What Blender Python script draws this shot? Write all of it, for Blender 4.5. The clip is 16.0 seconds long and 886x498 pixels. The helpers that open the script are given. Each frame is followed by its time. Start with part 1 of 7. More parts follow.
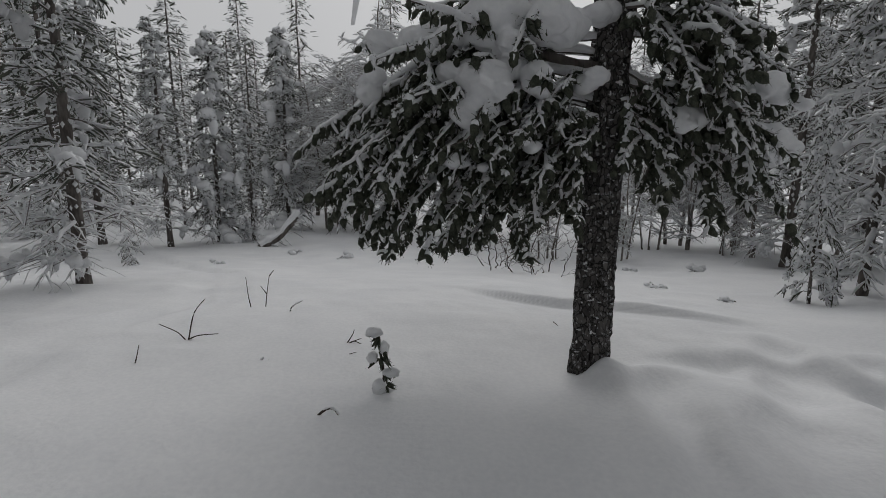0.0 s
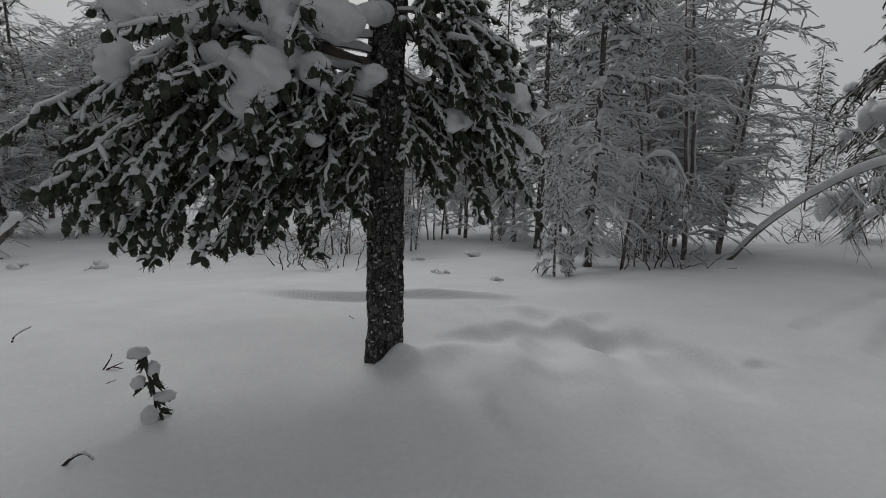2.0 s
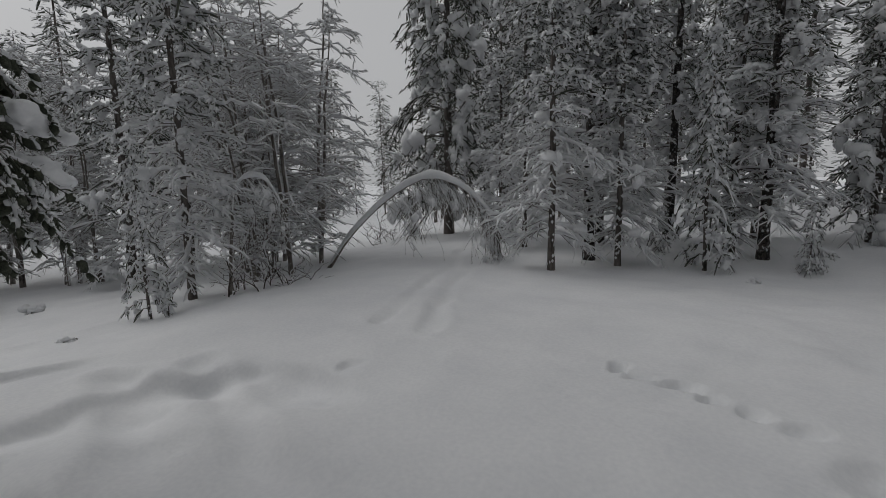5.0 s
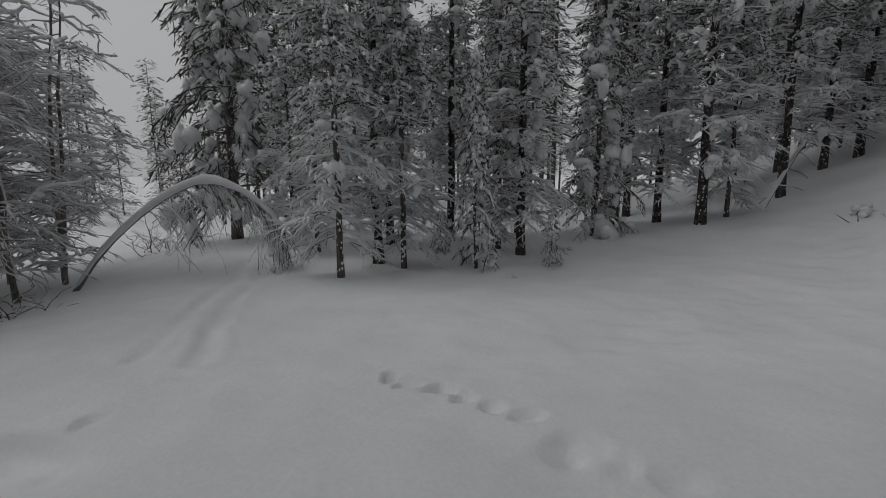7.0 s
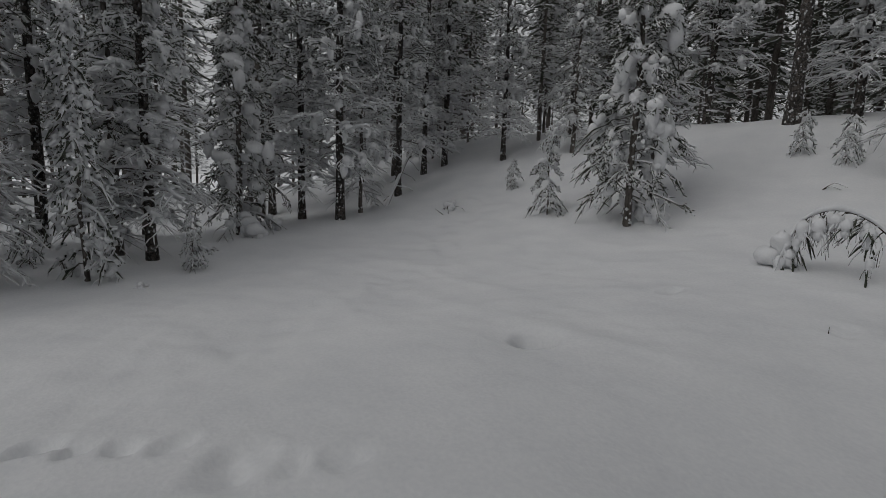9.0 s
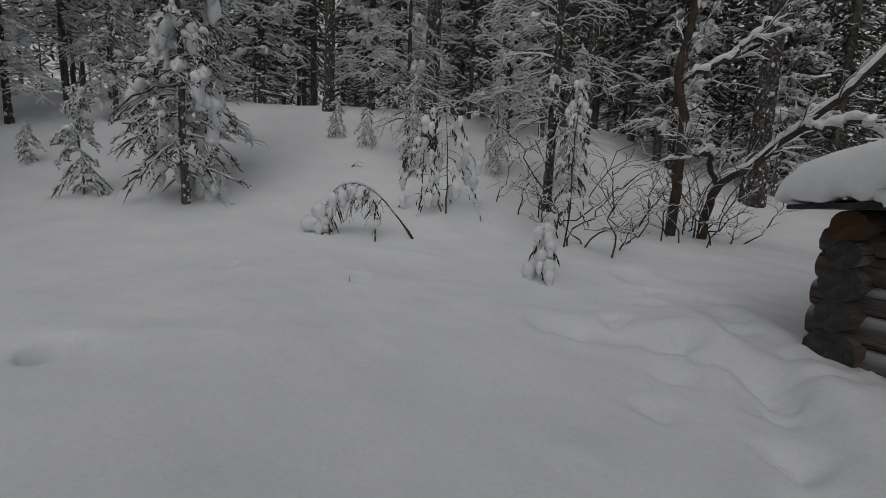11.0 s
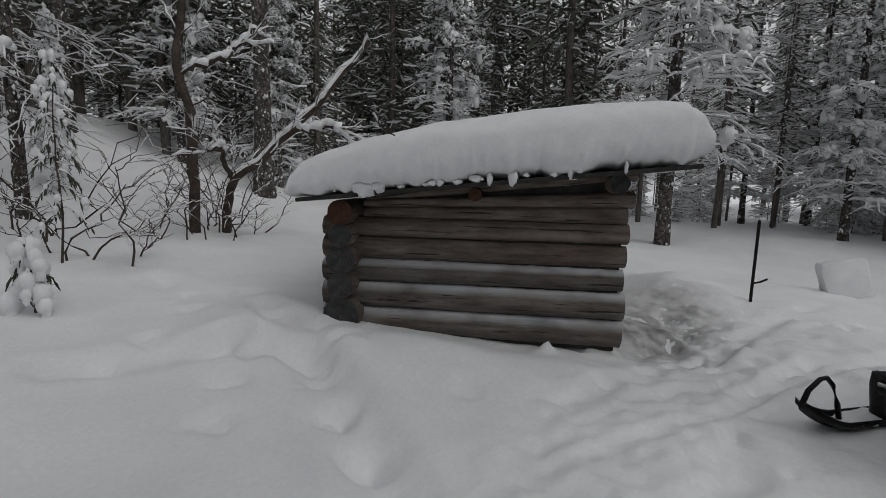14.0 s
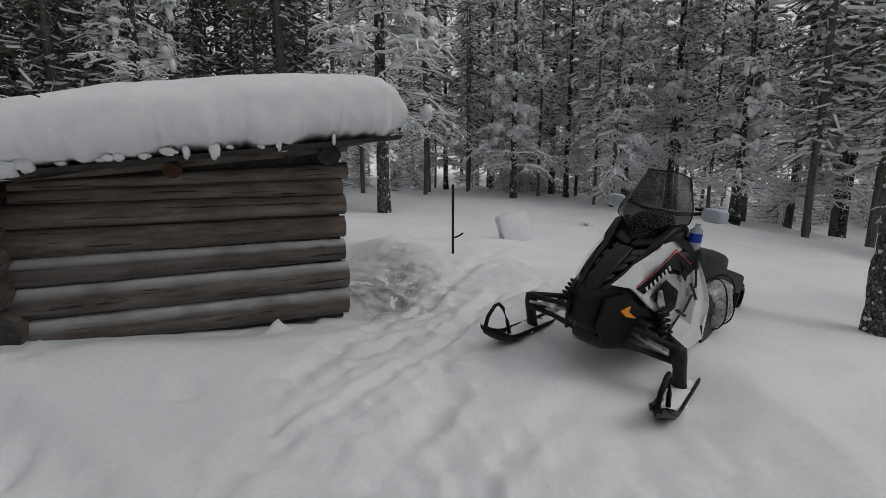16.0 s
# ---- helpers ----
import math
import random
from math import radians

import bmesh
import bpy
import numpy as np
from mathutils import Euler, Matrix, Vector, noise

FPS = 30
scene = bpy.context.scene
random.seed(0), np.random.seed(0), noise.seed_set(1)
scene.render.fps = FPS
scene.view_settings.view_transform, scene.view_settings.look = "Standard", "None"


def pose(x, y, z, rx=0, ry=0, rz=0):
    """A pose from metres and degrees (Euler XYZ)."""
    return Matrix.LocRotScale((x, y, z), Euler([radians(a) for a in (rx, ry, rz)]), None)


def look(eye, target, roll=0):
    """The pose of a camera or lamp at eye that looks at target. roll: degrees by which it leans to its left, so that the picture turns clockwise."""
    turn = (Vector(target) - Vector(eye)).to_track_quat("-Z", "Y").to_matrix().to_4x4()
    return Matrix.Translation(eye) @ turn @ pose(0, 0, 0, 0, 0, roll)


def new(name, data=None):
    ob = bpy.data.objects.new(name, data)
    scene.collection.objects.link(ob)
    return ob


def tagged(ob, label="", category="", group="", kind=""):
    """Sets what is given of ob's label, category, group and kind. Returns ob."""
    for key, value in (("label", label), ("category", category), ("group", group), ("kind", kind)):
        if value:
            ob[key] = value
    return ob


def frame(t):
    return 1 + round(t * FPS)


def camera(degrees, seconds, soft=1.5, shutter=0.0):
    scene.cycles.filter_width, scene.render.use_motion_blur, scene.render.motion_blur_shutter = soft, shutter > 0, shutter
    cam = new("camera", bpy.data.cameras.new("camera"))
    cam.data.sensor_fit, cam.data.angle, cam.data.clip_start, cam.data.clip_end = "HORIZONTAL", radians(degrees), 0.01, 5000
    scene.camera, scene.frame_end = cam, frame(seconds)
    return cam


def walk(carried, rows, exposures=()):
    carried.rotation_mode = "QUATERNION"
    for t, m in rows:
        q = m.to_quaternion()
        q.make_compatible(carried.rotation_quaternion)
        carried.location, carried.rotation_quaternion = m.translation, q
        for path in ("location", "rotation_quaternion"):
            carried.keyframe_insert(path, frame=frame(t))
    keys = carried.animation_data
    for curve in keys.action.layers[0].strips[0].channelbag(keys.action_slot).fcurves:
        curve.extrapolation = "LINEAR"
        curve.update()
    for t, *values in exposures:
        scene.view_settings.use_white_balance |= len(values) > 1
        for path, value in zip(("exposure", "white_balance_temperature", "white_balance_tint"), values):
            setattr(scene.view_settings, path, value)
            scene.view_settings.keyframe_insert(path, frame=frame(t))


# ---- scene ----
cam = camera(86.5, 16.0, soft=0.8)
# seconds, x, y, z, yaw, pitch, roll
ROWS = [
    (0.0, -0.000, 0.000, 1.150, -0.00, -9.64, -0.15),
    (0.5, 0.002, 0.001, 1.148, -7.10, -10.41, -0.07),
    (1.0, 0.004, 0.000, 1.148, -13.16, -10.79, -0.10),
    (1.5, 0.010, 0.002, 1.144, -18.49, -10.18, -0.47),
    (2.0, 0.026, 0.000, 1.144, -24.77, -9.95, -0.97),
    (2.5, 0.049, -0.007, 1.142, -31.77, -10.35, -0.75),
    (3.0, 0.091, -0.012, 1.145, -39.54, -10.39, -0.46),
    (3.5, 0.173, -0.024, 1.145, -49.51, -10.17, -0.59),
    (4.0, 0.226, -0.046, 1.144, -57.40, -10.08, -0.62),
    (4.2, 0.230, -0.044, 1.147, -59.45, -9.51, -0.46),
    (6.3, 0.266, -0.303, 1.397, -84.62, -9.82, 0.77),
    (6.5, 0.265, -0.313, 1.402, -86.36, -10.18, 0.16),
    (7.0, 0.258, -0.354, 1.412, -92.30, -8.99, 0.14),
    (7.5, 0.282, -0.407, 1.415, -101.63, -8.80, -0.13),
    (8.0, 0.346, -0.408, 1.417, -110.89, -8.67, -0.82),
    (8.5, 0.393, -0.390, 1.372, -121.01, -8.45, -1.47),
    (9.0, 0.394, -0.405, 1.320, -133.33, -8.14, -1.95),
    (9.5, 0.344, -0.412, 1.312, -147.36, -8.08, -2.57),
    (10.0, 0.271, -0.416, 1.310, -161.96, -8.46, -2.98),
    (10.2, 0.237, -0.423, 1.314, -167.45, -8.79, -3.10),
    (12.3, -0.018, -0.632, 1.344, -195.15, -9.72, -0.97),
    (12.5, -0.029, -0.642, 1.357, -198.80, -9.53, -0.98),
    (13.0, -0.033, -0.663, 1.366, -210.15, -9.31, -1.02),
    (13.5, 0.001, -0.643, 1.371, -222.99, -8.38, -1.15),
    (14.0, 0.059, -0.620, 1.362, -235.03, -7.79, -1.46),
    (14.5, 0.073, -0.592, 1.361, -246.47, -7.53, -1.35),
    (15.0, 0.059, -0.567, 1.356, -254.32, -8.18, -0.97),
    (15.5, 0.043, -0.527, 1.351, -259.56, -9.26, -0.27),
    (16.0, 0.017, -0.500, 1.338, -266.68, -10.34, 0.08),
]
walk(cam, [(t, pose(x, y, z, 90 + pitch, roll, yaw)) for t, x, y, z, yaw, pitch, roll in ROWS],
     exposures=[(0.0, -0.8), (2.0, -0.9), (4.0, -0.89), (7.0, -1.06), (10.0, -1.05), (12.5, -0.93), (14.0, -0.68), (15.0, -0.52), (16.0, -0.5)])

# ---- world and light: an even overcast winter sky ----
world = bpy.data.worlds.new("overcast")
scene.world = world
world.use_nodes = True
wn, wl = world.node_tree.nodes, world.node_tree.links
sky = wn.new("ShaderNodeTexSky")
sky.sky_type = "NISHITA"
sky.sun_disc = False
sky.sun_elevation, sky.sun_rotation = radians(46), radians(10)
sky.air_density, sky.dust_density, sky.ozone_density = 1.0, 6.0, 1.0
grey = wn.new("ShaderNodeHueSaturation")
grey.inputs["Saturation"].default_value = 0.10
wl.new(sky.outputs[0], grey.inputs["Color"])
even = wn.new("ShaderNodeMix")
even.data_type = "RGBA"
even.inputs[0].default_value = 0.8
even.inputs[7].default_value = (7.3, 7.38, 7.55, 1)
wl.new(grey.outputs[0], even.inputs[6])
wl.new(even.outputs[2], wn["Background"].inputs[0])
wn["Background"].inputs[1].default_value = 0.118
sun_data = bpy.data.lights.new("sun", "SUN")
sun_data.energy, sun_data.angle, sun_data.color = 0.9, radians(45), (1.0, 0.98, 0.95)
sun = new("sun", sun_data)
sun.matrix_world = look((3, 20, 21), (0, 0, 0))


# ---- materials ----
def material(name, rough=0.8, metal=0.0):
    m = bpy.data.materials.new(name)
    m.use_nodes = True
    b = m.node_tree.nodes["Principled BSDF"]
    b.inputs["Roughness"].default_value, b.inputs["Metallic"].default_value = rough, metal
    return m, m.node_tree.nodes, m.node_tree.links, b


def varied(name, c1, c2, scale=8.0, rough=0.8, metal=0.0, stretch=(1, 1, 1), bump=0.0, fine=6.0, spec=0.3, third=None):
    """Two-tone noise colour at two scales with a fine bump."""
    m, n, l, b = material(name, rough, metal)
    co = n.new("ShaderNodeTexCoord")
    mp = n.new("ShaderNodeMapping")
    mp.inputs["Scale"].default_value = stretch
    l.new(co.outputs["Object"], mp.inputs[0])
    a = n.new("ShaderNodeTexNoise")
    a.inputs["Scale"].default_value, a.inputs["Detail"].default_value = scale, 6
    l.new(mp.outputs[0], a.inputs[0])
    f = n.new("ShaderNodeTexNoise")
    f.inputs["Scale"].default_value, f.inputs["Detail"].default_value = scale * fine, 4
    l.new(mp.outputs[0], f.inputs[0])
    r = n.new("ShaderNodeValToRGB")
    r.color_ramp.elements[0].position, r.color_ramp.elements[1].position = 0.34, 0.66
    r.color_ramp.elements[0].color, r.color_ramp.elements[1].color = (*c1, 1), (*c2, 1)
    if third:
        e = r.color_ramp.elements.new(0.5)
        e.color = (*third, 1)
    mx = n.new("ShaderNodeMath")
    mx.operation = "MULTIPLY_ADD"
    mx.inputs[1].default_value = 0.45
    l.new(f.outputs[0], mx.inputs[0])
    sc = n.new("ShaderNodeMath")
    sc.operation = "MULTIPLY"
    sc.inputs[1].default_value = 0.55
    l.new(a.outputs[0], sc.inputs[0])
    l.new(sc.outputs[0], mx.inputs[2])
    l.new(mx.outputs[0], r.inputs[0])
    l.new(r.outputs[0], b.inputs["Base Color"])
    b.inputs["Specular IOR Level"].default_value = spec
    if bump:
        bp = n.new("ShaderNodeBump")
        bp.inputs["Strength"].default_value, bp.inputs["Distance"].default_value = bump, 0.01
        l.new(mx.outputs[0], bp.inputs["Height"])
        l.new(bp.outputs[0], b.inputs["Normal"])
    return m


def plated_bark(name, scale, dark, light, frost, grain):
    """Thick broken plates with dark cracks and frost on their faces."""
    m, n, l, b = material(name, 0.9)
    co = n.new("ShaderNodeTexCoord")
    nz = n.new("ShaderNodeTexNoise")
    nz.inputs["Scale"].default_value, nz.inputs["Detail"].default_value = 9, 5
    l.new(co.outputs["Object"], nz.inputs[0])
    wv = n.new("ShaderNodeMix")
    wv.data_type, wv.blend_type = "RGBA", "LINEAR_LIGHT"
    wv.inputs[0].default_value = 0.05
    l.new(co.outputs["Object"], wv.inputs[6])
    l.new(nz.outputs[1], wv.inputs[7])
    mp = n.new("ShaderNodeMapping")
    mp.inputs["Scale"].default_value = (1, 1, 0.62)
    l.new(wv.outputs[2], mp.inputs[0])
    vo = n.new("ShaderNodeTexVoronoi")
    vo.feature = "DISTANCE_TO_EDGE"
    vo.inputs["Scale"].default_value = scale
    l.new(mp.outputs[0], vo.inputs[0])
    ce = n.new("ShaderNodeTexVoronoi")
    ce.inputs["Scale"].default_value = scale
    l.new(mp.outputs[0], ce.inputs[0])
    tone = n.new("ShaderNodeValToRGB")
    tone.color_ramp.elements[0].color, tone.color_ramp.elements[1].color = (*dark, 1), (*light, 1)
    sp = n.new("ShaderNodeSeparateXYZ")
    l.new(ce.outputs["Color"], sp.inputs[0])
    l.new(sp.outputs[0], tone.inputs[0])
    fr = n.new("ShaderNodeTexNoise")
    fr.inputs["Scale"].default_value, fr.inputs["Detail"].default_value = grain, 6
    l.new(co.outputs["Object"], fr.inputs[0])
    fm = n.new("ShaderNodeMapRange")
    fm.inputs[1].default_value, fm.inputs[2].default_value, fm.inputs[4].default_value = 0.56, 0.66, frost
    l.new(fr.outputs[0], fm.inputs[0])
    fx = n.new("ShaderNodeMix")
    fx.data_type = "RGBA"
    l.new(fm.outputs[0], fx.inputs[0])
    l.new(tone.outputs[0], fx.inputs[6])
    fx.inputs[7].default_value = (0.46, 0.465, 0.475, 1)
    cr = n.new("ShaderNodeMapRange")
    cr.inputs[1].default_value, cr.inputs[2].default_value = 0.01, 0.09
    l.new(vo.outputs[0], cr.inputs[0])
    mx = n.new("ShaderNodeMix")
    mx.data_type = "RGBA"
    l.new(cr.outputs[0], mx.inputs[0])
    mx.inputs[6].default_value = (0.012, 0.011, 0.010, 1)
    l.new(fx.outputs[2], mx.inputs[7])
    l.new(mx.outputs[2], b.inputs["Base Color"])
    hs = n.new("ShaderNodeMath")
    hs.operation = "MULTIPLY_ADD"
    hs.inputs[1].default_value = 0.3
    l.new(fr.outputs[0], hs.inputs[0])
    l.new(cr.outputs[0], hs.inputs[2])
    bp = n.new("ShaderNodeBump")
    bp.inputs["Strength"].default_value, bp.inputs["Distance"].default_value = 1.0, 0.012
    l.new(hs.outputs[0], bp.inputs["Height"])
    l.new(bp.outputs[0], b.inputs["Normal"])
    return m


SNOW = varied("snow_field", (0.76, 0.77, 0.79), (0.86, 0.865, 0.875), 1.6, 0.75, bump=0.5, fine=24, spec=0.25)
TREE_SNOW = varied("snow_on_branches", (0.76, 0.77, 0.79), (0.85, 0.855, 0.865), 9, 0.8, bump=0.3, spec=0.2)
BARK = varied("pine_bark", (0.040, 0.034, 0.030), (0.21, 0.188, 0.172), 7, 0.9, stretch=(1, 1, 0.25), bump=0.8)
BARK_RED = plated_bark("forest_pine_bark", 17, (0.034, 0.030, 0.027), (0.115, 0.098, 0.088), 0.7, 22)
OLD_BARK = plated_bark("old_pine_bark", 34, (0.05, 0.046, 0.044), (0.16, 0.15, 0.143), 0.75, 46)
BIRCH = varied("birch_bark", (0.075, 0.064, 0.056), (0.30, 0.275, 0.25), 5, 0.85, stretch=(1, 1, 0.6), bump=0.3)
TWIG = varied("bare_twig", (0.03, 0.024, 0.02), (0.09, 0.07, 0.058), 9, 0.9)
NEEDLE = varied("pine_needles", (0.022, 0.026, 0.019), (0.12, 0.125, 0.095), 30, 0.75, bump=0.5, third=(0.05, 0.057, 0.04))
NEEDLE_FAR = varied("forest_needles", (0.042, 0.049, 0.038), (0.15, 0.16, 0.13), 9, 0.8)


# ---- mesh building ----
class Build:
    """Collects tubes and blobs as arrays for one mesh with material slots."""

    def __init__(self):
        self.v, self.q, self.n, self.mat = [], [], 0, []

    def add(self, verts, quads, slot=0):
        self.v.append(np.asarray(verts, float).reshape(-1, 3))
        q = np.asarray(quads, int).reshape(-1, 4) + self.n
        self.q.append(q)
        self.mat.append(np.full(len(q), slot))
        self.n += len(self.v[-1])

    def tubes(self, P, R, n=4, lift=0.0, flat=1.0, slot=0, rough=0.0):
        """m tubes of k rings each: P (m,k,3), R (m,k)."""
        P, R = np.asarray(P, float), np.asarray(R, float)
        if P.ndim == 2:
            P, R = P[None], R[None]
        m, k, _ = P.shape
        if not m:
            return
        t = np.gradient(P, axis=1)
        t /= np.linalg.norm(t, axis=2, keepdims=True) + 1e-9
        ref = np.where(np.abs(t[..., 2:3]) > 0.9, np.array([1.0, 0.13, 0]), np.array([0.0, 0, 1]))
        side = np.cross(t, ref)
        side /= np.linalg.norm(side, axis=2, keepdims=True) + 1e-9
        up = np.cross(side, t)
        a = np.arange(n) * 2 * np.pi / n + 0.4
        ring = side[:, :, None] * np.cos(a)[:, None] + up[:, :, None] * (np.sin(a)[:, None] * flat)
        rr = R[:, :, None, None]
        if rough:
            rr = rr * (1 + rough * (np.random.rand(m, k, n, 1) - 0.5))
        V = P[:, :, None] + ring * rr
        V[..., 2] += lift if np.ndim(lift) == 0 else np.atleast_2d(lift)[:, :, None]
        i = np.arange(m)[:, None, None] * k * n + np.arange(k - 1)[None, :, None] * n
        j = np.arange(n)[None, None, :]
        j2 = (j + 1) % n
        self.add(V, np.stack([i + j, i + j2, i + n + j2, i + n + j], -1), slot)

    def blobs(self, C, S, n=7, k=5, rough=0.25, slot=0):
        """Uneven rounded lumps: centres (m,3), half sizes (m,3)."""
        C, S = np.asarray(C, float).reshape(-1, 3), np.asarray(S, float).reshape(-1, 3)
        m = len(C)
        if not m:
            return
        th = np.linspace(0.02, np.pi - 0.02, k)
        a = np.arange(n) * 2 * np.pi / n
        g = np.stack([np.sin(th)[:, None] * np.cos(a), np.sin(th)[:, None] * np.sin(a), np.cos(th)[:, None] * np.ones(n)], -1)
        V = g[None] * (1 + rough * (np.random.rand(m, k, n, 1) - 0.5)) * S[:, None, None] + C[:, None, None]
        i = np.arange(m)[:, None, None] * k * n + np.arange(k - 1)[None, :, None] * n
        j = np.arange(n)[None, None, :]
        self.add(V, np.stack([i + j, i + n + j, i + n + (j + 1) % n, i + (j + 1) % n], -1), slot)

    def mesh(self, name, mats, smooth=True):
        me = bpy.data.meshes.new(name)
        V, Q = np.concatenate(self.v), np.concatenate(self.q)
        me.vertices.add(len(V))
        me.vertices.foreach_set("co", V.ravel())
        me.loops.add(Q.size)
        me.loops.foreach_set("vertex_index", Q.ravel().astype(np.int32))
        me.polygons.add(len(Q))
        me.polygons.foreach_set("loop_start", np.arange(0, Q.size, 4, dtype=np.int32))
        me.polygons.foreach_set("material_index", np.concatenate(self.mat).astype(np.int32))
        me.polygons.foreach_set("use_smooth", np.full(len(Q), smooth))
        for mt in mats:
            me.materials.append(mt)
        me.update(calc_edges=True)
        me.validate()
        return me


def part(name, bm, mat, parent, label=""):
    """Links a bmesh, a Build or a mesh as one object under a thing or a part."""
    if isinstance(bm, Build):
        me = bm.mesh(name, [mat])
    elif isinstance(bm, bpy.types.Mesh):
        me = bm
    else:
        me = bpy.data.meshes.new(name)
        bm.to_mesh(me)
        bm.free()
        me.materials.append(mat)
    ob = new(name, me)
    ob.parent = parent
    return tagged(ob, label)


def thing(name, where, label, category, group="", turn=0.0, scale=1.0):
    ob = new(name)
    ob.empty_display_size = 0.2
    ob.matrix_basis = pose(*where, 0, 0, turn) @ Matrix.Scale(scale, 4)
    return tagged(ob, label, category, group)


def unit(a):
    return a / (np.linalg.norm(a, axis=-1, keepdims=True) + 1e-9)


# ---- ground: one snow sheet to the horizon ----
TABLES = {}


def smooth_noise(x, y, s, seed=0):
    """Cheap value noise on arrays."""
    if seed not in TABLES:
        TABLES[seed] = np.random.RandomState(seed).rand(256, 256)
    tab = TABLES[seed]
    X, Y = x / s + 97.3, y / s + 53.1
    i, j = np.floor(X).astype(int), np.floor(Y).astype(int)
    u, v = X - i, Y - j
    u, v = u * u * (3 - 2 * u), v * v * (3 - 2 * v)
    g = lambda a, b: tab[a % 256, b % 256]
    return (g(i, j) * (1 - u) + g(i + 1, j) * u) * (1 - v) + (g(i, j + 1) * (1 - u) + g(i + 1, j + 1) * u) * v - 0.5


def lie(x, y):
    """Height of the land without its small relief."""
    x, y = np.asarray(x, float), np.asarray(y, float)
    s = np.clip((y - 2.5) / 9, 0, 1)
    z = -0.75 * s * s * (3 - 2 * s)
    z = z + 3.8 * np.exp(-((x - 5) ** 2 / 128 + (y + 19) ** 2 / 72))
    z = z + 2.0 * np.exp(-((x - 16) ** 2 / 72 + (y + 16) ** 2 / 50)) + 2.2 * np.exp(-((x + 6) ** 2 / 98 + (y + 20) ** 2 / 72))
    z = z + 0.2 * np.exp(-((x + 3.2) ** 2 + (y - 1.2) ** 2) / 3.4)
    z = z + 0.45 * np.clip((-x - 5) / 10, 0, 1) * np.exp(-((y + 3) / 9) ** 2)
    # the rise flattens to a crest
    return np.where(z > 2.6, 2.6 + 0.8 * (1 - np.exp(-(np.maximum(z, 2.6) - 2.6) / 0.8)), z)


def groove(x, y, pts, width, depth, rim=0.3):
    """A trodden or driven groove along a line of points, with soft raised rims."""
    d = np.full(np.shape(x), 1e9)
    for (ax, ay), (bx, by) in zip(pts, pts[1:]):
        dx, dy = bx - ax, by - ay
        u = np.clip(((x - ax) * dx + (y - ay) * dy) / (dx * dx + dy * dy), 0, 1)
        d = np.minimum(d, np.hypot(x - ax - u * dx, y - ay - u * dy))
    q = d / width
    return 1.0 * depth * (0.75 + 0.9 * smooth_noise(x, y, 0.5, 43)) * (-np.exp(-np.abs(q) ** 3 * 1.6) + rim * np.exp(-(q - 1.45) ** 2 * 5))


def dent(x, y, cx, cy, r, depth, stretch=1.0, turn=0.0):
    c, s = math.cos(turn), math.sin(turn)
    x, y = x + 0.09 * smooth_noise(x, y, 0.17, 41), y + 0.09 * smooth_noise(x, y, 0.15, 42)
    u, v = ((x - cx) * c + (y - cy) * s) / stretch, -(x - cx) * s + (y - cy) * c
    q = np.hypot(u, v) / (0.72 * r)
    return 0.85 * depth * (-np.exp(-q ** 4) * (1 + 0.8 * smooth_noise(x, y, 0.06, 44)) + 0.07 * np.exp(-(q - 1.45) ** 2 * 6))


# where the snowmobile stands: x, y, z, heading, roll
SLED = (-2.53, 0.025, 0.06, -45.0, -5.5)


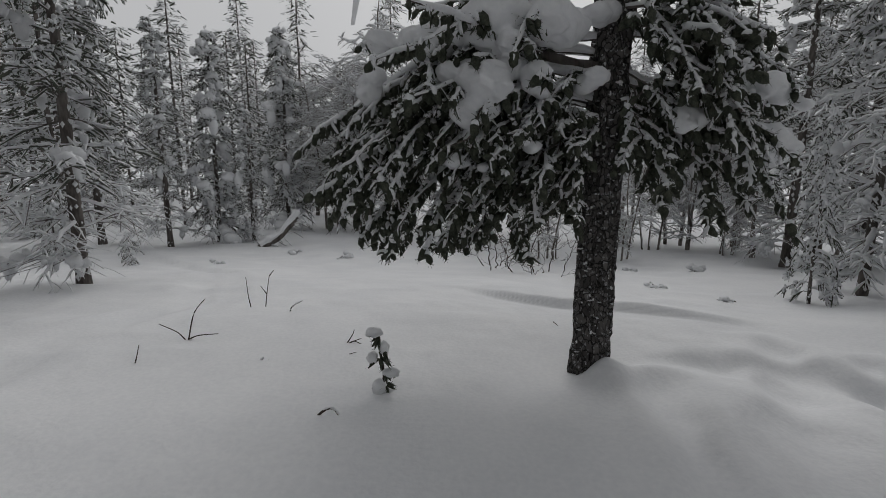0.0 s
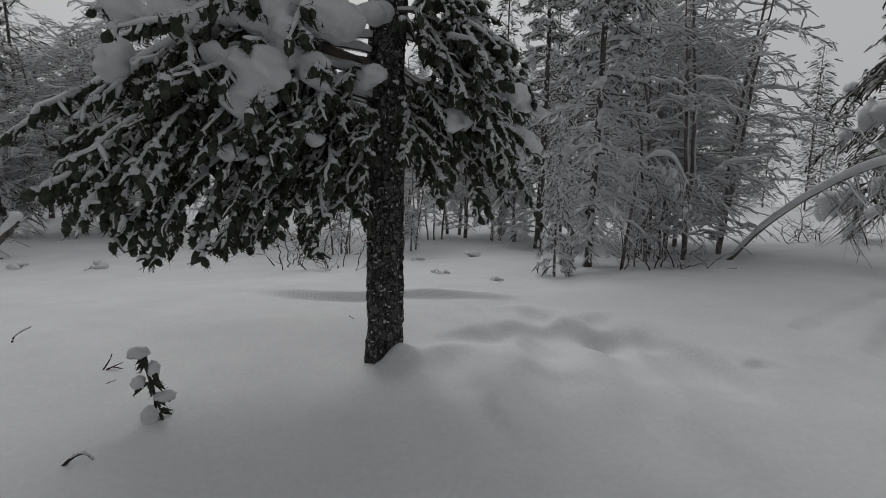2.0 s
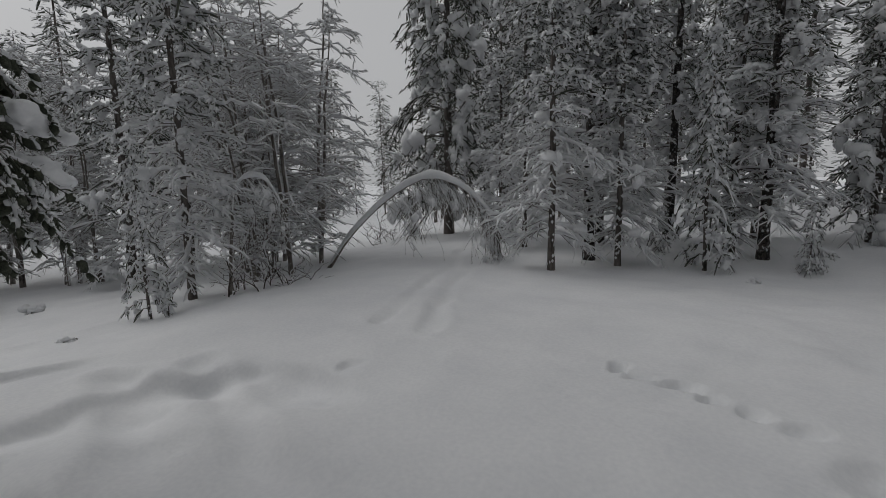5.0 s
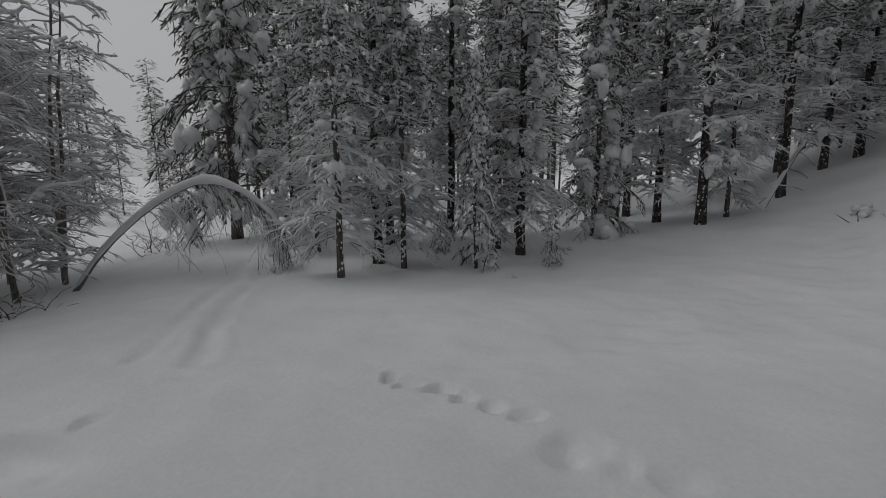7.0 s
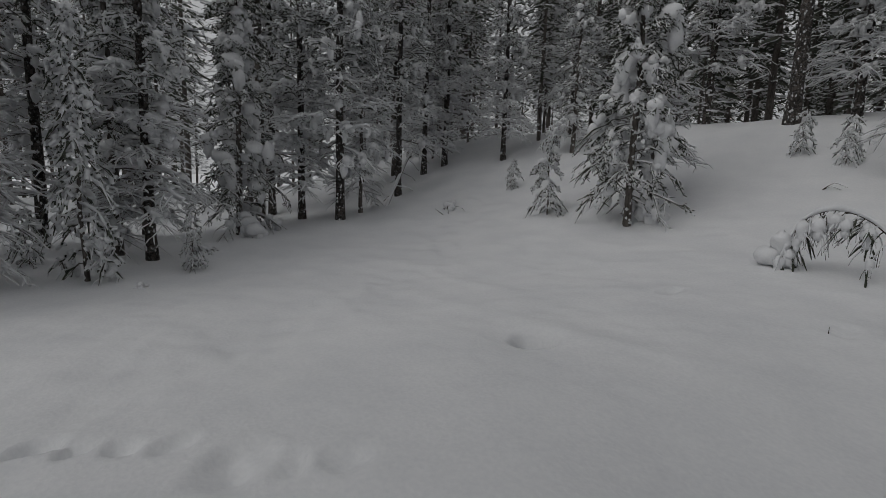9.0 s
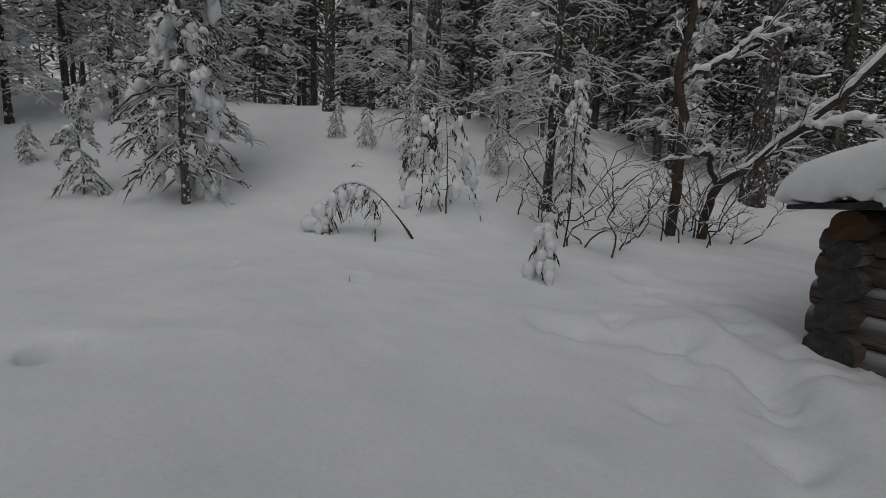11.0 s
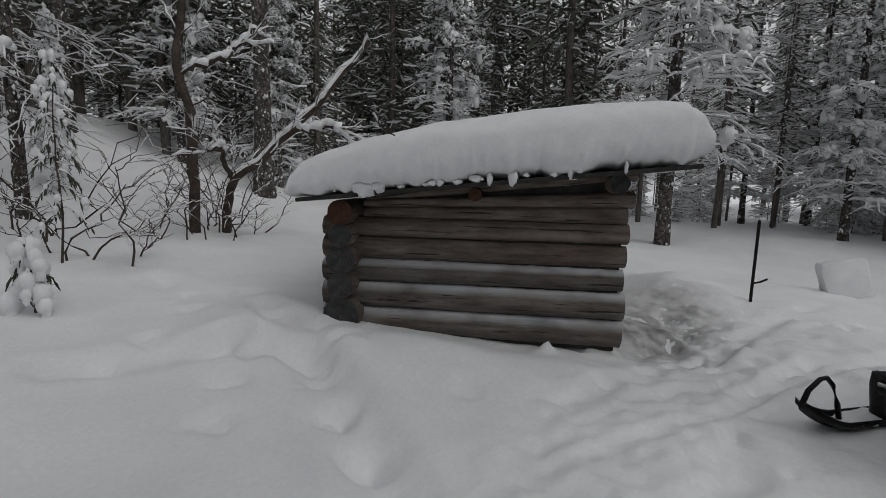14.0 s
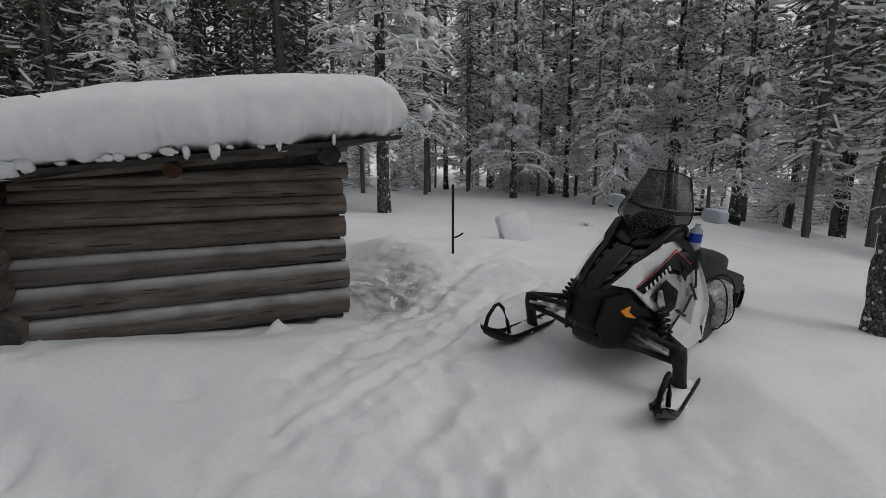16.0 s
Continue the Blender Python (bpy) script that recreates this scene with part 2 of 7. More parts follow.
def ground_height(x, y):
    x, y = np.asarray(x, float), np.asarray(y, float)
    z = lie(x, y)
    r = np.hypot(x, y)
    near = 1 / (1 + (r / 25) ** 4)
    z = z + near * (0.16 * smooth_noise(x, y, 2.6, 1) + 0.05 * smooth_noise(x, y, 0.9, 2) + 0.018 * smooth_noise(x, y, 0.28, 3) + 0.008 * smooth_noise(x, y, 0.11, 7) + 0.012 * np.maximum(0, smooth_noise(x, y, 0.16, 8) - 0.25)
                    - 0.035 * np.abs(smooth_noise(x + 0.4 * y, y * 1.7, 1.3, 6)) * 2)
    z = z + (1 - near) * 1.2 * smooth_noise(x, y, 17, 4)
    # the level place where the camera turns
    z = z - 0.05 * np.exp(-r ** 2 / 2)
    # trodden, crumbly snow between the shelter and the snowmobile
    trod = np.exp(-(((x + 3.3) / 2.7) ** 4 + ((y + 0.75 + 0.1 * x) / 1.25) ** 4))
    z = z + 0.8 * trod * (0.06 * smooth_noise(x, y, 0.33, 51) + 0.07 * np.abs(smooth_noise(x + 0.3 * y, y, 0.18, 52)) - 0.05 * np.abs(smooth_noise(y - 0.4 * x, x, 0.26, 54)) + 0.05 * smooth_noise(x, y, 0.09, 53) + 0.03 * np.abs(smooth_noise(x, y, 0.055, 55)))
    # wind and slumping make every trace uneven
    xw = x + 0.05 * smooth_noise(x, y, 0.20, 71) + 0.10 * smooth_noise(x, y, 0.7, 72)
    yw = y + 0.05 * smooth_noise(x, y, 0.20, 73) + 0.10 * smooth_noise(x, y, 0.7, 74)
    for f in RELIEF:
        z = z + f(xw, yw)
    for f in FIXED:
        z = z + f(x, y)
    # packed snow under the snowmobile, deeper towards its tail
    c, s = math.cos(math.radians(SLED[3])), math.sin(math.radians(SLED[3]))
    u, v = c * (x - SLED[0]) + s * (y - SLED[1]), c * (y - SLED[1]) - s * (x - SLED[0])
    w = np.exp(-((u + 0.75) / 1.12) ** 4 - (v / 0.82) ** 4)
    t = np.clip((-0.40 - u) / 0.6, 0, 1)
    flat = SLED[2] + math.sin(math.radians(SLED[4])) * v + 0.026 + 0.15 * t * t * (3 - 2 * t) + 0.03 * smooth_noise(x, y, 0.35, 61) + 0.012 * smooth_noise(x, y, 0.12, 62)
    z = z * (1 - w) + flat * w
    return z


FIXED = [
    # a deep pit where a lump fell from a tree
    lambda x, y: -0.48 * np.exp(-(np.hypot((x - 2.38) * 0.8, y + 3.27) / 0.115) ** 4) - 0.05 * np.exp(-(np.hypot(x - 2.46, y + 3.22) / 0.24) ** 2),
    # the well round the old pine and the little drift at its foot
    lambda x, y: 0.13 * np.exp(-((x - 0.90) ** 2 / 0.012 + (y - 2.46) ** 2 / 0.012)) + 0.05 * np.exp(-((x - 1.15) ** 2 / 0.05 + (y - 2.5) ** 2 / 0.012)) - 0.06 * np.exp(-((x - 0.80) ** 2 + (y - 2.5) ** 2) / 0.3),
    # a drifted ledge beyond the old pine
    lambda x, y: 0.095 / (1 + np.exp(-np.clip(((y - (4.75 - 0.98 * (x - 0.36) + 0.17 * (x - 0.36) ** 2 + 0.05 * np.sin(5 * x))) / 0.014), -40, 40))) * np.exp(-((x - 1.3) / 0.95) ** 4) * np.exp(-np.clip(y - (4.85 - 0.95 * (x - 0.36)), 0, 9) ** 2 / 1.5),
    # trampled hollow of the fire place at the open end of the hut, with the bank behind it
    lambda x, y: -0.13 * np.exp(-((x + 4.4) ** 2 / 0.45 + (y + 1.3) ** 2 / 0.14)) + 0.24 * np.exp(-((x + 6.2) ** 2 / 0.38 + (y + 1.5) ** 2 / 0.4)) + 0.05 * np.exp(-((x + 7.0) ** 2 / 0.9 + (y + 0.3) ** 2 / 0.6))
    + 0.05 * np.exp(-((x + 4.9) ** 2 / 0.8 + (y + 1.3) ** 2 / 0.4)) * (smooth_noise(x, y, 0.3, 81) + smooth_noise(x, y, 0.13, 82)),
    # uneven drift along the front wall of the hut, and lumps fallen from its roof
    lambda x, y: 0.07 * np.exp(-(((x + 2.8) * 0.8903 + (y + 3.42) * 0.4553 - 0.05) / 0.22) ** 2) * np.exp(-((((y + 3.42) * 0.8903 - (x + 2.8) * 0.4553 - 1.15) / 0.9) ** 4)) * (0.2 + 1.0 * smooth_noise(x, y, 0.45, 83)) - 0.10 * np.exp(-(((x + 2.8) * 0.8903 + (y + 3.42) * 0.4553 + 0.12) / 0.5) ** 4) * np.exp(-((((y + 3.42) * 0.8903 - (x + 2.8) * 0.4553 - 1.0) / 1.7) ** 4)),
    lambda x, y: 0.13 * np.exp(-np.hypot(x + 3.33, y + 1.96) / 0.075) + 0.07 * np.exp(-np.hypot(x + 2.66, y + 3.22) / 0.07) + 0.05 * np.exp(-np.hypot(x + 2.30, y + 2.95) / 0.08),
]
def hollow(x, y):
    """A wind-scooped hollow with a broken lip behind the old pine."""
    d, a = np.hypot(x - 1.75, y - 1.9), np.arctan2(y - 1.9, x - 1.75)
    lip = 0.92 + 0.12 * smooth_noise(x, y, 0.45, 95) + 0.07 * smooth_noise(x, y, 0.16, 96)
    return -(0.11 + 0.12 * smooth_noise(x, y, 0.35, 97)) * np.clip((d - 0.1) / 0.75, 0, 1) / (1 + np.exp(np.clip((d - lip) / 0.022, -40, 40))) * np.exp(-((a - 0.65) / 1.3) ** 6)


FIXED.append(hollow)
FIXED += [
    # straight ski runs with crisp edges
    lambda x, y: groove(x, y, [(-1.0, -1.76), (-1.63, -1.45), (-2.35, -1.1), (-2.94, -0.76), (-3.45, -0.5), (-5.0, 0.3)], 0.06, 0.028, 0.35),
    lambda x, y: groove(x, y, [(-1.2, -0.72), (-1.67, -0.43), (-2.0, -0.21), (-2.35, 0.05)], 0.07, 0.024, 0.3),
]


def old_trail(x, y):
    """A half-filled trail of broken snow that climbs the slope."""
    line = [(3.6, -0.8), (4.1, -2.3), (4.9, -4.4), (6.0, -5.8), (7.1, -7.7), (8.0, -9.5)]
    d = np.full(np.shape(x), 1e9)
    for (ax, ay), (bx, by) in zip(line, line[1:]):
        dx, dy = bx - ax, by - ay
        u = np.clip(((x - ax) * dx + (y - ay) * dy) / (dx * dx + dy * dy), 0, 1)
        d = np.minimum(d, np.hypot(x - ax - u * dx, y - ay - u * dy))
    q = np.exp(-(d / 0.42) ** 4)
    return q * (0.06 * np.abs(smooth_noise(x, y, 0.34, 101)) + 0.03 * smooth_noise(x + 0.5 * y, y, 0.2, 102) - 0.035)


FIXED.append(old_trail)
RELIEF = [
    # an old sledge trail that runs under the bowed birch
    lambda x, y: groove(x, y, [(9.5, 2.3), (7.6, 2.1), (5.76, 1.79), (4.4, 1.56), (3.6, 1.3)], 0.10, 0.038),
    lambda x, y: groove(x, y, [(9.2, 2.8), (6.43, 2.2), (4.6, 1.95), (3.7, 1.8)], 0.08, 0.036),
    # a path that bends away through the clearing
    lambda x, y: groove(x, y, [(-7.2, 10.6), (-3.3, 6.7), (-2.2, 4.1), (-2.43, 3.1), (-2.44, 2.1), (-2.2, 1.2)], 0.22, 0.045),
    lambda x, y: groove(x, y, [(-6.5, 10.2), (-2.8, 6.2), (-1.9, 4.2), (-2.0, 3.2)], 0.12, 0.03),
    # soft drifts beside the pine
    lambda x, y: groove(x, y, [(2.2, 2.9), (1.8, 2.2), (1.35, 1.6), (1.15, 1.1)], 0.16, 0.06),
    lambda x, y: groove(x, y, [(2.6, 2.6), (2.2, 2.0), (1.8, 1.4), (1.6, 0.9)], 0.12, 0.05),
    lambda x, y: groove(x, y, [(1.2, 2.4), (1.1, 1.95), (0.94, 1.4)], 0.13, 0.05),
    lambda x, y: groove(x, y, [(1.95, 2.3), (1.67, 1.7), (1.5, 1.2)], 0.2, 0.055),
    # boot tracks between the hut and the snowmobile
    lambda x, y: groove(x, y, [(-6.4, -0.1), (-4.9, -0.7), (-3.5, -1.15), (-2.6, -1.5)], 0.10, 0.03),
    lambda x, y: groove(x, y, [(-4.4, -0.2), (-3.34, -0.63), (-2.78, -0.56), (-2.3, -0.7), (-1.75, -0.85)], 0.11, 0.04),
    # boot trail that comes round the corner of the hut
    lambda x, y: groove(x, y, [(-0.85, -4.2), (-1.35, -4.0), (-1.85, -3.75), (-2.05, -3.3), (-1.97, -2.9), (-1.8, -2.5), (-1.6, -2.25), (-1.48, -2.0), (-1.35, -1.6)], 0.17, 0.085, 0.2),
    lambda x, y: groove(x, y, [(-2.1, -5.6), (-2.3, -4.5), (-2.35, -3.8), (-2.1, -3.3)], 0.2, 0.07, 0.2),
    # snow drifted against the hut
    lambda x, y: 0.10 * np.exp(-((x + 2.6) ** 2 + (y + 2.7) ** 2) / 0.35) + 0.14 * np.exp(-((x + 2.3) ** 2 + (y + 3.9) ** 2) / 0.5),
]
DENTS = [(2.75, 1.49, 0.13, 0.10), (2.67, 2.21, 0.14, 0.07), (2.07, 1.97, 0.16, 0.07), (2.38, 1.44, 0.12, 0.08), (3.74, 1.8, 0.2, 0.07),
         (1.94, 2.49, 0.16, 0.05), (1.68, 1.85, 0.15, 0.04), (3.28, -0.1, 0.09, 0.10), (3.12, -0.24, 0.07, 0.035), (3.02, -0.44, 0.10, 0.06), (2.90, -0.56, 0.08, 0.05), (2.76, -0.70, 0.08, 0.04), (2.62, -0.86, 0.08, 0.03),
         (2.31, -1.05, 0.16, 0.045), (2.16, -1.22, 0.09, 0.03), (2.0, -1.45, 0.12, 0.03)]
STEPS = [(-1.04, -4.09, 0.16, 0.08), (-2.04, -5.06, 0.15, 0.07), (-1.76, -3.81, 0.2, 0.13), (-2.39, -4.29, 0.16, 0.09), (-2.02, -3.13, 0.14, 0.09),
         (-2.45, -3.5, 0.13, 0.08), (-1.71, -2.55, 0.16, 0.14), (-1.47, -2.16, 0.15, 0.12), (-1.44, -4.24, 0.15, 0.08), (-1.85, -3.57, 0.15, 0.09),
         (2.03, -5.0, 0.13, 0.06), (0.79, -4.91, 0.16, 0.05), (-2.38, -2.05, 0.12, 0.04), (-2.25, -3.95, 0.17, 0.09), (-1.55, -3.35, 0.14, 0.07), (-2.35, -3.15, 0.13, 0.08), (-1.95, -4.6, 0.15, 0.07), (-2.55, -4.75, 0.16, 0.07), (-1.25, -3.0, 0.15, 0.06), (-1.85, -2.95, 0.13, 0.08), (-2.2, -5.6, 0.2, 0.06)]
for k, (dx, dy, dr, dd) in enumerate([(a, b, r, (0.35 if b > 1.0 else 1.5) * d) for a, b, r, d in DENTS] + [(a, b, r, 0.75 * d) for a, b, r, d in STEPS]):
    RELIEF.append(lambda x, y, a=dx, b=dy, r=dr, d=dd, k=k: dent(x, y, a, b, r, d, 1.3, 0.9 * k))
rs = np.random.RandomState(5)
SCUFFS = [(-3.9 + 1.0 * rs.randn(), -0.6 + 0.55 * rs.randn(), 0.05 + 0.07 * rs.rand(), 0.05) for _ in range(60)]
for dx, dy, dr, dd in SCUFFS:
    RELIEF.append(lambda x, y, a=dx, b=dy, r=dr, d=dd: dent(x, y, a, b, r, d, 1.5, a * 9))


def snow_ground():
    n_a = 700
    radii = [0.0]
    while radii[-1] < 600:
        r = radii[-1]
        radii.append(r + (0.033 if r < 5.5 else 0.033 * (r / 5.5) ** 1.6))
    R = np.array(radii[1:])
    a = np.arange(n_a) * 2 * np.pi / n_a
    X, Y = R[:, None] * np.sin(a), R[:, None] * np.cos(a)
    Z = ground_height(X, Y)
    b = Build()
    k = len(R)
    i = (np.arange(k - 1) * n_a)[:, None]
    j = np.arange(n_a)[None]
    b.add(np.stack([X, Y, Z], -1), np.stack([i + j, i + n_a + j, i + n_a + (j + 1) % n_a, i + (j + 1) % n_a], -1))
    b.add([(0, 0, float(ground_height(0, 0)))], np.zeros((0, 4)))
    me = b.mesh("ground", [SNOW])
    bm = bmesh.new()
    bm.from_mesh(me)
    bm.verts.ensure_lookup_table()
    c = bm.verts[k * n_a]
    for q in range(n_a):
        bm.faces.new((c, bm.verts[(q + 1) % n_a], bm.verts[q])).smooth = True
    bmesh.ops.recalc_face_normals(bm, faces=bm.faces[-n_a:])
    bm.to_mesh(me)
    bm.free()
    return tagged(new("ground", me), "deep soft snow over uneven forest ground", "snow", kind="structure")


ground = snow_ground()


def on_ground(x, y, sink=0.03):
    return (x, y, float(ground_height(x, y)) - sink)


# ---- trees ----
def paths(start, d, L, k, sag, wob=0.05):
    """m branch lines of k points that leave start along d and sag under their load."""
    s = np.linspace(0, 1, k)
    P = start[:, None] + d[:, None] * (L[:, None] * s)[..., None]
    P[..., 2] -= np.asarray(sag).reshape(-1, 1) * L[:, None] * s ** 2
    j = np.cumsum(np.random.randn(len(L), k, 3) * wob, 1) * L[:, None, None] / k ** 0.5
    j[:, 0] = 0
    return P + j


def snow_line(b, P, amount, n=4, share=0.9, base=0.0):
    """Snow that lies along the upper side of branches."""
    m, k, _ = P.shape
    keep = np.random.rand(m) < share
    P = P[keep]
    if not len(P):
        return
    t = unit(np.gradient(P, axis=1))
    flatness = 1 - np.abs(t[..., 2]) ** 1.5
    R = amount * (0.45 + 1.0 * np.random.rand(len(P), k)) * (0.3 + 0.7 * flatness)
    R[:, 0] *= 0.5
    R[:, -1] *= 0.45
    b.tubes(P, R, n, lift=base + R * 0.55, flat=0.9, rough=0.5)


def children(P, per, lo=0.25, hi=1.0, spread=0.9, upk=0.1):
    """Start points and directions of side shoots along branch lines."""
    m, k, _ = P.shape
    s = lo + (hi - lo) * (np.tile((np.arange(per) + 0.5) / per, (m, 1)) + (np.random.rand(m, per) - 0.5) / per)
    x = np.clip(s, 0, 0.999) * (k - 1)
    i = x.astype(int)
    f = (x - i)[..., None]
    rows = np.arange(m)[:, None]
    st = P[rows, i] * (1 - f) + P[rows, i + 1] * f
    t = unit(P[rows, i + 1] - P[rows, i])
    side = unit(np.cross(t, np.array([0, 0, 1.0])))
    sign = np.where((np.arange(per) % 2)[None, :, None], 1, -1)
    d = unit(t + side * sign * spread * (0.5 + np.random.rand(m, per, 1)) + np.array([0, 0, 1.0]) * (upk + 0.25 * np.random.randn(m, per, 1)))
    return st.reshape(-1, 3), d.reshape(-1, 3), s.ravel(), np.repeat(np.arange(m), per)


def trunk_line(h, lean=0.0, wob=0.01, k=14):
    s = np.linspace(0, 1, k)
    w = np.cumsum(np.random.randn(k, 2), 0) * wob
    return np.stack([lean * h * s + w[:, 0] - w[0, 0], w[:, 1] - w[0, 1], h * s - 0.15], 1)


def on_trunk(T, z):
    return np.stack([np.interp(z, T[:, 2], T[:, 0]), np.interp(z, T[:, 2], T[:, 1]), z], 1)


def conifer(seed, h, r, low, spread, nb, dense=4.5, bare_to=1.6, snow=1.0, droop=0.25, twigs=6, shoots=2, lumps=12, fat=1.0, finger=0.088, hang=0.9, cone=0.6, sides=4, lean=0.0, taper=0.7, pillow=1.0):
    """Snow-laden conifer: trunk with limbs, needle shoots, snow. Below bare_to the limbs carry no needles; above dense they are few."""
    np.random.seed(seed)
    wood, leaf, white = Build(), Build(), Build()
    T = trunk_line(h, lean, 0.008)
    s = np.linspace(0, 1, len(T))
    Rt = r * (1 - taper * s ** 1.2) * (1 + 0.35 * np.exp(-s * h / 0.12))
    wood.tubes(T, Rt, 9, rough=0.18)
    # snow caught on the bark
    nf = int(9 * sides * min(h, dense))
    zz, aa = np.random.rand(nf) * min(h, dense + 1), np.random.rand(nf) * 6.3
    rr = np.interp(zz, T[:, 2], Rt)
    c = on_trunk(T, zz) + np.stack([np.cos(aa) * rr, np.sin(aa) * rr, 0 * zz], 1)
    if sides > 3:
        white.blobs(c, (0.012 + 0.02 * np.random.rand(nf, 1)) * np.array([0.9, 0.9, 1.2]), 4, 3, 0.5)
    top = min(dense, h)
    n_up = max(4, nb // 6) if h > dense + 0.5 else 0
    z = np.r_[low + (top - low - 0.05) * (np.arange(nb) + np.random.rand(nb)) / nb, top + (h - top - 0.1) * (np.arange(n_up) + 0.5) / max(n_up, 1)]
    nb = len(z)
    q = np.clip((z - low) / (h - low), 0, 1)
    a = np.arange(nb) * 2.4 + np.random.randn(nb) * 0.6
    L = spread * (1 - q) ** cone * (0.45 + 0.75 * np.random.rand(nb)) + 0.06
    up = 0.22 * np.random.randn(nb) + 0.05 + 0.35 * q
    P = paths(on_trunk(T, z), unit(np.stack([np.cos(a), np.sin(a), up], 1)), L, 6, droop * (0.4 + 1.2 * np.random.rand(nb)), 0.06)
    wood.tubes(P, (0.005 + 0.009 * L)[:, None] * np.linspace(1, 0.35, 6), sides)
    snow_line(white, P, 0.019 * snow * fat, sides)
    st, dd, ss, own = children(P, twigs, 0.15, 1.0)
    L2 = (0.45 * L[own] * (1.1 - 0.6 * ss) + 0.06) * (0.6 + 0.7 * np.random.rand(len(own)))
    P2 = paths(st, dd, L2, 3, droop * 1.2, 0.09)
    if sides > 3:
        wood.tubes(P2[:, ::2], np.full((len(P2), 1), 0.005) * np.array([1, 0.5]), 3)
    snow_line(white, P2, 0.0145 * snow * fat, 3, 0.95)
    st, dd, ss, own2 = children(P2, shoots, 0.25, 1.05)
    bare = st[:, 2] < bare_to * (0.75 + 0.5 * np.random.rand(len(st)))
    # bare side twigs
    P3 = paths(st[bare], dd[bare], (0.05 + 0.4 * L2[own2][bare]) * (0.6 + 0.8 * np.random.rand(bare.sum())), 3, droop, 0.1)
    if len(P3):
        snow_line(white, P3, 0.0105 * snow * fat, 3, 0.95)
    # drooping needle shoots with snow on their backs
    g = ~bare
    if g.any():
        st, dd = np.repeat(st[g], 2, 0), np.repeat(dd[g], 2, 0)
        m = len(st)
        d4 = unit(dd * np.array([1, 1, 0.5]) + 0.45 * np.random.randn(m, 3) - np.array([0, 0, hang]) * (0.25 + 0.9 * np.random.rand(m, 1)))
        P4 = paths(st + 0.02 * np.random.randn(m, 3) * fat, d4, finger * fat * (0.45 + 0.75 * np.random.rand(m)), 2, 0.1, 0.03)
        leaf.tubes(P4, 0.0105 * fat * (0.6 + 0.8 * np.random.rand(m, 1)) * np.array([1.0, 0.45]), 3, rough=0.9)
        keep = np.random.rand(m) < 0.9
        Pw = P4[keep] * 1.0
        Pw[:, 1] = Pw[:, 0] + (Pw[:, 1] - Pw[:, 0]) * (0.45 + 0.6 * np.random.rand(len(Pw), 1))
        Pw[..., 2] += 0.006 * fat
        white.tubes(Pw, 0.0155 * snow * fat * (0.5 + 0.8 * np.random.rand(len(Pw), 1)) * np.array([1.0, 0.7]), 3, rough=0.7)
        up2 = P2[P2[:, 0, 2] > bare_to]
        leaf.tubes(up2, 0.012 * fat * np.ones((len(up2), 1)) * np.array([0.3, 1.0, 0.3]), 3, lift=-0.012, rough=0.9)
    if lumps:
        pick = np.random.choice(nb, lumps)
        f = 0.45 + 0.55 * np.random.rand(lumps)
        c = np.array([P[i, min(5, int(v * 5))] for i, v in zip(pick, f)]) + [0, 0, 0.02]
        sz = (0.035 + 0.075 * np.random.rand(lumps, 1) ** 2) * np.array([1.0, 1.0, 1.0]) * fat * pillow * min(1.0, 0.35 + 0.14 * h)
        white.blobs(c, sz * [1.15, 0.95, 0.85], 10, 7, 0.5)
        white.blobs(c + np.random.randn(lumps, 3) * sz * 0.5 - sz * [0, 0, 0.9], sz * [0.65, 0.65, 1.3], 8, 6, 0.55)
        white.blobs(c + np.random.randn(lumps, 3) * sz * 0.8 - sz * [0, 0, 0.4], sz * 0.7, 7, 5, 0.55)
    return wood, leaf, white


def finish(kind, builds, bark, needles=None):
    """Turns the builds into shared meshes."""
    wood, leaf, white = builds
    out = [("trunk", wood.mesh(kind + "_trunk", [bark]))]
    if leaf is not None and leaf.n:
        out.append(("crown", leaf.mesh(kind + "_crown", [needles or NEEDLE_FAR])))
    if white is not None and white.n:
        out.append(("snow", white.mesh(kind + "_snow", [TREE_SNOW])))
    return out


def plant(name, meshes, where, label, category, group="", turn=0.0, scale=1.0, tilt=0.0):
    ob = thing(name, where, label, category, group, turn, scale)
    if tilt:
        ob.matrix_basis = ob.matrix_basis @ pose(0, 0, 0, 0, tilt, 0)
    for nm, me in meshes:
        part(nm, me, None, ob)
    return ob


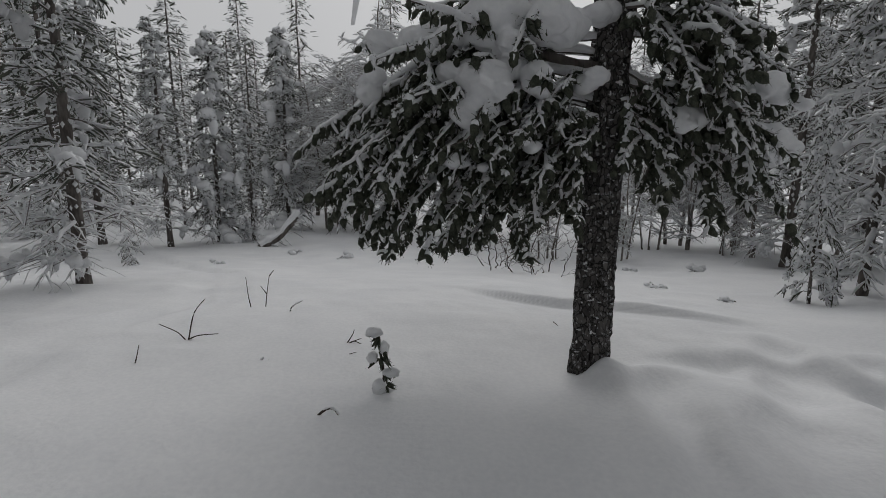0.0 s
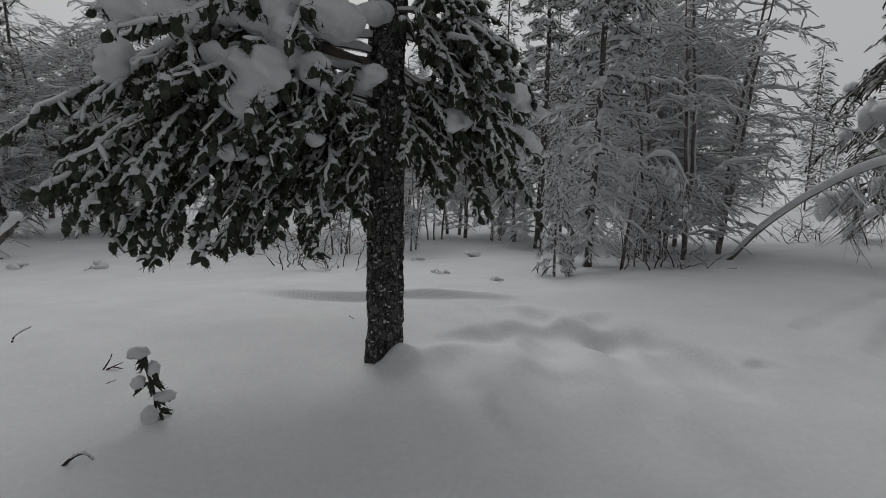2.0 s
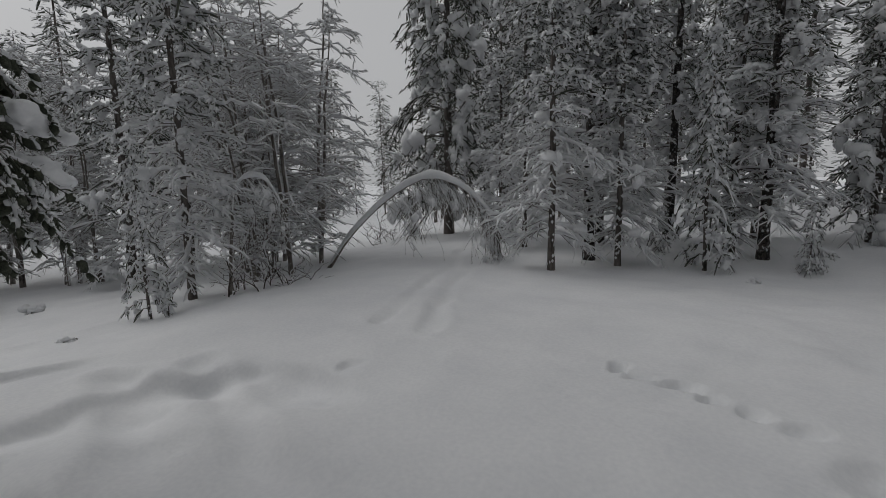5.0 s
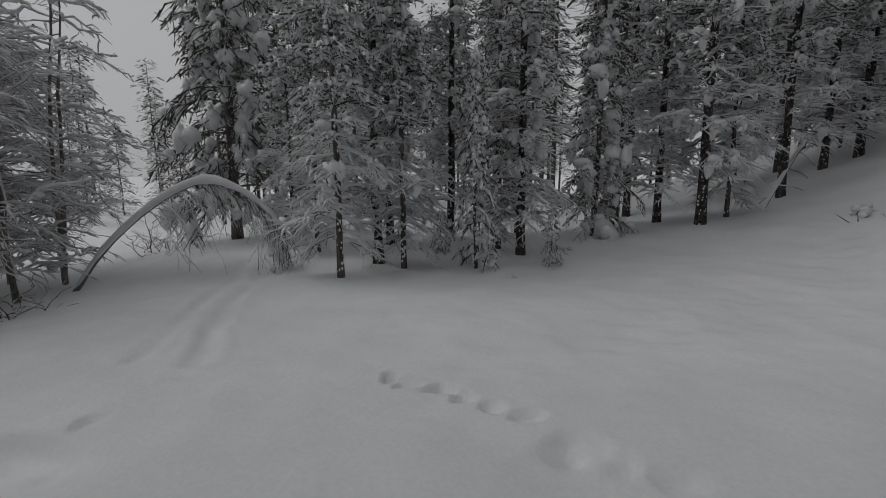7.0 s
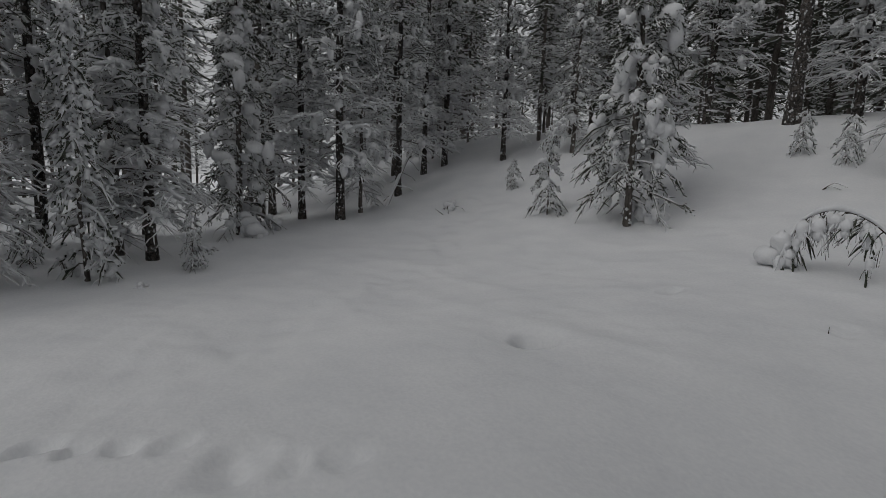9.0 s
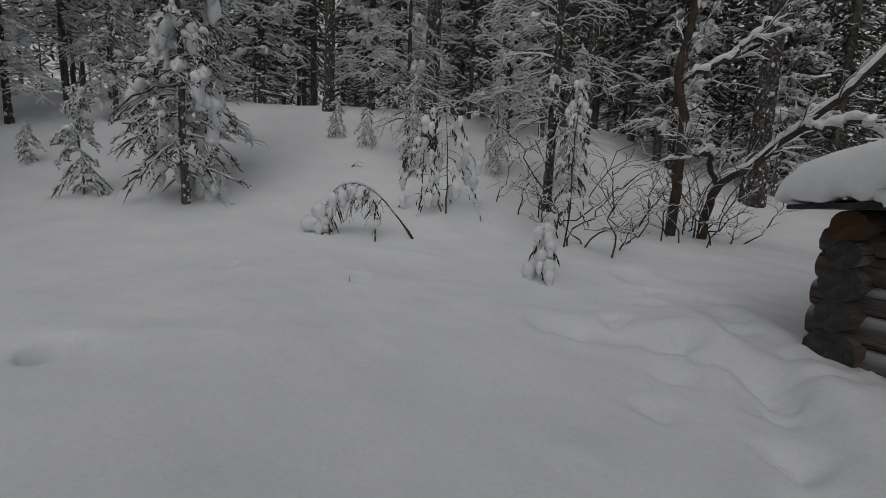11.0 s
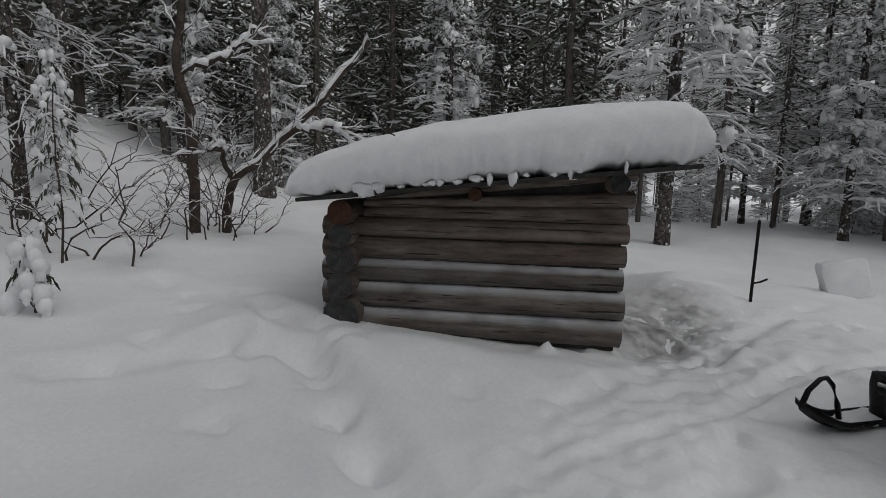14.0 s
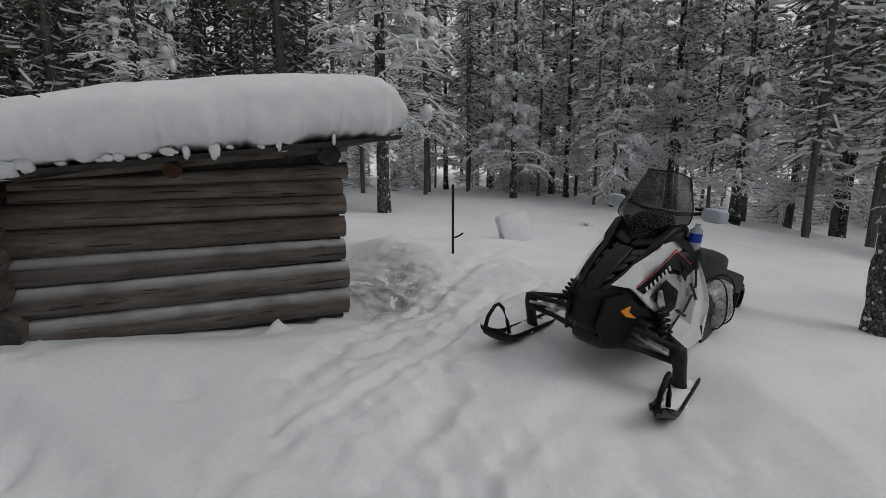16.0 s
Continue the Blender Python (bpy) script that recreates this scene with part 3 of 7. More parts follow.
def birch(seed, h, r, stems, spread, nb, snow=1.0, twigs=6, shoots=4, low=0.35, arch=0.3):
    """Bare, thin-stemmed birch with fine twigs, all lined with snow."""
    np.random.seed(seed)
    wood, white = Build(), Build()
    for k in range(stems):
        T = trunk_line(h * (0.7 + 0.3 * np.random.rand()), 0.0, 0.02)
        ang = np.random.rand() * 6.3
        off = 0.16 * (stems > 1) * np.array([math.cos(ang), math.sin(ang)]) * (0.4 + np.random.rand())
        T[:, :2] += off + np.outer(np.linspace(0, 1, len(T)) ** 1.3, off) * 2.5
        s = np.linspace(0, 1, len(T))
        wood.tubes(T, r * (0.8 + 0.4 * np.random.rand()) * (1 - 0.8 * s), 8, rough=0.15)
        # snow stuck to one side of the stem
        Ts = T + np.array([0.5 * r, -0.4 * r, 0])
        white.tubes(Ts[1:9], r * 0.62 * (1 - 0.7 * s[1:9]) * (0.5 + 0.8 * np.random.rand(8)), 6, rough=0.7)
        m = nb // stems
        z = low + (T[-1, 2] - low) * (np.arange(m) + np.random.rand(m)) / m
        a = np.random.rand(m) * 6.3
        q = z / h
        L = spread * (0.35 + 0.65 * np.sin(np.pi * np.clip(q + 0.1, 0, 1))) * (0.5 + 0.7 * np.random.rand(m))
        d = unit(np.stack([np.cos(a), np.sin(a), 0.15 + 0.8 * np.random.rand(m)], 1))
        P = paths(on_trunk(T, z), d, L, 7, 0.7 * arch + 0.4 * np.random.rand(m), 0.13)
        wood.tubes(P, (0.004 + 0.006 * L)[:, None] * np.linspace(1, 0.35, 7), 4)
        snow_line(white, P, 0.0145 * snow, 4)
        st, dd, ss, own = children(P, twigs, 0.2, 1.0, 0.8, 0.2)
        L2 = (0.4 * L[own] * (1.1 - 0.6 * ss) + 0.05) * (0.6 + 0.8 * np.random.rand(len(own)))
        P2 = paths(st, dd, L2, 5, 0.25, 0.17)
        wood.tubes(P2, np.full((len(P2), 5), 0.0042), 3)
        snow_line(white, P2, 0.0112 * snow, 4, 0.9, 0.003)
        c = P2[np.random.rand(len(P2)) < 0.16, 2]
        white.blobs(c, (0.018 + 0.030 * np.random.rand(len(c), 1) ** 2) * np.array([1.3, 1.3, 0.9]), 7, 5, 0.5)
        st, dd, ss, own2 = children(P2, shoots, 0.2, 1.0, 0.8, 0.1)
        L3 = (0.05 + 0.4 * L2[own2]) * (0.6 + 0.8 * np.random.rand(len(own2)))
        P3 = paths(st, dd, L3, 3, 0.3, 0.16)
        wood.tubes(P3[:, ::2], np.full((len(P3), 2), 0.0028), 3)
        snow_line(white, P3, 0.0088 * snow, 3, 0.85, 0.002)
    return wood, None, white


def bush(seed, h, stems, snow=0.6, lean=(0, 0)):
    """A many-stemmed leafless shrub."""
    np.random.seed(seed)
    wood, white = Build(), Build()
    a = np.random.rand(stems) * 6.3
    st = np.stack([0.28 * np.random.randn(stems), 0.28 * np.random.randn(stems), np.full(stems, -0.1)], 1)
    d = unit(np.stack([0.6 * np.cos(a) + lean[0], 0.6 * np.sin(a) + lean[1], 0.45 + 0.7 * np.random.rand(stems)], 1))
    L = h * (0.35 + 0.8 * np.random.rand(stems))
    P = paths(st, d, L, 9, 0.55 * np.random.rand(stems) - 0.3, 0.13)
    wood.tubes(P, np.linspace(0.013, 0.004, 9)[None] * np.ones((stems, 1)), 5)
    snow_line(white, P, 0.012 * snow, 4, 0.6)
    st, dd, ss, own = children(P, 5, 0.25, 1.0, 0.9, 0.2)
    P2 = paths(st, dd, L[own] * 0.35 * (0.5 + np.random.rand(len(own))), 6, 0.1, 0.16)
    wood.tubes(P2, np.full((len(P2), 1), 0.006) * np.linspace(1, 0.5, 6), 3)
    snow_line(white, P2, 0.011 * snow, 4, 0.55)
    st, dd, ss, own = children(P2, 3, 0.3, 1.0, 0.7, 0.2)
    P3 = paths(st, dd, 0.12 + 0.15 * np.random.rand(len(own)), 3, 0.1, 0.1)
    wood.tubes(P3, np.full((len(P3), 3), 0.003), 3)
    snow_line(white, P3, 0.009 * snow, 3, 0.4)
    return wood, None, white


# ---- the wood: shared tree meshes ----
def far_tree(seed, h, r, low, spread, tw, green, laden=1.0):
    """A tree of the distant wood: trunk, and thin slips for its twigs."""
    np.random.seed(seed)
    wood, leaf, white = Build(), Build(), Build()
    T = trunk_line(h, 0.0, 0.02, 8)
    wood.tubes(T, 0.8 * r * (1 - 0.7 * np.linspace(0, 1, 8)), 6, rough=0.15)
    z = low + (h - low) * np.random.rand(tw) ** 1.15
    a = np.random.rand(tw) * 6.3
    L = spread * (1 - 0.45 * (z - low) / (h - low)) * (0.3 + 0.8 * np.random.rand(tw))
    out = np.stack([np.cos(a), np.sin(a), 0.15 * np.random.randn(tw) + 0.05], 1)
    f = 0.15 + 0.85 * np.random.rand(tw, 1)
    c = on_trunk(T, z) + out * L[:, None] * f
    c[:, 2] -= 0.25 * (L * f[:, 0]) ** 2
    d = unit(out + 0.7 * np.random.randn(tw, 3) * np.array([1, 1, 0.22]))
    ln = 0.12 + 0.26 * np.random.rand(tw, 1)

    def slips(b, c, d, ln, w, drop):
        s = unit(np.cross(d, np.random.randn(len(d), 3))) * w
        e = c + d * ln
        e[:, 2] -= drop * ln[:, 0]
        V = np.stack([c - s, c + s, e + s * 0.6, e - s * 0.6], 1)
        b.add(V, np.arange(len(V) * 4).reshape(-1, 4))
    w = np.random.rand(tw) < laden
    slips(white, (c + [0, 0, 0.02])[w], d[w], ln[w], 0.016 + 0.020 * np.random.rand(w.sum(), 1), 0.18)
    g = np.random.rand(tw) < green * np.clip((z - low) / 2.0, 0.15, 1)
    slips(leaf, c[g], d[g], ln[g], 0.022 + 0.026 * np.random.rand(g.sum(), 1), 0.5)
    k = np.random.rand(tw) < 0.3
    slips(wood, on_trunk(T, z)[k], unit(out)[k], L[k][:, None] * 0.9, 0.008, 0.2)
    return wood, leaf, white


def with_shade_crown(builds, seed, h, low, spread, tw):
    """Adds a broad high crown, out of view, that blocks sky light from the ground."""
    for b, src in zip(builds, far_tree(seed, h, 0.01, low, spread, tw, 1.2, 0.8)):
        b.add(np.concatenate(src.v), np.concatenate(src.q))
    return builds


SPRUCE = [finish("spruce_a", conifer(11, 5.2, 0.07, 0.35, 0.95, 64, 4.8, 1.2, 1.15, 0.3, 7, 3, lumps=60), BARK),
          finish("spruce_b", conifer(12, 6.0, 0.075, 0.45, 0.85, 62, 5.0, 1.4, 1.2, 0.3, 7, 3, lumps=70), BARK),
          finish("spruce_d", conifer(14, 9.0, 0.11, 0.8, 1.75, 120, 8.0, 0.7, 0.5, 0.5, 6, 3, lumps=300, fat=1.4, cone=0.5, pillow=1.45, finger=0.12), BARK, NEEDLE),
          finish("spruce_c", conifer(13, 5.2, 0.06, 0.4, 0.78, 92, 5.0, 0.3, 1.0, 0.38, 7, 3, lumps=90, pillow=1.5), BARK, NEEDLE)]
# tall pines get unseen high crowns that darken the ground
PINE = [finish("pine_a", with_shade_crown(conifer(21, 8.0, 0.08, 0.7, 0.85, 58, 4.6, 2.6, 1.8, 0.2, 8, 3, lumps=90, pillow=1.1), 24, 10.5, 5.6, 1.7, 450), BARK_RED),
        finish("pine_b", with_shade_crown(conifer(22, 9.0, 0.09, 1.3, 0.95, 54, 5.4, 3.0, 1.8, 0.2, 8, 3, lumps=100, pillow=1.1), 25, 11.5, 6.2, 1.7, 450), BARK_RED),
        finish("pine_c", conifer(23, 7.0, 0.045, 0.5, 0.62, 58, 4.4, 2.2, 1.8, 0.25, 8, 3, lumps=80, pillow=0.85), BARK)]
MATURE = [finish("mature_pine", with_shade_crown(conifer(27, 12.0, 0.15, 4.6, 1.5, 22, 8.0, 4.0, 1.6, 0.2, 6, 3, lumps=20, sides=5), 28, 13.0, 6.0, 2.2, 700), BARK_RED)]
LIMBED = [finish("limbed_pine", conifer(29, 8.0, 0.075, 1.25, 1.25, 52, 5.6, 4.2, 0.95, 0.28, 7, 3, lumps=14, taper=0.6), BARK_RED)]
BIRCHES = [finish("birch_a", birch(31, 4.6, 0.035, 3, 1.2, 50, 1.9, 5, 3), BIRCH),
           finish("birch_b", birch(32, 5.4, 0.045, 2, 1.3, 46, 2.0, 5, 3), BIRCH),
           finish("birch_c", birch(33, 3.4, 0.022, 4, 0.6, 44, 1.7, 5, 3), BIRCH)]
FROSTED = [finish("frosted_birch_a", birch(34, 7.0, 0.05, 2, 1.6, 84, 1.7, 6, 4, 0.9, 0.25), BIRCH),
           finish("frosted_birch_b", birch(35, 6.2, 0.04, 3, 1.35, 90, 1.8, 6, 4, 0.7, 0.3), BIRCH)]
YOUNG = [finish("young_a", conifer(41, 1.9, 0.022, 0.15, 0.36, 26, 3, 0.1, 1.9, 0.7, 4, 2, lumps=22), BARK),
         finish("young_b", conifer(42, 1.0, 0.014, 0.08, 0.24, 16, 3, 0.0, 1.9, 0.8, 3, 2, lumps=14, fat=0.75), BARK),
         finish("young_c", conifer(43, 3.0, 0.026, 0.2, 0.30, 36, 3, 0.2, 1.9, 0.8, 4, 2, lumps=30), BARK),
         finish("young_d", conifer(44, 2.5, 0.018, 0.25, 0.30, 20, 3, 0.2, 1.7, 0.9, 3, 2, lumps=12), BARK)]
SHRUB = [finish("shrub_a", bush(51, 1.7, 7, 0.9), TWIG), finish("shrub_b", bush(52, 1.3, 7, 1.1), TWIG), finish("shrub_c", bush(53, 0.9, 10, 1.2), TWIG)]

L_SPRUCE = "snow-laden spruce with drooping dark green branches"
L_PINE = "tall forest pine with snow-lined lower branches"
L_BIRCH = "leafless birch with thin stems and frosted twigs"
L_YOUNG = "young spruce bent under lumps of snow"
L_BUSH = "bare dark shrub with thin arching stems in snow"


def grove(meshes, label, category, name, group, spots):
    for k, (x, y, v, sc) in enumerate(spots):
        plant(name, meshes[v], on_ground(x, y), label, category, group, (k * 137 + x * 40) % 360, sc)


grove(SPRUCE, L_SPRUCE, "tree", "spruce", "spruces of the clearing", [
    (-3.9, 4.98, 0, 0.95), (-6.74, 11.54, 1, 0.9), (-5.93, 12.4, 3, 1.05), (-5.1, 12.6, 0, 0.75), (-5.14, 15.6, 3, 1.25), (-5.44, 20.4, 0, 1.15),
    (11.6, 4.1, 2, 1.05), (9.58, -3.76, 3, 1.0), (8.73, -1.68, 1, 0.85), (3.78, -7.61, 3, 1.0), (7.19, -11.4, 1, 0.8), (8.0, 9.0, 1, 1.2), (6.2, 8.4, 0, 1.15), (-8.9, 12.2, 1, 1.2), (-3.0, 17.6, 0, 1.2)])
grove(PINE, L_PINE, "tree", "pine", "pines of the wood", [
    (-8.1, 7.52, 0, 1.0), (-9.2, 9.0, 1, 0.9), (4.43, 4.83, 2, 1.0), (6.52, 0.77, 2, 1.0), (7.59, 0.36, 0, 1.0), (7.13, -0.05, 2, 0.9),
    (8.08, -1.98, 0, 0.9), (12.2, -5.56, 1, 1.0), (9.84, -5.18, 0, 0.95), (8.97, -5.59, 1, 1.0), (9.33, -6.33, 2, 1.0)])
grove(PINE, L_PINE, "tree", "pine", "pines of the wood", [
    (10.0, -7.9, 1, 0.9), (11.1, -9.7, 0, 1.0), (10.95, -10.4, 1, 1.0), (9.03, -10.84, 0, 0.9), (4.03, -8.88, 0, 0.8),
    (-10.5, -2.44, 1, 1.5), (-13.3, 0.7, 0, 1.1), (-16.8, 2.33, 1, 1.2)])
grove(PINE, L_PINE, "tree", "pine", "pines of the wood", [
    (-18.3, 0.3, 0, 1.1), (-20.5, 1.7, 0, 1.0), (-17.5, -1.4, 0, 1.1), (-16.0, 0.9, 2, 1.1), (-15.4, 4.4, 1, 1.1), (-14.5, 5.4, 1, 1.2),
    (-13.2, 8.6, 0, 1.1), (-12.9, 9.3, 1, 1.0)])
grove(PINE, L_PINE, "tree", "pine", "pines of the wood", [
    (6.2, -13.2, 0, 1.0), (4.9, -14.0, 1, 1.0), (1.9, -13.9, 0, 1.1), (0.3, -13.2, 1, 1.0), (-1.6, -12.2, 0, 1.0), (-5.6, -12.0, 0, 1.1), (-7.4, -10.8, 2, 1.2), (12.6, -8.6, 2, 1.1), (8.0, -12.6, 1, 1.0), (-9.8, -7.4, 0, 1.2)])
grove(PINE, L_PINE, "tree", "pine", "pines of the wood", [
    (8.9, 1.6, 2, 1.0), (9.4, 0.3, 0, 0.9), (10.2, -0.9, 0, 1.0), (10.6, -2.4, 2, 1.1), (9.9, 2.3, 2, 0.9), (-12.6, 3.2, 2, 1.2), (-11.9, 6.0, 0, 1.1), (-14.6, 2.4, 0, 1.0)])
grove(MATURE, "tall mature pine with a bare lower trunk flecked with snow", "tree", "pine", "pines of the wood", [
    (2.9, -13.2, 0, 0.95), (0.25, -11.1, 0, 1.1), (-3.7, -12.9, 0, 0.95), (-6.3, -9.9, 0, 1.3), (-12.2, -7.4, 0, 1.15)])
grove(LIMBED, "pine with long bare limbs that sag under snow", "tree", "pine", "pines of the wood", [(-1.75, -8.2, 0, 1.0), (0.68, -10.0, 0, 0.7)])
grove(BIRCHES, L_BIRCH, "tree", "birch", "birches at the edge of the clearing", [
    (-2.69, 15.96, 1, 1.5), (5.07, 11.35, 0, 0.8), (5.9, 11.36, 1, 0.75), (6.25, 10.24, 2, 1.0), (6.43, 9.58, 1, 0.7), (5.88, 4.93, 0, 0.95),
    (6.2, 4.6, 1, 0.85), (7.3, 5.15, 1, 0.95), (6.6, 5.6, 0, 1.05), (5.09, 4.74, 2, 0.45), (2.2, 9.8, 2, 1.0), (3.6, 9.4, 2, 0.9)])
grove(FROSTED, "tall birch with every twig white with frost", "tree", "birch", "birches at the edge of the clearing", [
    (-3.7, 15.8, 0, 1.0), (-2.6, 15.1, 1, 1.05), (-1.3, 14.4, 0, 0.95), (0.6, 14.6, 1, 1.1), (2.4, 13.4, 0, 1.0), (4.7, 12.6, 1, 0.95), (6.1, 12.4, 0, 1.0), (7.3, 11.8, 1, 1.0),
    (8.6, 10.4, 0, 0.95), (9.3, 8.4, 1, 1.0), (8.3, 6.7, 0, 0.95), (7.0, 6.3, 1, 0.95)])
grove(YOUNG, L_YOUNG, "tree", "young_spruce", "young spruces in the snow", [
    (3.66, 4.56, 2, 0.65), (7.12, -1.11, 2, 1.05), (8.3, -0.64, 1, 0.8), (7.28, -2.28, 0, 0.5), (-2.5, -9.5, 2, 0.9), (-1.1, -9.9, 2, 0.8), (0.55, -9.6, 2, 0.7), (7.18, -9.01, 1, 0.75), (5.37, -7.75, 0, 0.85),
    (2.34, -11.39, 1, 0.9), (1.61, -11.02, 1, 0.9), (-7.76, 9.28, 0, 0.9), (-5.64, 8.35, 1, 0.7)])
grove(SHRUB, L_BUSH, "shrub", "shrub", "bare shrubs", [
    (0.84, 7.85, 1, 0.9), (1.66, 7.33, 1, 0.8), (10.6, 5.2, 2, 0.9), (-1.32, -7.38, 0, 1.1), (-1.91, -6.74, 1, 1.0), (-3.21, -7.32, 0, 0.9),
    (-3.71, -7.87, 0, 1.1), (-4.14, -7.72, 1, 1.0), (5.1, 4.2, 2, 0.8)])


# ---- far woods ----
def far_woods():
    rs = np.random.RandomState(8)
    kinds = [far_tree(61, 9.5, 0.10, 0.7, 1.3, 760, 0.6), far_tree(62, 10.5, 0.11, 1.3, 1.3, 760, 0.6), far_tree(63, 8, 0.08, 0.3, 1.2, 760, 0.7),
             far_tree(64, 8.5, 0.06, 0.5, 1.1, 700, 0.4), far_tree(65, 5.5, 0.05, 0.2, 1.0, 560, 0.5)]
    shady = [far_tree(66, 9.5, 0.13, 0.7, 1.2, 760, 1.0, 0.5), far_tree(67, 10.5, 0.12, 1.0, 1.3, 760, 0.95, 0.5), far_tree(68, 8, 0.09, 0.3, 1.2, 760, 1.0, 0.55), far_tree(69, 9, 0.06, 0.4, 1.0, 700, 0.9, 0.5), far_tree(70, 6, 0.05, 0.2, 1.0, 600, 0.9, 0.6)]
    tall = [far_tree(71, 10, 0.115, 1.9, 1.2, 760, 0.42, 1.0), far_tree(72, 11, 0.12, 2.5, 1.3, 760, 0.42, 1.0), far_tree(73, 9, 0.085, 1.5, 1.1, 740, 0.5, 1.0), far_tree(74, 9.5, 0.06, 1.9, 1.0, 680, 0.4, 1.0), far_tree(75, 10, 0.10, 1.7, 1.1, 740, 0.42, 1.0)]
    low = [far_tree(76 + k, h, 0.018, 0.1, w, 260, 0.12, 1.0) for k, (h, w) in enumerate([(2.2, 0.8), (1.5, 0.7), (2.9, 0.8), (1.2, 0.9), (1.9, 0.6)])]
    b = Build()
    spots = []
    # degrees from ahead of the start, distances, how many
    sectors = [(-46, 40, 17, 34, 62), (-40, 68, 24, 44, 44), (52, 66, 26, 40, 8), (68, 125, 13, 34, 75), (125, 180, 14.5, 30, 85), (180, 250, 12.5, 27, 120), (250, 322, 13, 38, 135), (252, 320, 16, 24, 70)]
    todo = [(a0, a1, d0, d1) for a0, a1, d0, d1, n in sectors for _ in range(n)]
    while todo:
        a0, a1, d0, d1 = todo[-1]
        deg, d = a0 + (a1 - a0) * rs.rand(), d0 + (d1 - d0) * rs.rand() ** 0.8
        x, y = d * math.sin(radians(deg)), d * math.cos(radians(deg))
        if 48 < deg < 66 and d < 26 or 265.4 < deg < 267.6:
            continue
        if spots and min(math.hypot(x - p, y - q) for p, q in spots) < 0.75:
            todo[-1] = (a0, a1, d0, d1 + 0.1)
            continue
        todo.pop()
        spots.append((x, y))
        bushy = (a0, d0) == (252, 16)
        w = (low if bushy else shady if 150 < deg < 252 else tall if deg > 252 or 68 < deg < 125 or (d < 30 and rs.rand() < 0.6) else kinds)[rs.randint(5)]
        t, sc = rs.rand() * 6.3, 0.7 + 0.6 * rs.rand()
        if -40 < deg < 68:
            sc *= 0.8
        m = np.array([[math.cos(t), -math.sin(t), 0], [math.sin(t), math.cos(t), 0], [0, 0, 1]]) * sc
        for slot, src in enumerate(w):
            b.add(np.concatenate(src.v) @ m.T + np.array(on_ground(x, y, 0.05)), np.concatenate(src.q), slot)
    me = b.mesh("far_woods", [BARK, NEEDLE_FAR, TREE_SNOW])
    return tagged(new("far_woods", me), "dense snowy conifer wood beyond the clearing", "forest", kind="stuff")


far_woods()


# ---- the old pine beside the path ----
def bark_trunk(b, line, radius, n=64, rings=260, seed=3, depth=0.018):
    """A trunk with broken, plated bark as real relief."""
    rs = np.random.RandomState(seed)
    z = np.linspace(line[0][2], line[-1][2], rings)
    L = np.array(line)
    cx, cy = np.interp(z, L[:, 2], L[:, 0]), np.interp(z, L[:, 2], L[:, 1])
    a = np.arange(n) * 2 * np.pi / n
    A, Z = np.meshgrid(a, z)
    p = smooth_noise(np.cos(A) * 3.2 + 5, np.sin(A) * 3.2 + Z * 5.5, 0.55, seed) + 0.6 * smooth_noise(np.cos(A) * 7 + Z * 2, np.sin(A) * 7 + Z * 14, 0.7, seed + 1)
    relief = depth * (1.5 * p - 0.9 * np.exp(-(p / 0.09) ** 2)) + 0.002 * rs.randn(rings, n)
    rad = np.interp(z, L[:, 2], radius)[:, None] + relief
    flare = 0.018 * np.exp(-(z[:, None] - z[0]) / 0.10) * (1 + 0.5 * np.cos(3 * A + 0.6))
    rad = rad + flare
    V = np.stack([cx[:, None] + rad * np.cos(A), cy[:, None] + rad * np.sin(A), Z], -1)
    i = (np.arange(rings - 1) * n)[:, None]
    j = np.arange(n)[None]
    b.add(V, np.stack([i + j, i + (j + 1) % n, i + n + (j + 1) % n, i + n + j], -1))
    return cx, cy, z


def needle_tufts(b, P, per=10, length=0.038, width=0.0022):
    """Single needles that stand off the shoots."""
    m, k, _ = P.shape
    st, d, _, _ = children(P, per, 0.05, 1.0, 0.9, 0.0)
    t = np.repeat(unit(P[:, -1] - P[:, 0]), per, 0)
    d = unit(np.random.randn(len(st), 3) * 0.75 + t * 0.7)
    s = unit(np.cross(d, np.random.randn(len(st), 3))) * width
    e = st + d * length * (0.6 + 0.6 * np.random.rand(len(st), 1))
    b.add(np.stack([st - s, st + s, e + s * 0.3, e - s * 0.3], 1), np.arange(len(st) * 4).reshape(-1, 4))


def merge_snow(ob, voxel):
    r = ob.modifiers.new("merge", "REMESH")
    r.mode, r.voxel_size, r.use_smooth_shade = "VOXEL", voxel, True
    s = ob.modifiers.new("soften", "SMOOTH")
    s.factor, s.iterations = 0.5, 3


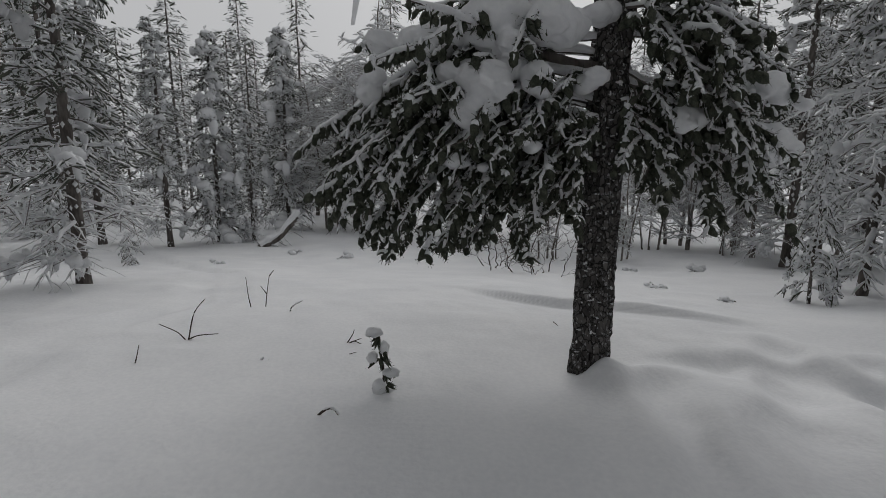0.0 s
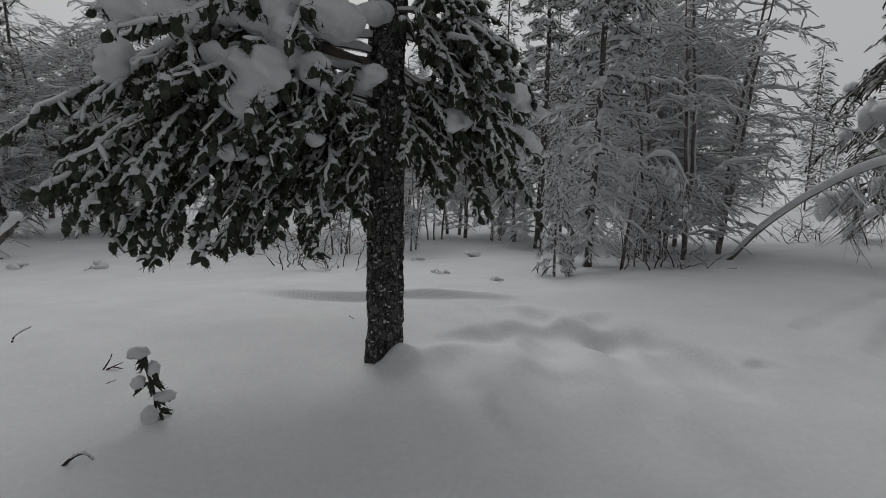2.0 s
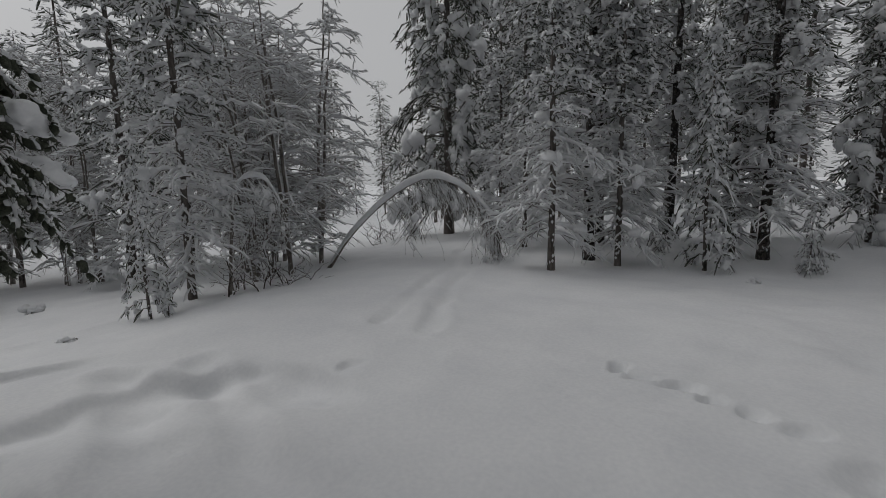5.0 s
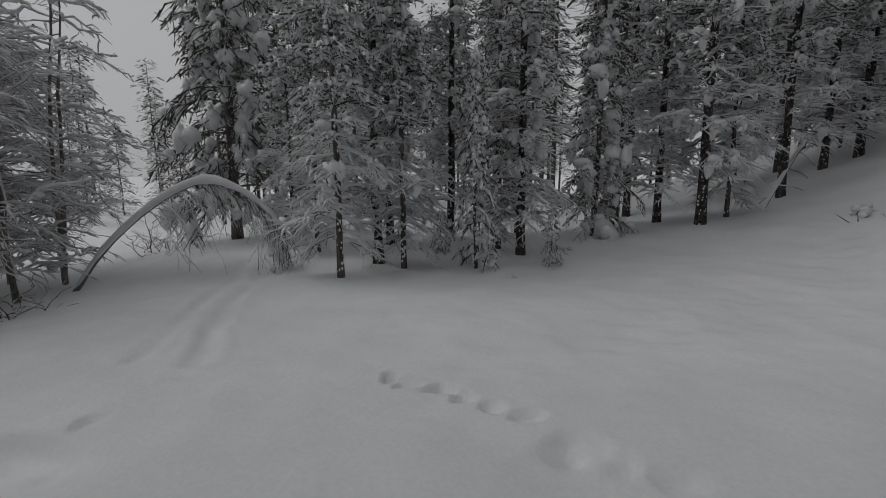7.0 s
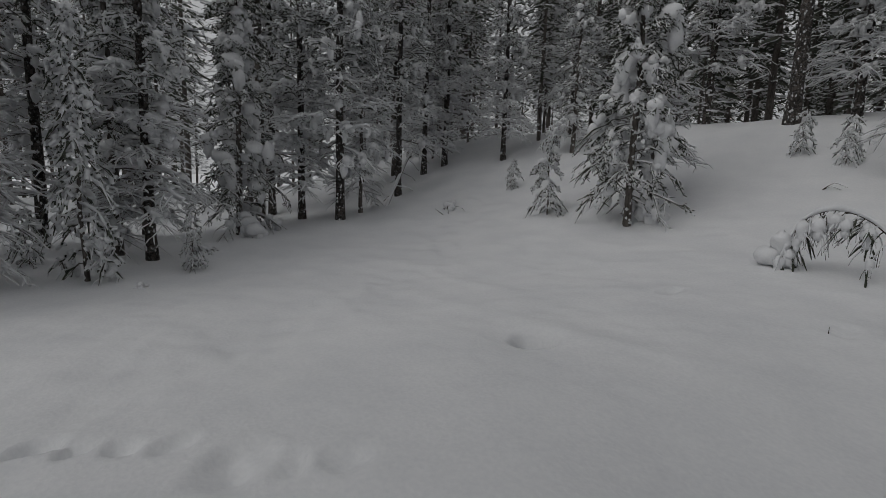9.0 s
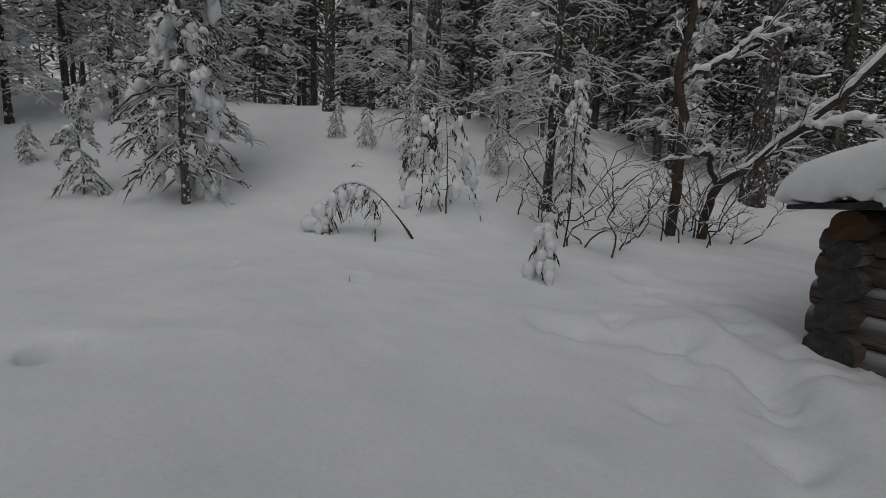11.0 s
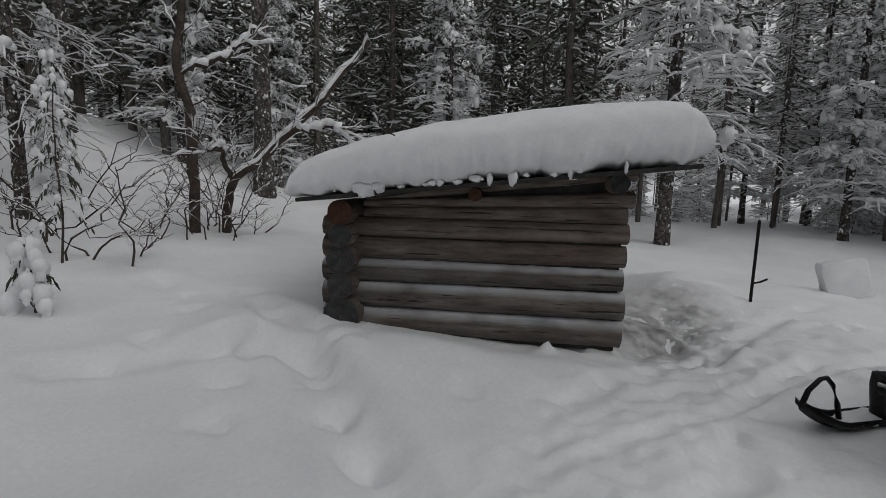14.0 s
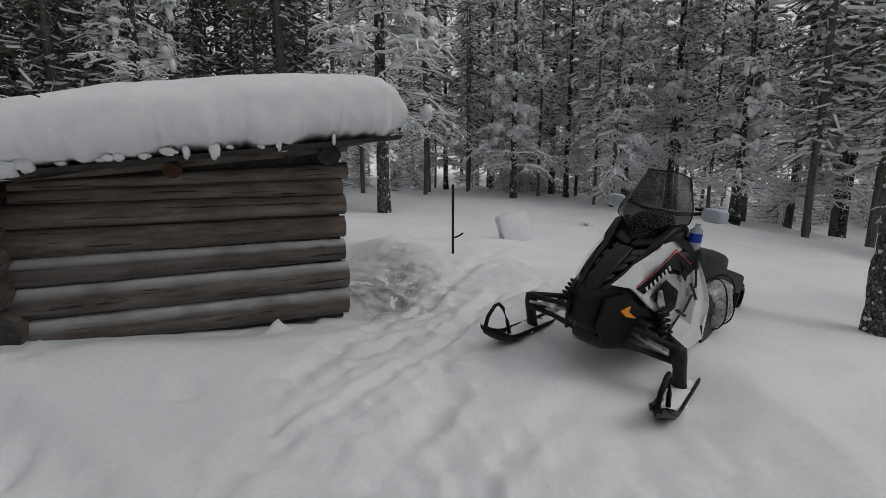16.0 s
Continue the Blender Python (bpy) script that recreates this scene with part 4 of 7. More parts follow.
def old_pine():
    np.random.seed(77)
    base = np.array([0.865, 2.62, float(ground_height(0.865, 2.62))])
    ob = thing("old_pine", tuple(base), "old pine with scaly dark bark and boughs heavy with snow", "tree")
    line = [(-0.015, -0.01, -0.15), (0.0, 0, 0.3), (0.02, 0.02, 1.2), (0.035, 0.03, 2.2), (0.03, 0.05, 4.0), (0.0, 0.05, 7.0)]
    rad = [0.108, 0.104, 0.100, 0.095, 0.085, 0.04]
    tr = Build()
    cx, cy, zz = bark_trunk(tr, line, rad)
    part("trunk", tr, OLD_BARK, ob, "dark plated pine bark")
    # snow caught in the bark
    fl = Build()
    n = 420
    z, a = np.random.rand(n) ** 0.9 * 3.4, np.random.rand(n) * 6.3
    r = np.interp(z, [l[2] for l in line], rad) + 0.003
    c = np.stack([np.interp(z, zz, cx) + np.cos(a) * r, np.interp(z, zz, cy) + np.sin(a) * r, z], 1)
    fl.blobs(c, (0.003 + 0.009 * np.random.rand(n, 3) ** 2) * [1.2, 1.2, 0.8], 7, 5, 1.4)
    tagged(part("bark_snow", fl, TREE_SNOW, ob, "flecks of snow in the bark"), kind="stuff")

    limbs, leaf, white, lumps = Build(), Build(), Build(), Build()

    def bough(z0, tip, sag, n2, n3, snow, r=0.012, k=9):
        """One limb from the trunk to its tip with shoots that hang under their snow."""
        p0 = np.array([0.02, 0.02, z0])
        tip = (np.array(tip) - base) * np.array([0.93, 1, 1])
        s = np.linspace(0, 1, k)[:, None]
        P = p0 + (tip - p0) * s
        P[:, 2] += sag * 4 * (s * (1 - s))[:, 0]
        P[1:-1] += np.random.randn(k - 2, 3) * 0.018
        Lm = np.linalg.norm(tip - p0)
        limbs.tubes(P, np.linspace(r, r * 0.3, k), 8, rough=0.15)
        snow_line(white, P[None], 0.026 * snow, 7)
        st, dd, ss, own = children(P[None], n2, 0.22, 1.0, 0.9, -0.05)
        L2 = (0.16 + Lm * 0.30 * (1.15 - 0.8 * ss)) * (0.6 + 0.7 * np.random.rand(len(ss)))
        P2 = paths(st, dd, L2, 6, 0.15, 0.07)
        short = np.minimum(1, (st[:, 2] - 0.72).clip(0.02) / (st[:, 2] - P2[:, -1, 2]).clip(0.02))[:, None, None]
        P2 = P2[:, :1] + (P2 - P2[:, :1]) * short
        limbs.tubes(P2, np.linspace(0.008, 0.004, 6)[None] * np.ones((len(P2), 1)), 5)
        snow_line(white, P2, 0.017 * snow, 6, 0.95)
        st, dd, ss, own = children(P2, n3 + 2, 0.03, 1.05, 1.0, -0.1)
        d4 = unit(dd * np.array([0.8, 0.8, 0.4]) + 0.65 * np.random.randn(len(st), 3) - np.array([0, 0, 0.35]))
        P4 = paths(st, d4, 0.025 + 0.035 * np.random.rand(len(st)), 4, 0.5, 0.14)
        leaf.tubes(P4, 0.0062 * (0.6 + 0.6 * np.random.rand(len(P4), 1)) * np.array([0.6, 1.0, 1.0, 0.5]), 5, rough=0.7)
        needle_tufts(leaf, P4, 9, 0.028, 0.0019)
        needle_tufts(leaf, P2, 18, 0.05)
        # snow lies along the back of each shoot
        keep = np.random.rand(len(P4)) < 0.8 * min(1, snow + 0.05)
        Pw = (P4 + [0, 0, 0.007])[keep]
        white.tubes(Pw, 0.0095 * snow ** 0.5 * (0.4 + 0.9 * np.random.rand(len(Pw), 1)) * np.array([0.8, 1.1, 1.0, 0.5]), 5, rough=0.4)
        # heavier tassels hang from the twigs, each under a cap of snow
        st, dd, ss, own = children(P2, 9, 0.12, 1.02, 0.9, -0.2)
        d5 = unit(dd * np.array([0.6, 0.6, 0.3]) + 0.35 * np.random.randn(len(st), 3) - np.array([0, 0, 0.9]))
        size = 0.5 + 0.8 * np.random.rand(len(st))
        P5 = paths(st, d5, 0.065 * size, 6, 0.05, 0.06)
        leaf.tubes(P5, (0.0155 * size)[:, None] * np.array([0.3, 0.9, 1.1, 1.1, 0.8, 0.05]), 6, rough=0.6)
        needle_tufts(leaf, P5, 18, 0.026, 0.0018)
        cap = np.random.rand(len(st)) < 0.75 * min(1, snow + 0.1)
        m = int(cap.sum())
        out = unit(dd[cap] * np.array([1, 1, 0.1])) * 0.005
        white.tubes(P5[cap][:, :3] + out[:, None] + [0, 0, 0.010], (0.0145 * size[cap])[:, None] * (0.6 + 0.6 * np.random.rand(m, 1)) * np.array([0.8, 1.1, 0.1]), 6, rough=0.4)
        return P

    left = [bough(1.7, (-0.66, 2.55, 1.02), 0.26, 24, 10, 0.9, 0.03), bough(1.65, (-0.72, 2.62, 1.12), 0.24, 24, 10, 0.9), bough(1.9, (-0.72, 2.72, 1.38), 0.2, 20, 10, 1.1), bough(1.5, (-0.30, 2.62, 0.84), 0.3, 19, 10, 0.8),
            bough(1.6, (-0.52, 2.45, 1.05), 0.25, 19, 10, 0.9), bough(2.15, (-0.20, 2.42, 1.62), 0.15, 17, 9, 1.3, 0.032), bough(1.4, (0.30, 2.50, 0.86), 0.2, 15, 9, 0.8),
            bough(1.75, (-0.62, 2.85, 1.1), 0.25, 18, 9, 0.9), bough(1.85, (-0.35, 2.5, 1.22), 0.2, 18, 9, 1.0), bough(1.4, (0.0, 2.7, 0.84), 0.25, 16, 9, 0.8),
            bough(1.5, (-0.45, 2.7, 0.90), 0.3, 18, 9, 0.8), bough(1.55, (-0.1, 2.5, 0.92), 0.25, 17, 9, 0.8), bough(1.35, (0.2, 2.75, 0.86), 0.2, 16, 9, 0.8), bough(1.7, (0.15, 2.45, 1.12), 0.15, 15, 9, 0.9),
            bough(2.0, (0.2, 2.8, 1.5), 0.12, 15, 8, 1.0), bough(1.35, (0.55, 2.75, 0.92), 0.12, 12, 8, 0.8), bough(2.35, (-0.05, 2.75, 1.85), 0.12, 15, 8, 1.3), bough(1.5, (0.1, 2.95, 0.86), 0.25, 15, 9, 0.8), bough(1.45, (0.58, 2.42, 0.98), 0.1, 12, 8, 0.8)]
    right = [bough(1.85, (1.66, 2.36, 1.12), 0.2, 17, 9, 1.0), bough(2.1, (1.74, 2.50, 1.60), 0.16, 17, 9, 1.1, 0.03), bough(1.7, (1.42, 2.50, 1.05), 0.15, 15, 9, 0.8),
             bough(2.0, (1.45, 2.20, 1.35), 0.14, 15, 9, 0.9), bough(1.75, (1.35, 2.85, 1.15), 0.12, 14, 9, 0.8), bough(1.55, (1.15, 2.42, 1.12), 0.08, 12, 8, 0.8),
             bough(2.3, (1.55, 2.75, 1.85), 0.12, 14, 8, 1.0), bough(1.6, (1.55, 2.6, 1.12), 0.2, 15, 9, 0.9), bough(1.9, (1.3, 2.35, 1.5), 0.12, 14, 9, 0.9), bough(2.4, (1.30, 2.30, 1.75), 0.10, 14, 8, 0.9)]
    # an unseen broad crown high above, added to shade the snow below
    with_shade_crown((limbs, leaf, white), 78, 10.5, 4.6, 2.6, 6500)
    part("branch", limbs, BARK, ob)
    part("crown", leaf, NEEDLE, ob, "dark green needles on hanging shoots")
    part("snow", white, TREE_SNOW, ob, "snow lining the boughs")
    # deep cushions on the boughs
    rs = np.random.RandomState(4)

    def cushion(p, q, count, size, spill=0.0):
        p, q = np.array(p) - base, np.array(q) - base
        f = rs.rand(count, 1)
        c = p + (q - p) * f + rs.randn(count, 3) * [0.035, 0.04, 0.02] - [0, 0, spill] * f ** 2
        lumps.blobs(c, (size * (0.6 + 0.7 * rs.rand(count, 1))) * np.array([1.2, 1.0, 0.85]), 14, 10, 0.45)
    cushion((-0.30, 2.50, 1.74), (0.02, 2.42, 1.80), 7, 0.085)
    cushion((0.02, 2.42, 1.84), (0.62, 2.42, 1.84), 14, 0.095)
    cushion((0.62, 2.50, 1.88), (0.84, 2.55, 1.94), 5, 0.05)
    cushion((0.26, 2.36, 1.76), (0.32, 2.34, 1.64), 5, 0.075)
    cushion((0.04, 2.36, 1.60), (0.24, 2.34, 1.54), 6, 0.085)
    cushion((0.10, 2.34, 1.48), (0.16, 2.33, 1.42), 4, 0.075)
    cushion((0.15, 2.33, 1.36), (0.18, 2.33, 1.30), 3, 0.050)
    cushion((0.40, 2.36, 1.64), (0.52, 2.36, 1.46), 6, 0.050)
    cushion((-0.28, 2.46, 1.62), (-0.45, 2.52, 1.50), 6, 0.050)
    cushion((0.02, 2.40, 1.18), (0.20, 2.38, 1.16), 5, 0.040)
    cushion((0.34, 2.40, 1.30), (0.50, 2.42, 1.24), 5, 0.038)
    cushion((0.66, 2.46, 1.52), (0.82, 2.54, 1.60), 4, 0.045)
    cushion((1.52, 2.40, 1.58), (1.70, 2.38, 1.46), 7, 0.055)
    cushion((1.56, 2.38, 1.34), (1.68, 2.36, 1.20), 8, 0.060)
    cushion((1.08, 2.38, 1.46), (1.24, 2.36, 1.38), 6, 0.042)
    cushion((1.28, 2.38, 1.50), (1.42, 2.38, 1.44), 4, 0.038)
    sn = part("snow_cushion", lumps, TREE_SNOW, ob, "thick rounded snow cushions")
    merge_snow(sn, 0.011)
    return ob


old_pine()


# ---- special trees ----
def near_trunk():
    """The pine that stands behind the snowmobile."""
    np.random.seed(15)
    w = float(ground_height(-3.6, 2.66))
    ob = thing("pine", (-3.6, 2.66, w), "mature pine trunk with dark flaky bark in snow", "tree", "pines of the wood")
    b = Build()
    bark_trunk(b, [(0, 0, -0.15), (0.01, 0, 1.5), (0.04, 0.0, 4), (0.05, 0.05, 8)], [0.135, 0.12, 0.10, 0.05], 36, 150, 9)
    part("trunk", b, OLD_BARK, ob)
    z, a = np.random.rand(160) * 3.2, np.random.rand(160) * 6.3
    f = Build()
    f.blobs(np.stack([np.cos(a) * 0.125, np.sin(a) * 0.125, z], 1), np.full((160, 3), 0.013) * (0.5 + np.random.rand(160, 1)), 5, 4, 0.6)
    tagged(part("bark_snow", f, TREE_SNOW, ob), kind="stuff")
    # its high crown is out of view and only shades the snow
    wd, lf, wh = with_shade_crown(conifer(151, 8, 0.02, 3.6, 1.3, 24, 7.5, 3.0, 1.1, 0.3, 6, 3, lumps=8), 152, 10.5, 5.4, 1.8, 1400)
    part("branch", wd, BARK, ob)
    part("crown", lf, NEEDLE_FAR, ob)
    part("snow", wh, TREE_SNOW, ob)


near_trunk()


def teardrops(b, c, size):
    """Lumps of snow that cling to a twig and taper downwards."""
    b.blobs(c, size[:, None] * np.array([1.0, 1.0, 1.25]), 10, 8, 0.3)
    b.blobs(c - size[:, None] * np.array([0, 0, 1.1]), size[:, None] * np.array([0.7, 0.7, 1.15]), 9, 7, 0.35)


def bowed_tree(name, pts, r, snow, twig_len, n_tw, label, hang=1.0, green=0.0, seed=1, group=""):
    """A young stem bent to the ground by its snow, with hanging twigs."""
    np.random.seed(seed)
    P = np.array(pts, float)
    base = P[0].copy()
    base[2] = float(ground_height(base[0], base[1])) - 0.05
    P[:, 2] += base[2]
    P = P - base
    u = np.linspace(0, len(P) - 1, 26)
    i = np.minimum(u.astype(int), len(P) - 2)
    f = (u - i)[:, None]
    P = np.pad(P, ((1, 1), (0, 0)), mode="edge")
    a, b_, c, d = P[i], P[i + 1], P[i + 2], P[i + 3]
    S = 0.5 * (2 * b_ + (c - a) * f + (2 * a - 5 * b_ + 4 * c - d) * f ** 2 + (3 * b_ - a - 3 * c + d) * f ** 3)
    ob = thing(name, tuple(base), label, "tree", group)
    wood, white, leaf = Build(), Build(), Build()
    wood.tubes(S, np.linspace(r, r * 0.35, 26), 7, rough=0.15)
    flat = 1 - np.abs(unit(np.gradient(S, axis=0))[:, 2]) ** 2
    R = (0.25 + 0.75 * flat) * snow * (0.75 + 0.4 * np.random.rand(26))
    R[0] *= 0.3
    white.tubes(S, R, 9, lift=R * 0.6, flat=0.85, rough=0.2)
    st, dd, ss, own = children(S[None], n_tw, 0.3, 1.0, 0.8, -0.2)
    dd = unit(dd - np.array([0, 0, hang]) * (0.4 + np.random.rand(len(dd), 1)))
    P2 = paths(st, dd, twig_len * (0.4 + 0.8 * np.random.rand(len(st))), 6, 0.3, 0.08)
    wood.tubes(P2, np.linspace(0.006, 0.003, 6)[None] * np.ones((len(P2), 1)), 4)
    snow_line(white, P2, 0.014, 4)
    st, dd, ss, own = children(P2, 7, 0.15, 1.0, 0.8, -0.1)
    P3 = paths(st, dd, 0.06 + 0.18 * np.random.rand(len(st)), 4, 0.5, 0.1)
    wood.tubes(P3, np.full((len(P3), 4), 0.003), 3)
    snow_line(white, P3, 0.011, 4)
    if green:
        g = P3[np.random.rand(len(P3)) < green]
        teardrops(white, P2[::2, 4], 0.03 + 0.035 * np.random.rand(len(P2[::2])))
        leaf.tubes(g, np.full((len(g), 4), 0.011) * [0.5, 1, 1, 0.3], 5, lift=-0.008, rough=0.8)
        needle_tufts(leaf, g, 12, 0.03, 0.002)
    c = P2[np.random.rand(len(P2)) < 0.35, 4]
    white.blobs(c, (0.02 + 0.04 * np.random.rand(len(c), 1)) * np.array([1, 1, 1.2]), 8, 6, 0.6)
    if green:
        white.blobs([S[-1] + [0.02, 0, 0.05], S[-1] + [0.12, 0.02, -0.1], S[-2] + [0, 0, -0.15]], [(0.10, 0.09, 0.11), (0.12, 0.11, 0.10), (0.09, 0.09, 0.12)], 12, 9, 0.5)
    part("trunk", wood, TWIG if green else BIRCH, ob)
    if green:
        part("crown", leaf, NEEDLE, ob)
    part("snow", white, TREE_SNOW, ob)
    return ob


bowed_tree("bowed_birch", [(6.70, 4.43, 0), (6.80, 4.0, 0.62), (7.0, 3.4, 1.2), (7.1, 2.8, 1.50), (7.2, 2.3, 1.38), (7.25, 1.9, 1.05), (7.25, 1.7, 0.75)], 0.036, 0.085, 0.8, 70, "birch bowed into an arch under thick snow", seed=5)
bowed_tree("bowed_sapling", [(4.7, 4.5, 0), (4.85, 4.55, 0.8), (5.05, 4.6, 1.42), (5.25, 4.35, 1.5), (5.35, 4.15, 1.15)], 0.022, 0.05, 0.45, 18, "slender sapling bent over by snow", seed=6)
bowed_tree("bent_spruce", [(0.32, -6.42, 0), (0.52, -6.40, 0.30), (0.82, -6.38, 0.62), (1.10, -6.36, 0.72), (1.35, -6.36, 0.60), (1.48, -6.38, 0.30)], 0.020, 0.036, 0.24, 26, "young spruce bent to the ground with snowy tufts", hang=1.2, green=0.22, seed=7)


def laden_sapling(x, y, h, n, reach, lump, label, seed):
    """A thin young spruce whose hanging boughs end in lumps of snow."""
    np.random.seed(seed)
    ob = thing("young_spruce", on_ground(x, y), label, "tree", "young spruces in the snow")
    wood, leaf, white = Build(), Build(), Build()
    T = trunk_line(h, 0.03, 0.012)
    wood.tubes(T, np.linspace(0.013, 0.004, len(T)), 7, rough=0.1)
    z = h * (0.22 + 0.74 * (np.arange(n) + 0.6 * np.random.rand(n)) / n)
    a = np.arange(n) * 2.4 + 0.5 * np.random.randn(n)
    L = reach * (1.1 - 0.75 * z / h) * (0.6 + 0.6 * np.random.rand(n)) + 0.04
    P = paths(on_trunk(T, z), unit(np.stack([np.cos(a), np.sin(a), 0.1 + 0.1 * np.random.randn(n)], 1)), L, 6, 0.95, 0.05)
    wood.tubes(P, np.linspace(0.006, 0.003, 6)[None] * np.ones((n, 1)), 5)
    snow_line(white, P, 0.012, 5, 0.9)
    st, dd, ss, own = children(P, 5, 0.35, 1.05, 0.6, -0.5)
    P2 = paths(st, dd, 0.05 + 0.06 * np.random.rand(len(st)), 4, 0.6, 0.1)
    leaf.tubes(P2, np.full((len(P2), 1), 0.009) * np.array([0.6, 1, 1, 0.2]), 5, rough=0.6)
    needle_tufts(leaf, P2, 10, 0.022, 0.0018)
    snow_line(white, P2, 0.012, 5, 0.8)
    c = np.concatenate([P[:, 5], P[:, 3], T[-1:]]) + [0, 0, 0.01]
    size = lump * (0.45 + 0.75 * np.random.rand(len(c)))
    keep = np.random.rand(len(c)) < 0.8
    teardrops(white, c[keep], size[keep])
    part("trunk", wood, TWIG, ob)
    part("crown", leaf, NEEDLE, ob)
    part("snow", white, TREE_SNOW, ob)


laden_sapling(-1.06, -5.25, 0.68, 9, 0.17, 0.062, "knee-high spruce seedling buried in rounded lumps of snow", 61)
laden_sapling(-1.60, -6.47, 2.2, 22, 0.20, 0.040, "slender young spruce with small lumps of snow", 62)
laden_sapling(-0.10, -7.55, 1.75, 20, 0.62, 0.062, "young spruce with bare hanging boughs and snow lumps", 63)
laden_sapling(0.35, -7.75, 1.2, 12, 0.45, 0.06, "young spruce with bare hanging boughs and snow lumps", 64)


def gnarled_tree():
    np.random.seed(31)
    base = np.array(on_ground(-3.75, -7.6))
    ob = thing("gnarled_birch", tuple(base), "gnarled old birch with crooked snow-covered limbs", "tree")
    wood, white = Build(), Build()

    def limb(pts, r0, r1, snow, n2=9, l2=0.6):
        P = np.array(pts) - base
        u = np.linspace(0, len(P) - 1, 18)
        P = np.stack([np.interp(u, np.arange(len(P)), P[:, k]) for k in range(3)], 1)
        P[1:-1] = (P[:-2] + 2 * P[1:-1] + P[2:]) / 4
        P[1:] += np.random.randn(17, 3) * 0.02
        wood.tubes(P, 1.35 * np.linspace(r0, r1, 18), 8, rough=0.2)
        snow_line(white, P[None], snow * 1.5, 8, 1.0, r1)
        snow_line(white, P[None] + [0, 0, 0.02], snow * 1.3, 7, 1.0, r1)
        st, dd, ss, own = children(P[None], n2, 0.25, 1.0, 0.9, 0.25)
        P2 = paths(st, dd, l2 * (0.5 + np.random.rand(n2)), 7, 0.05, 0.08)
        wood.tubes(P2, np.linspace(0.011, 0.005, 7)[None] * np.ones((n2, 1)), 5)
        snow_line(white, P2, 0.024, 6)
        st, dd, ss, own = children(P2, 6, 0.2, 1.0, 0.8, 0.15)
        P3 = paths(st, dd, 0.12 + 0.3 * np.random.rand(len(st)), 4, 0.15, 0.1)
        wood.tubes(P3, np.full((len(P3), 4), 0.004), 4)
        snow_line(white, P3, 0.011, 4, 0.6)
    limb([(-3.55, -7.6, 0.4), (-3.48, -7.5, 1.4), (-3.5, -7.45, 2.3), (-3.3, -7.5, 2.9), (-3.45, -7.45, 3.6), (-3.2, -7.4, 4.6)], 0.06, 0.03, 0.03, 10, 0.7)
    limb([(-4.0, -7.55, 0.4), (-3.95, -7.35, 1.1), (-3.89, -7.19, 1.35), (-4.2, -6.85, 1.65), (-4.5, -6.45, 2.15), (-4.8, -6.1, 2.7), (-5.2, -5.65, 3.4)], 0.055, 0.025, 0.05, 11, 0.7)
    limb([(-3.9, -7.2, 1.4), (-3.6, -6.9, 1.75), (-3.5, -6.8, 1.8), (-3.3, -6.7, 1.72)], 0.03, 0.015, 0.05, 6, 0.4)
    limb([(-4.5, -6.45, 2.1), (-4.75, -6.0, 2.15), (-5.0, -5.75, 1.9)], 0.025, 0.01, 0.045, 7, 0.5)
    limb([(-3.4, -7.5, 2.8), (-3.9, -7.2, 3.1), (-4.2, -6.9, 3.5)], 0.03, 0.012, 0.04, 7, 0.5)
    part("trunk", wood, TWIG, ob)
    part("snow", white, TREE_SNOW, ob)


gnarled_tree()


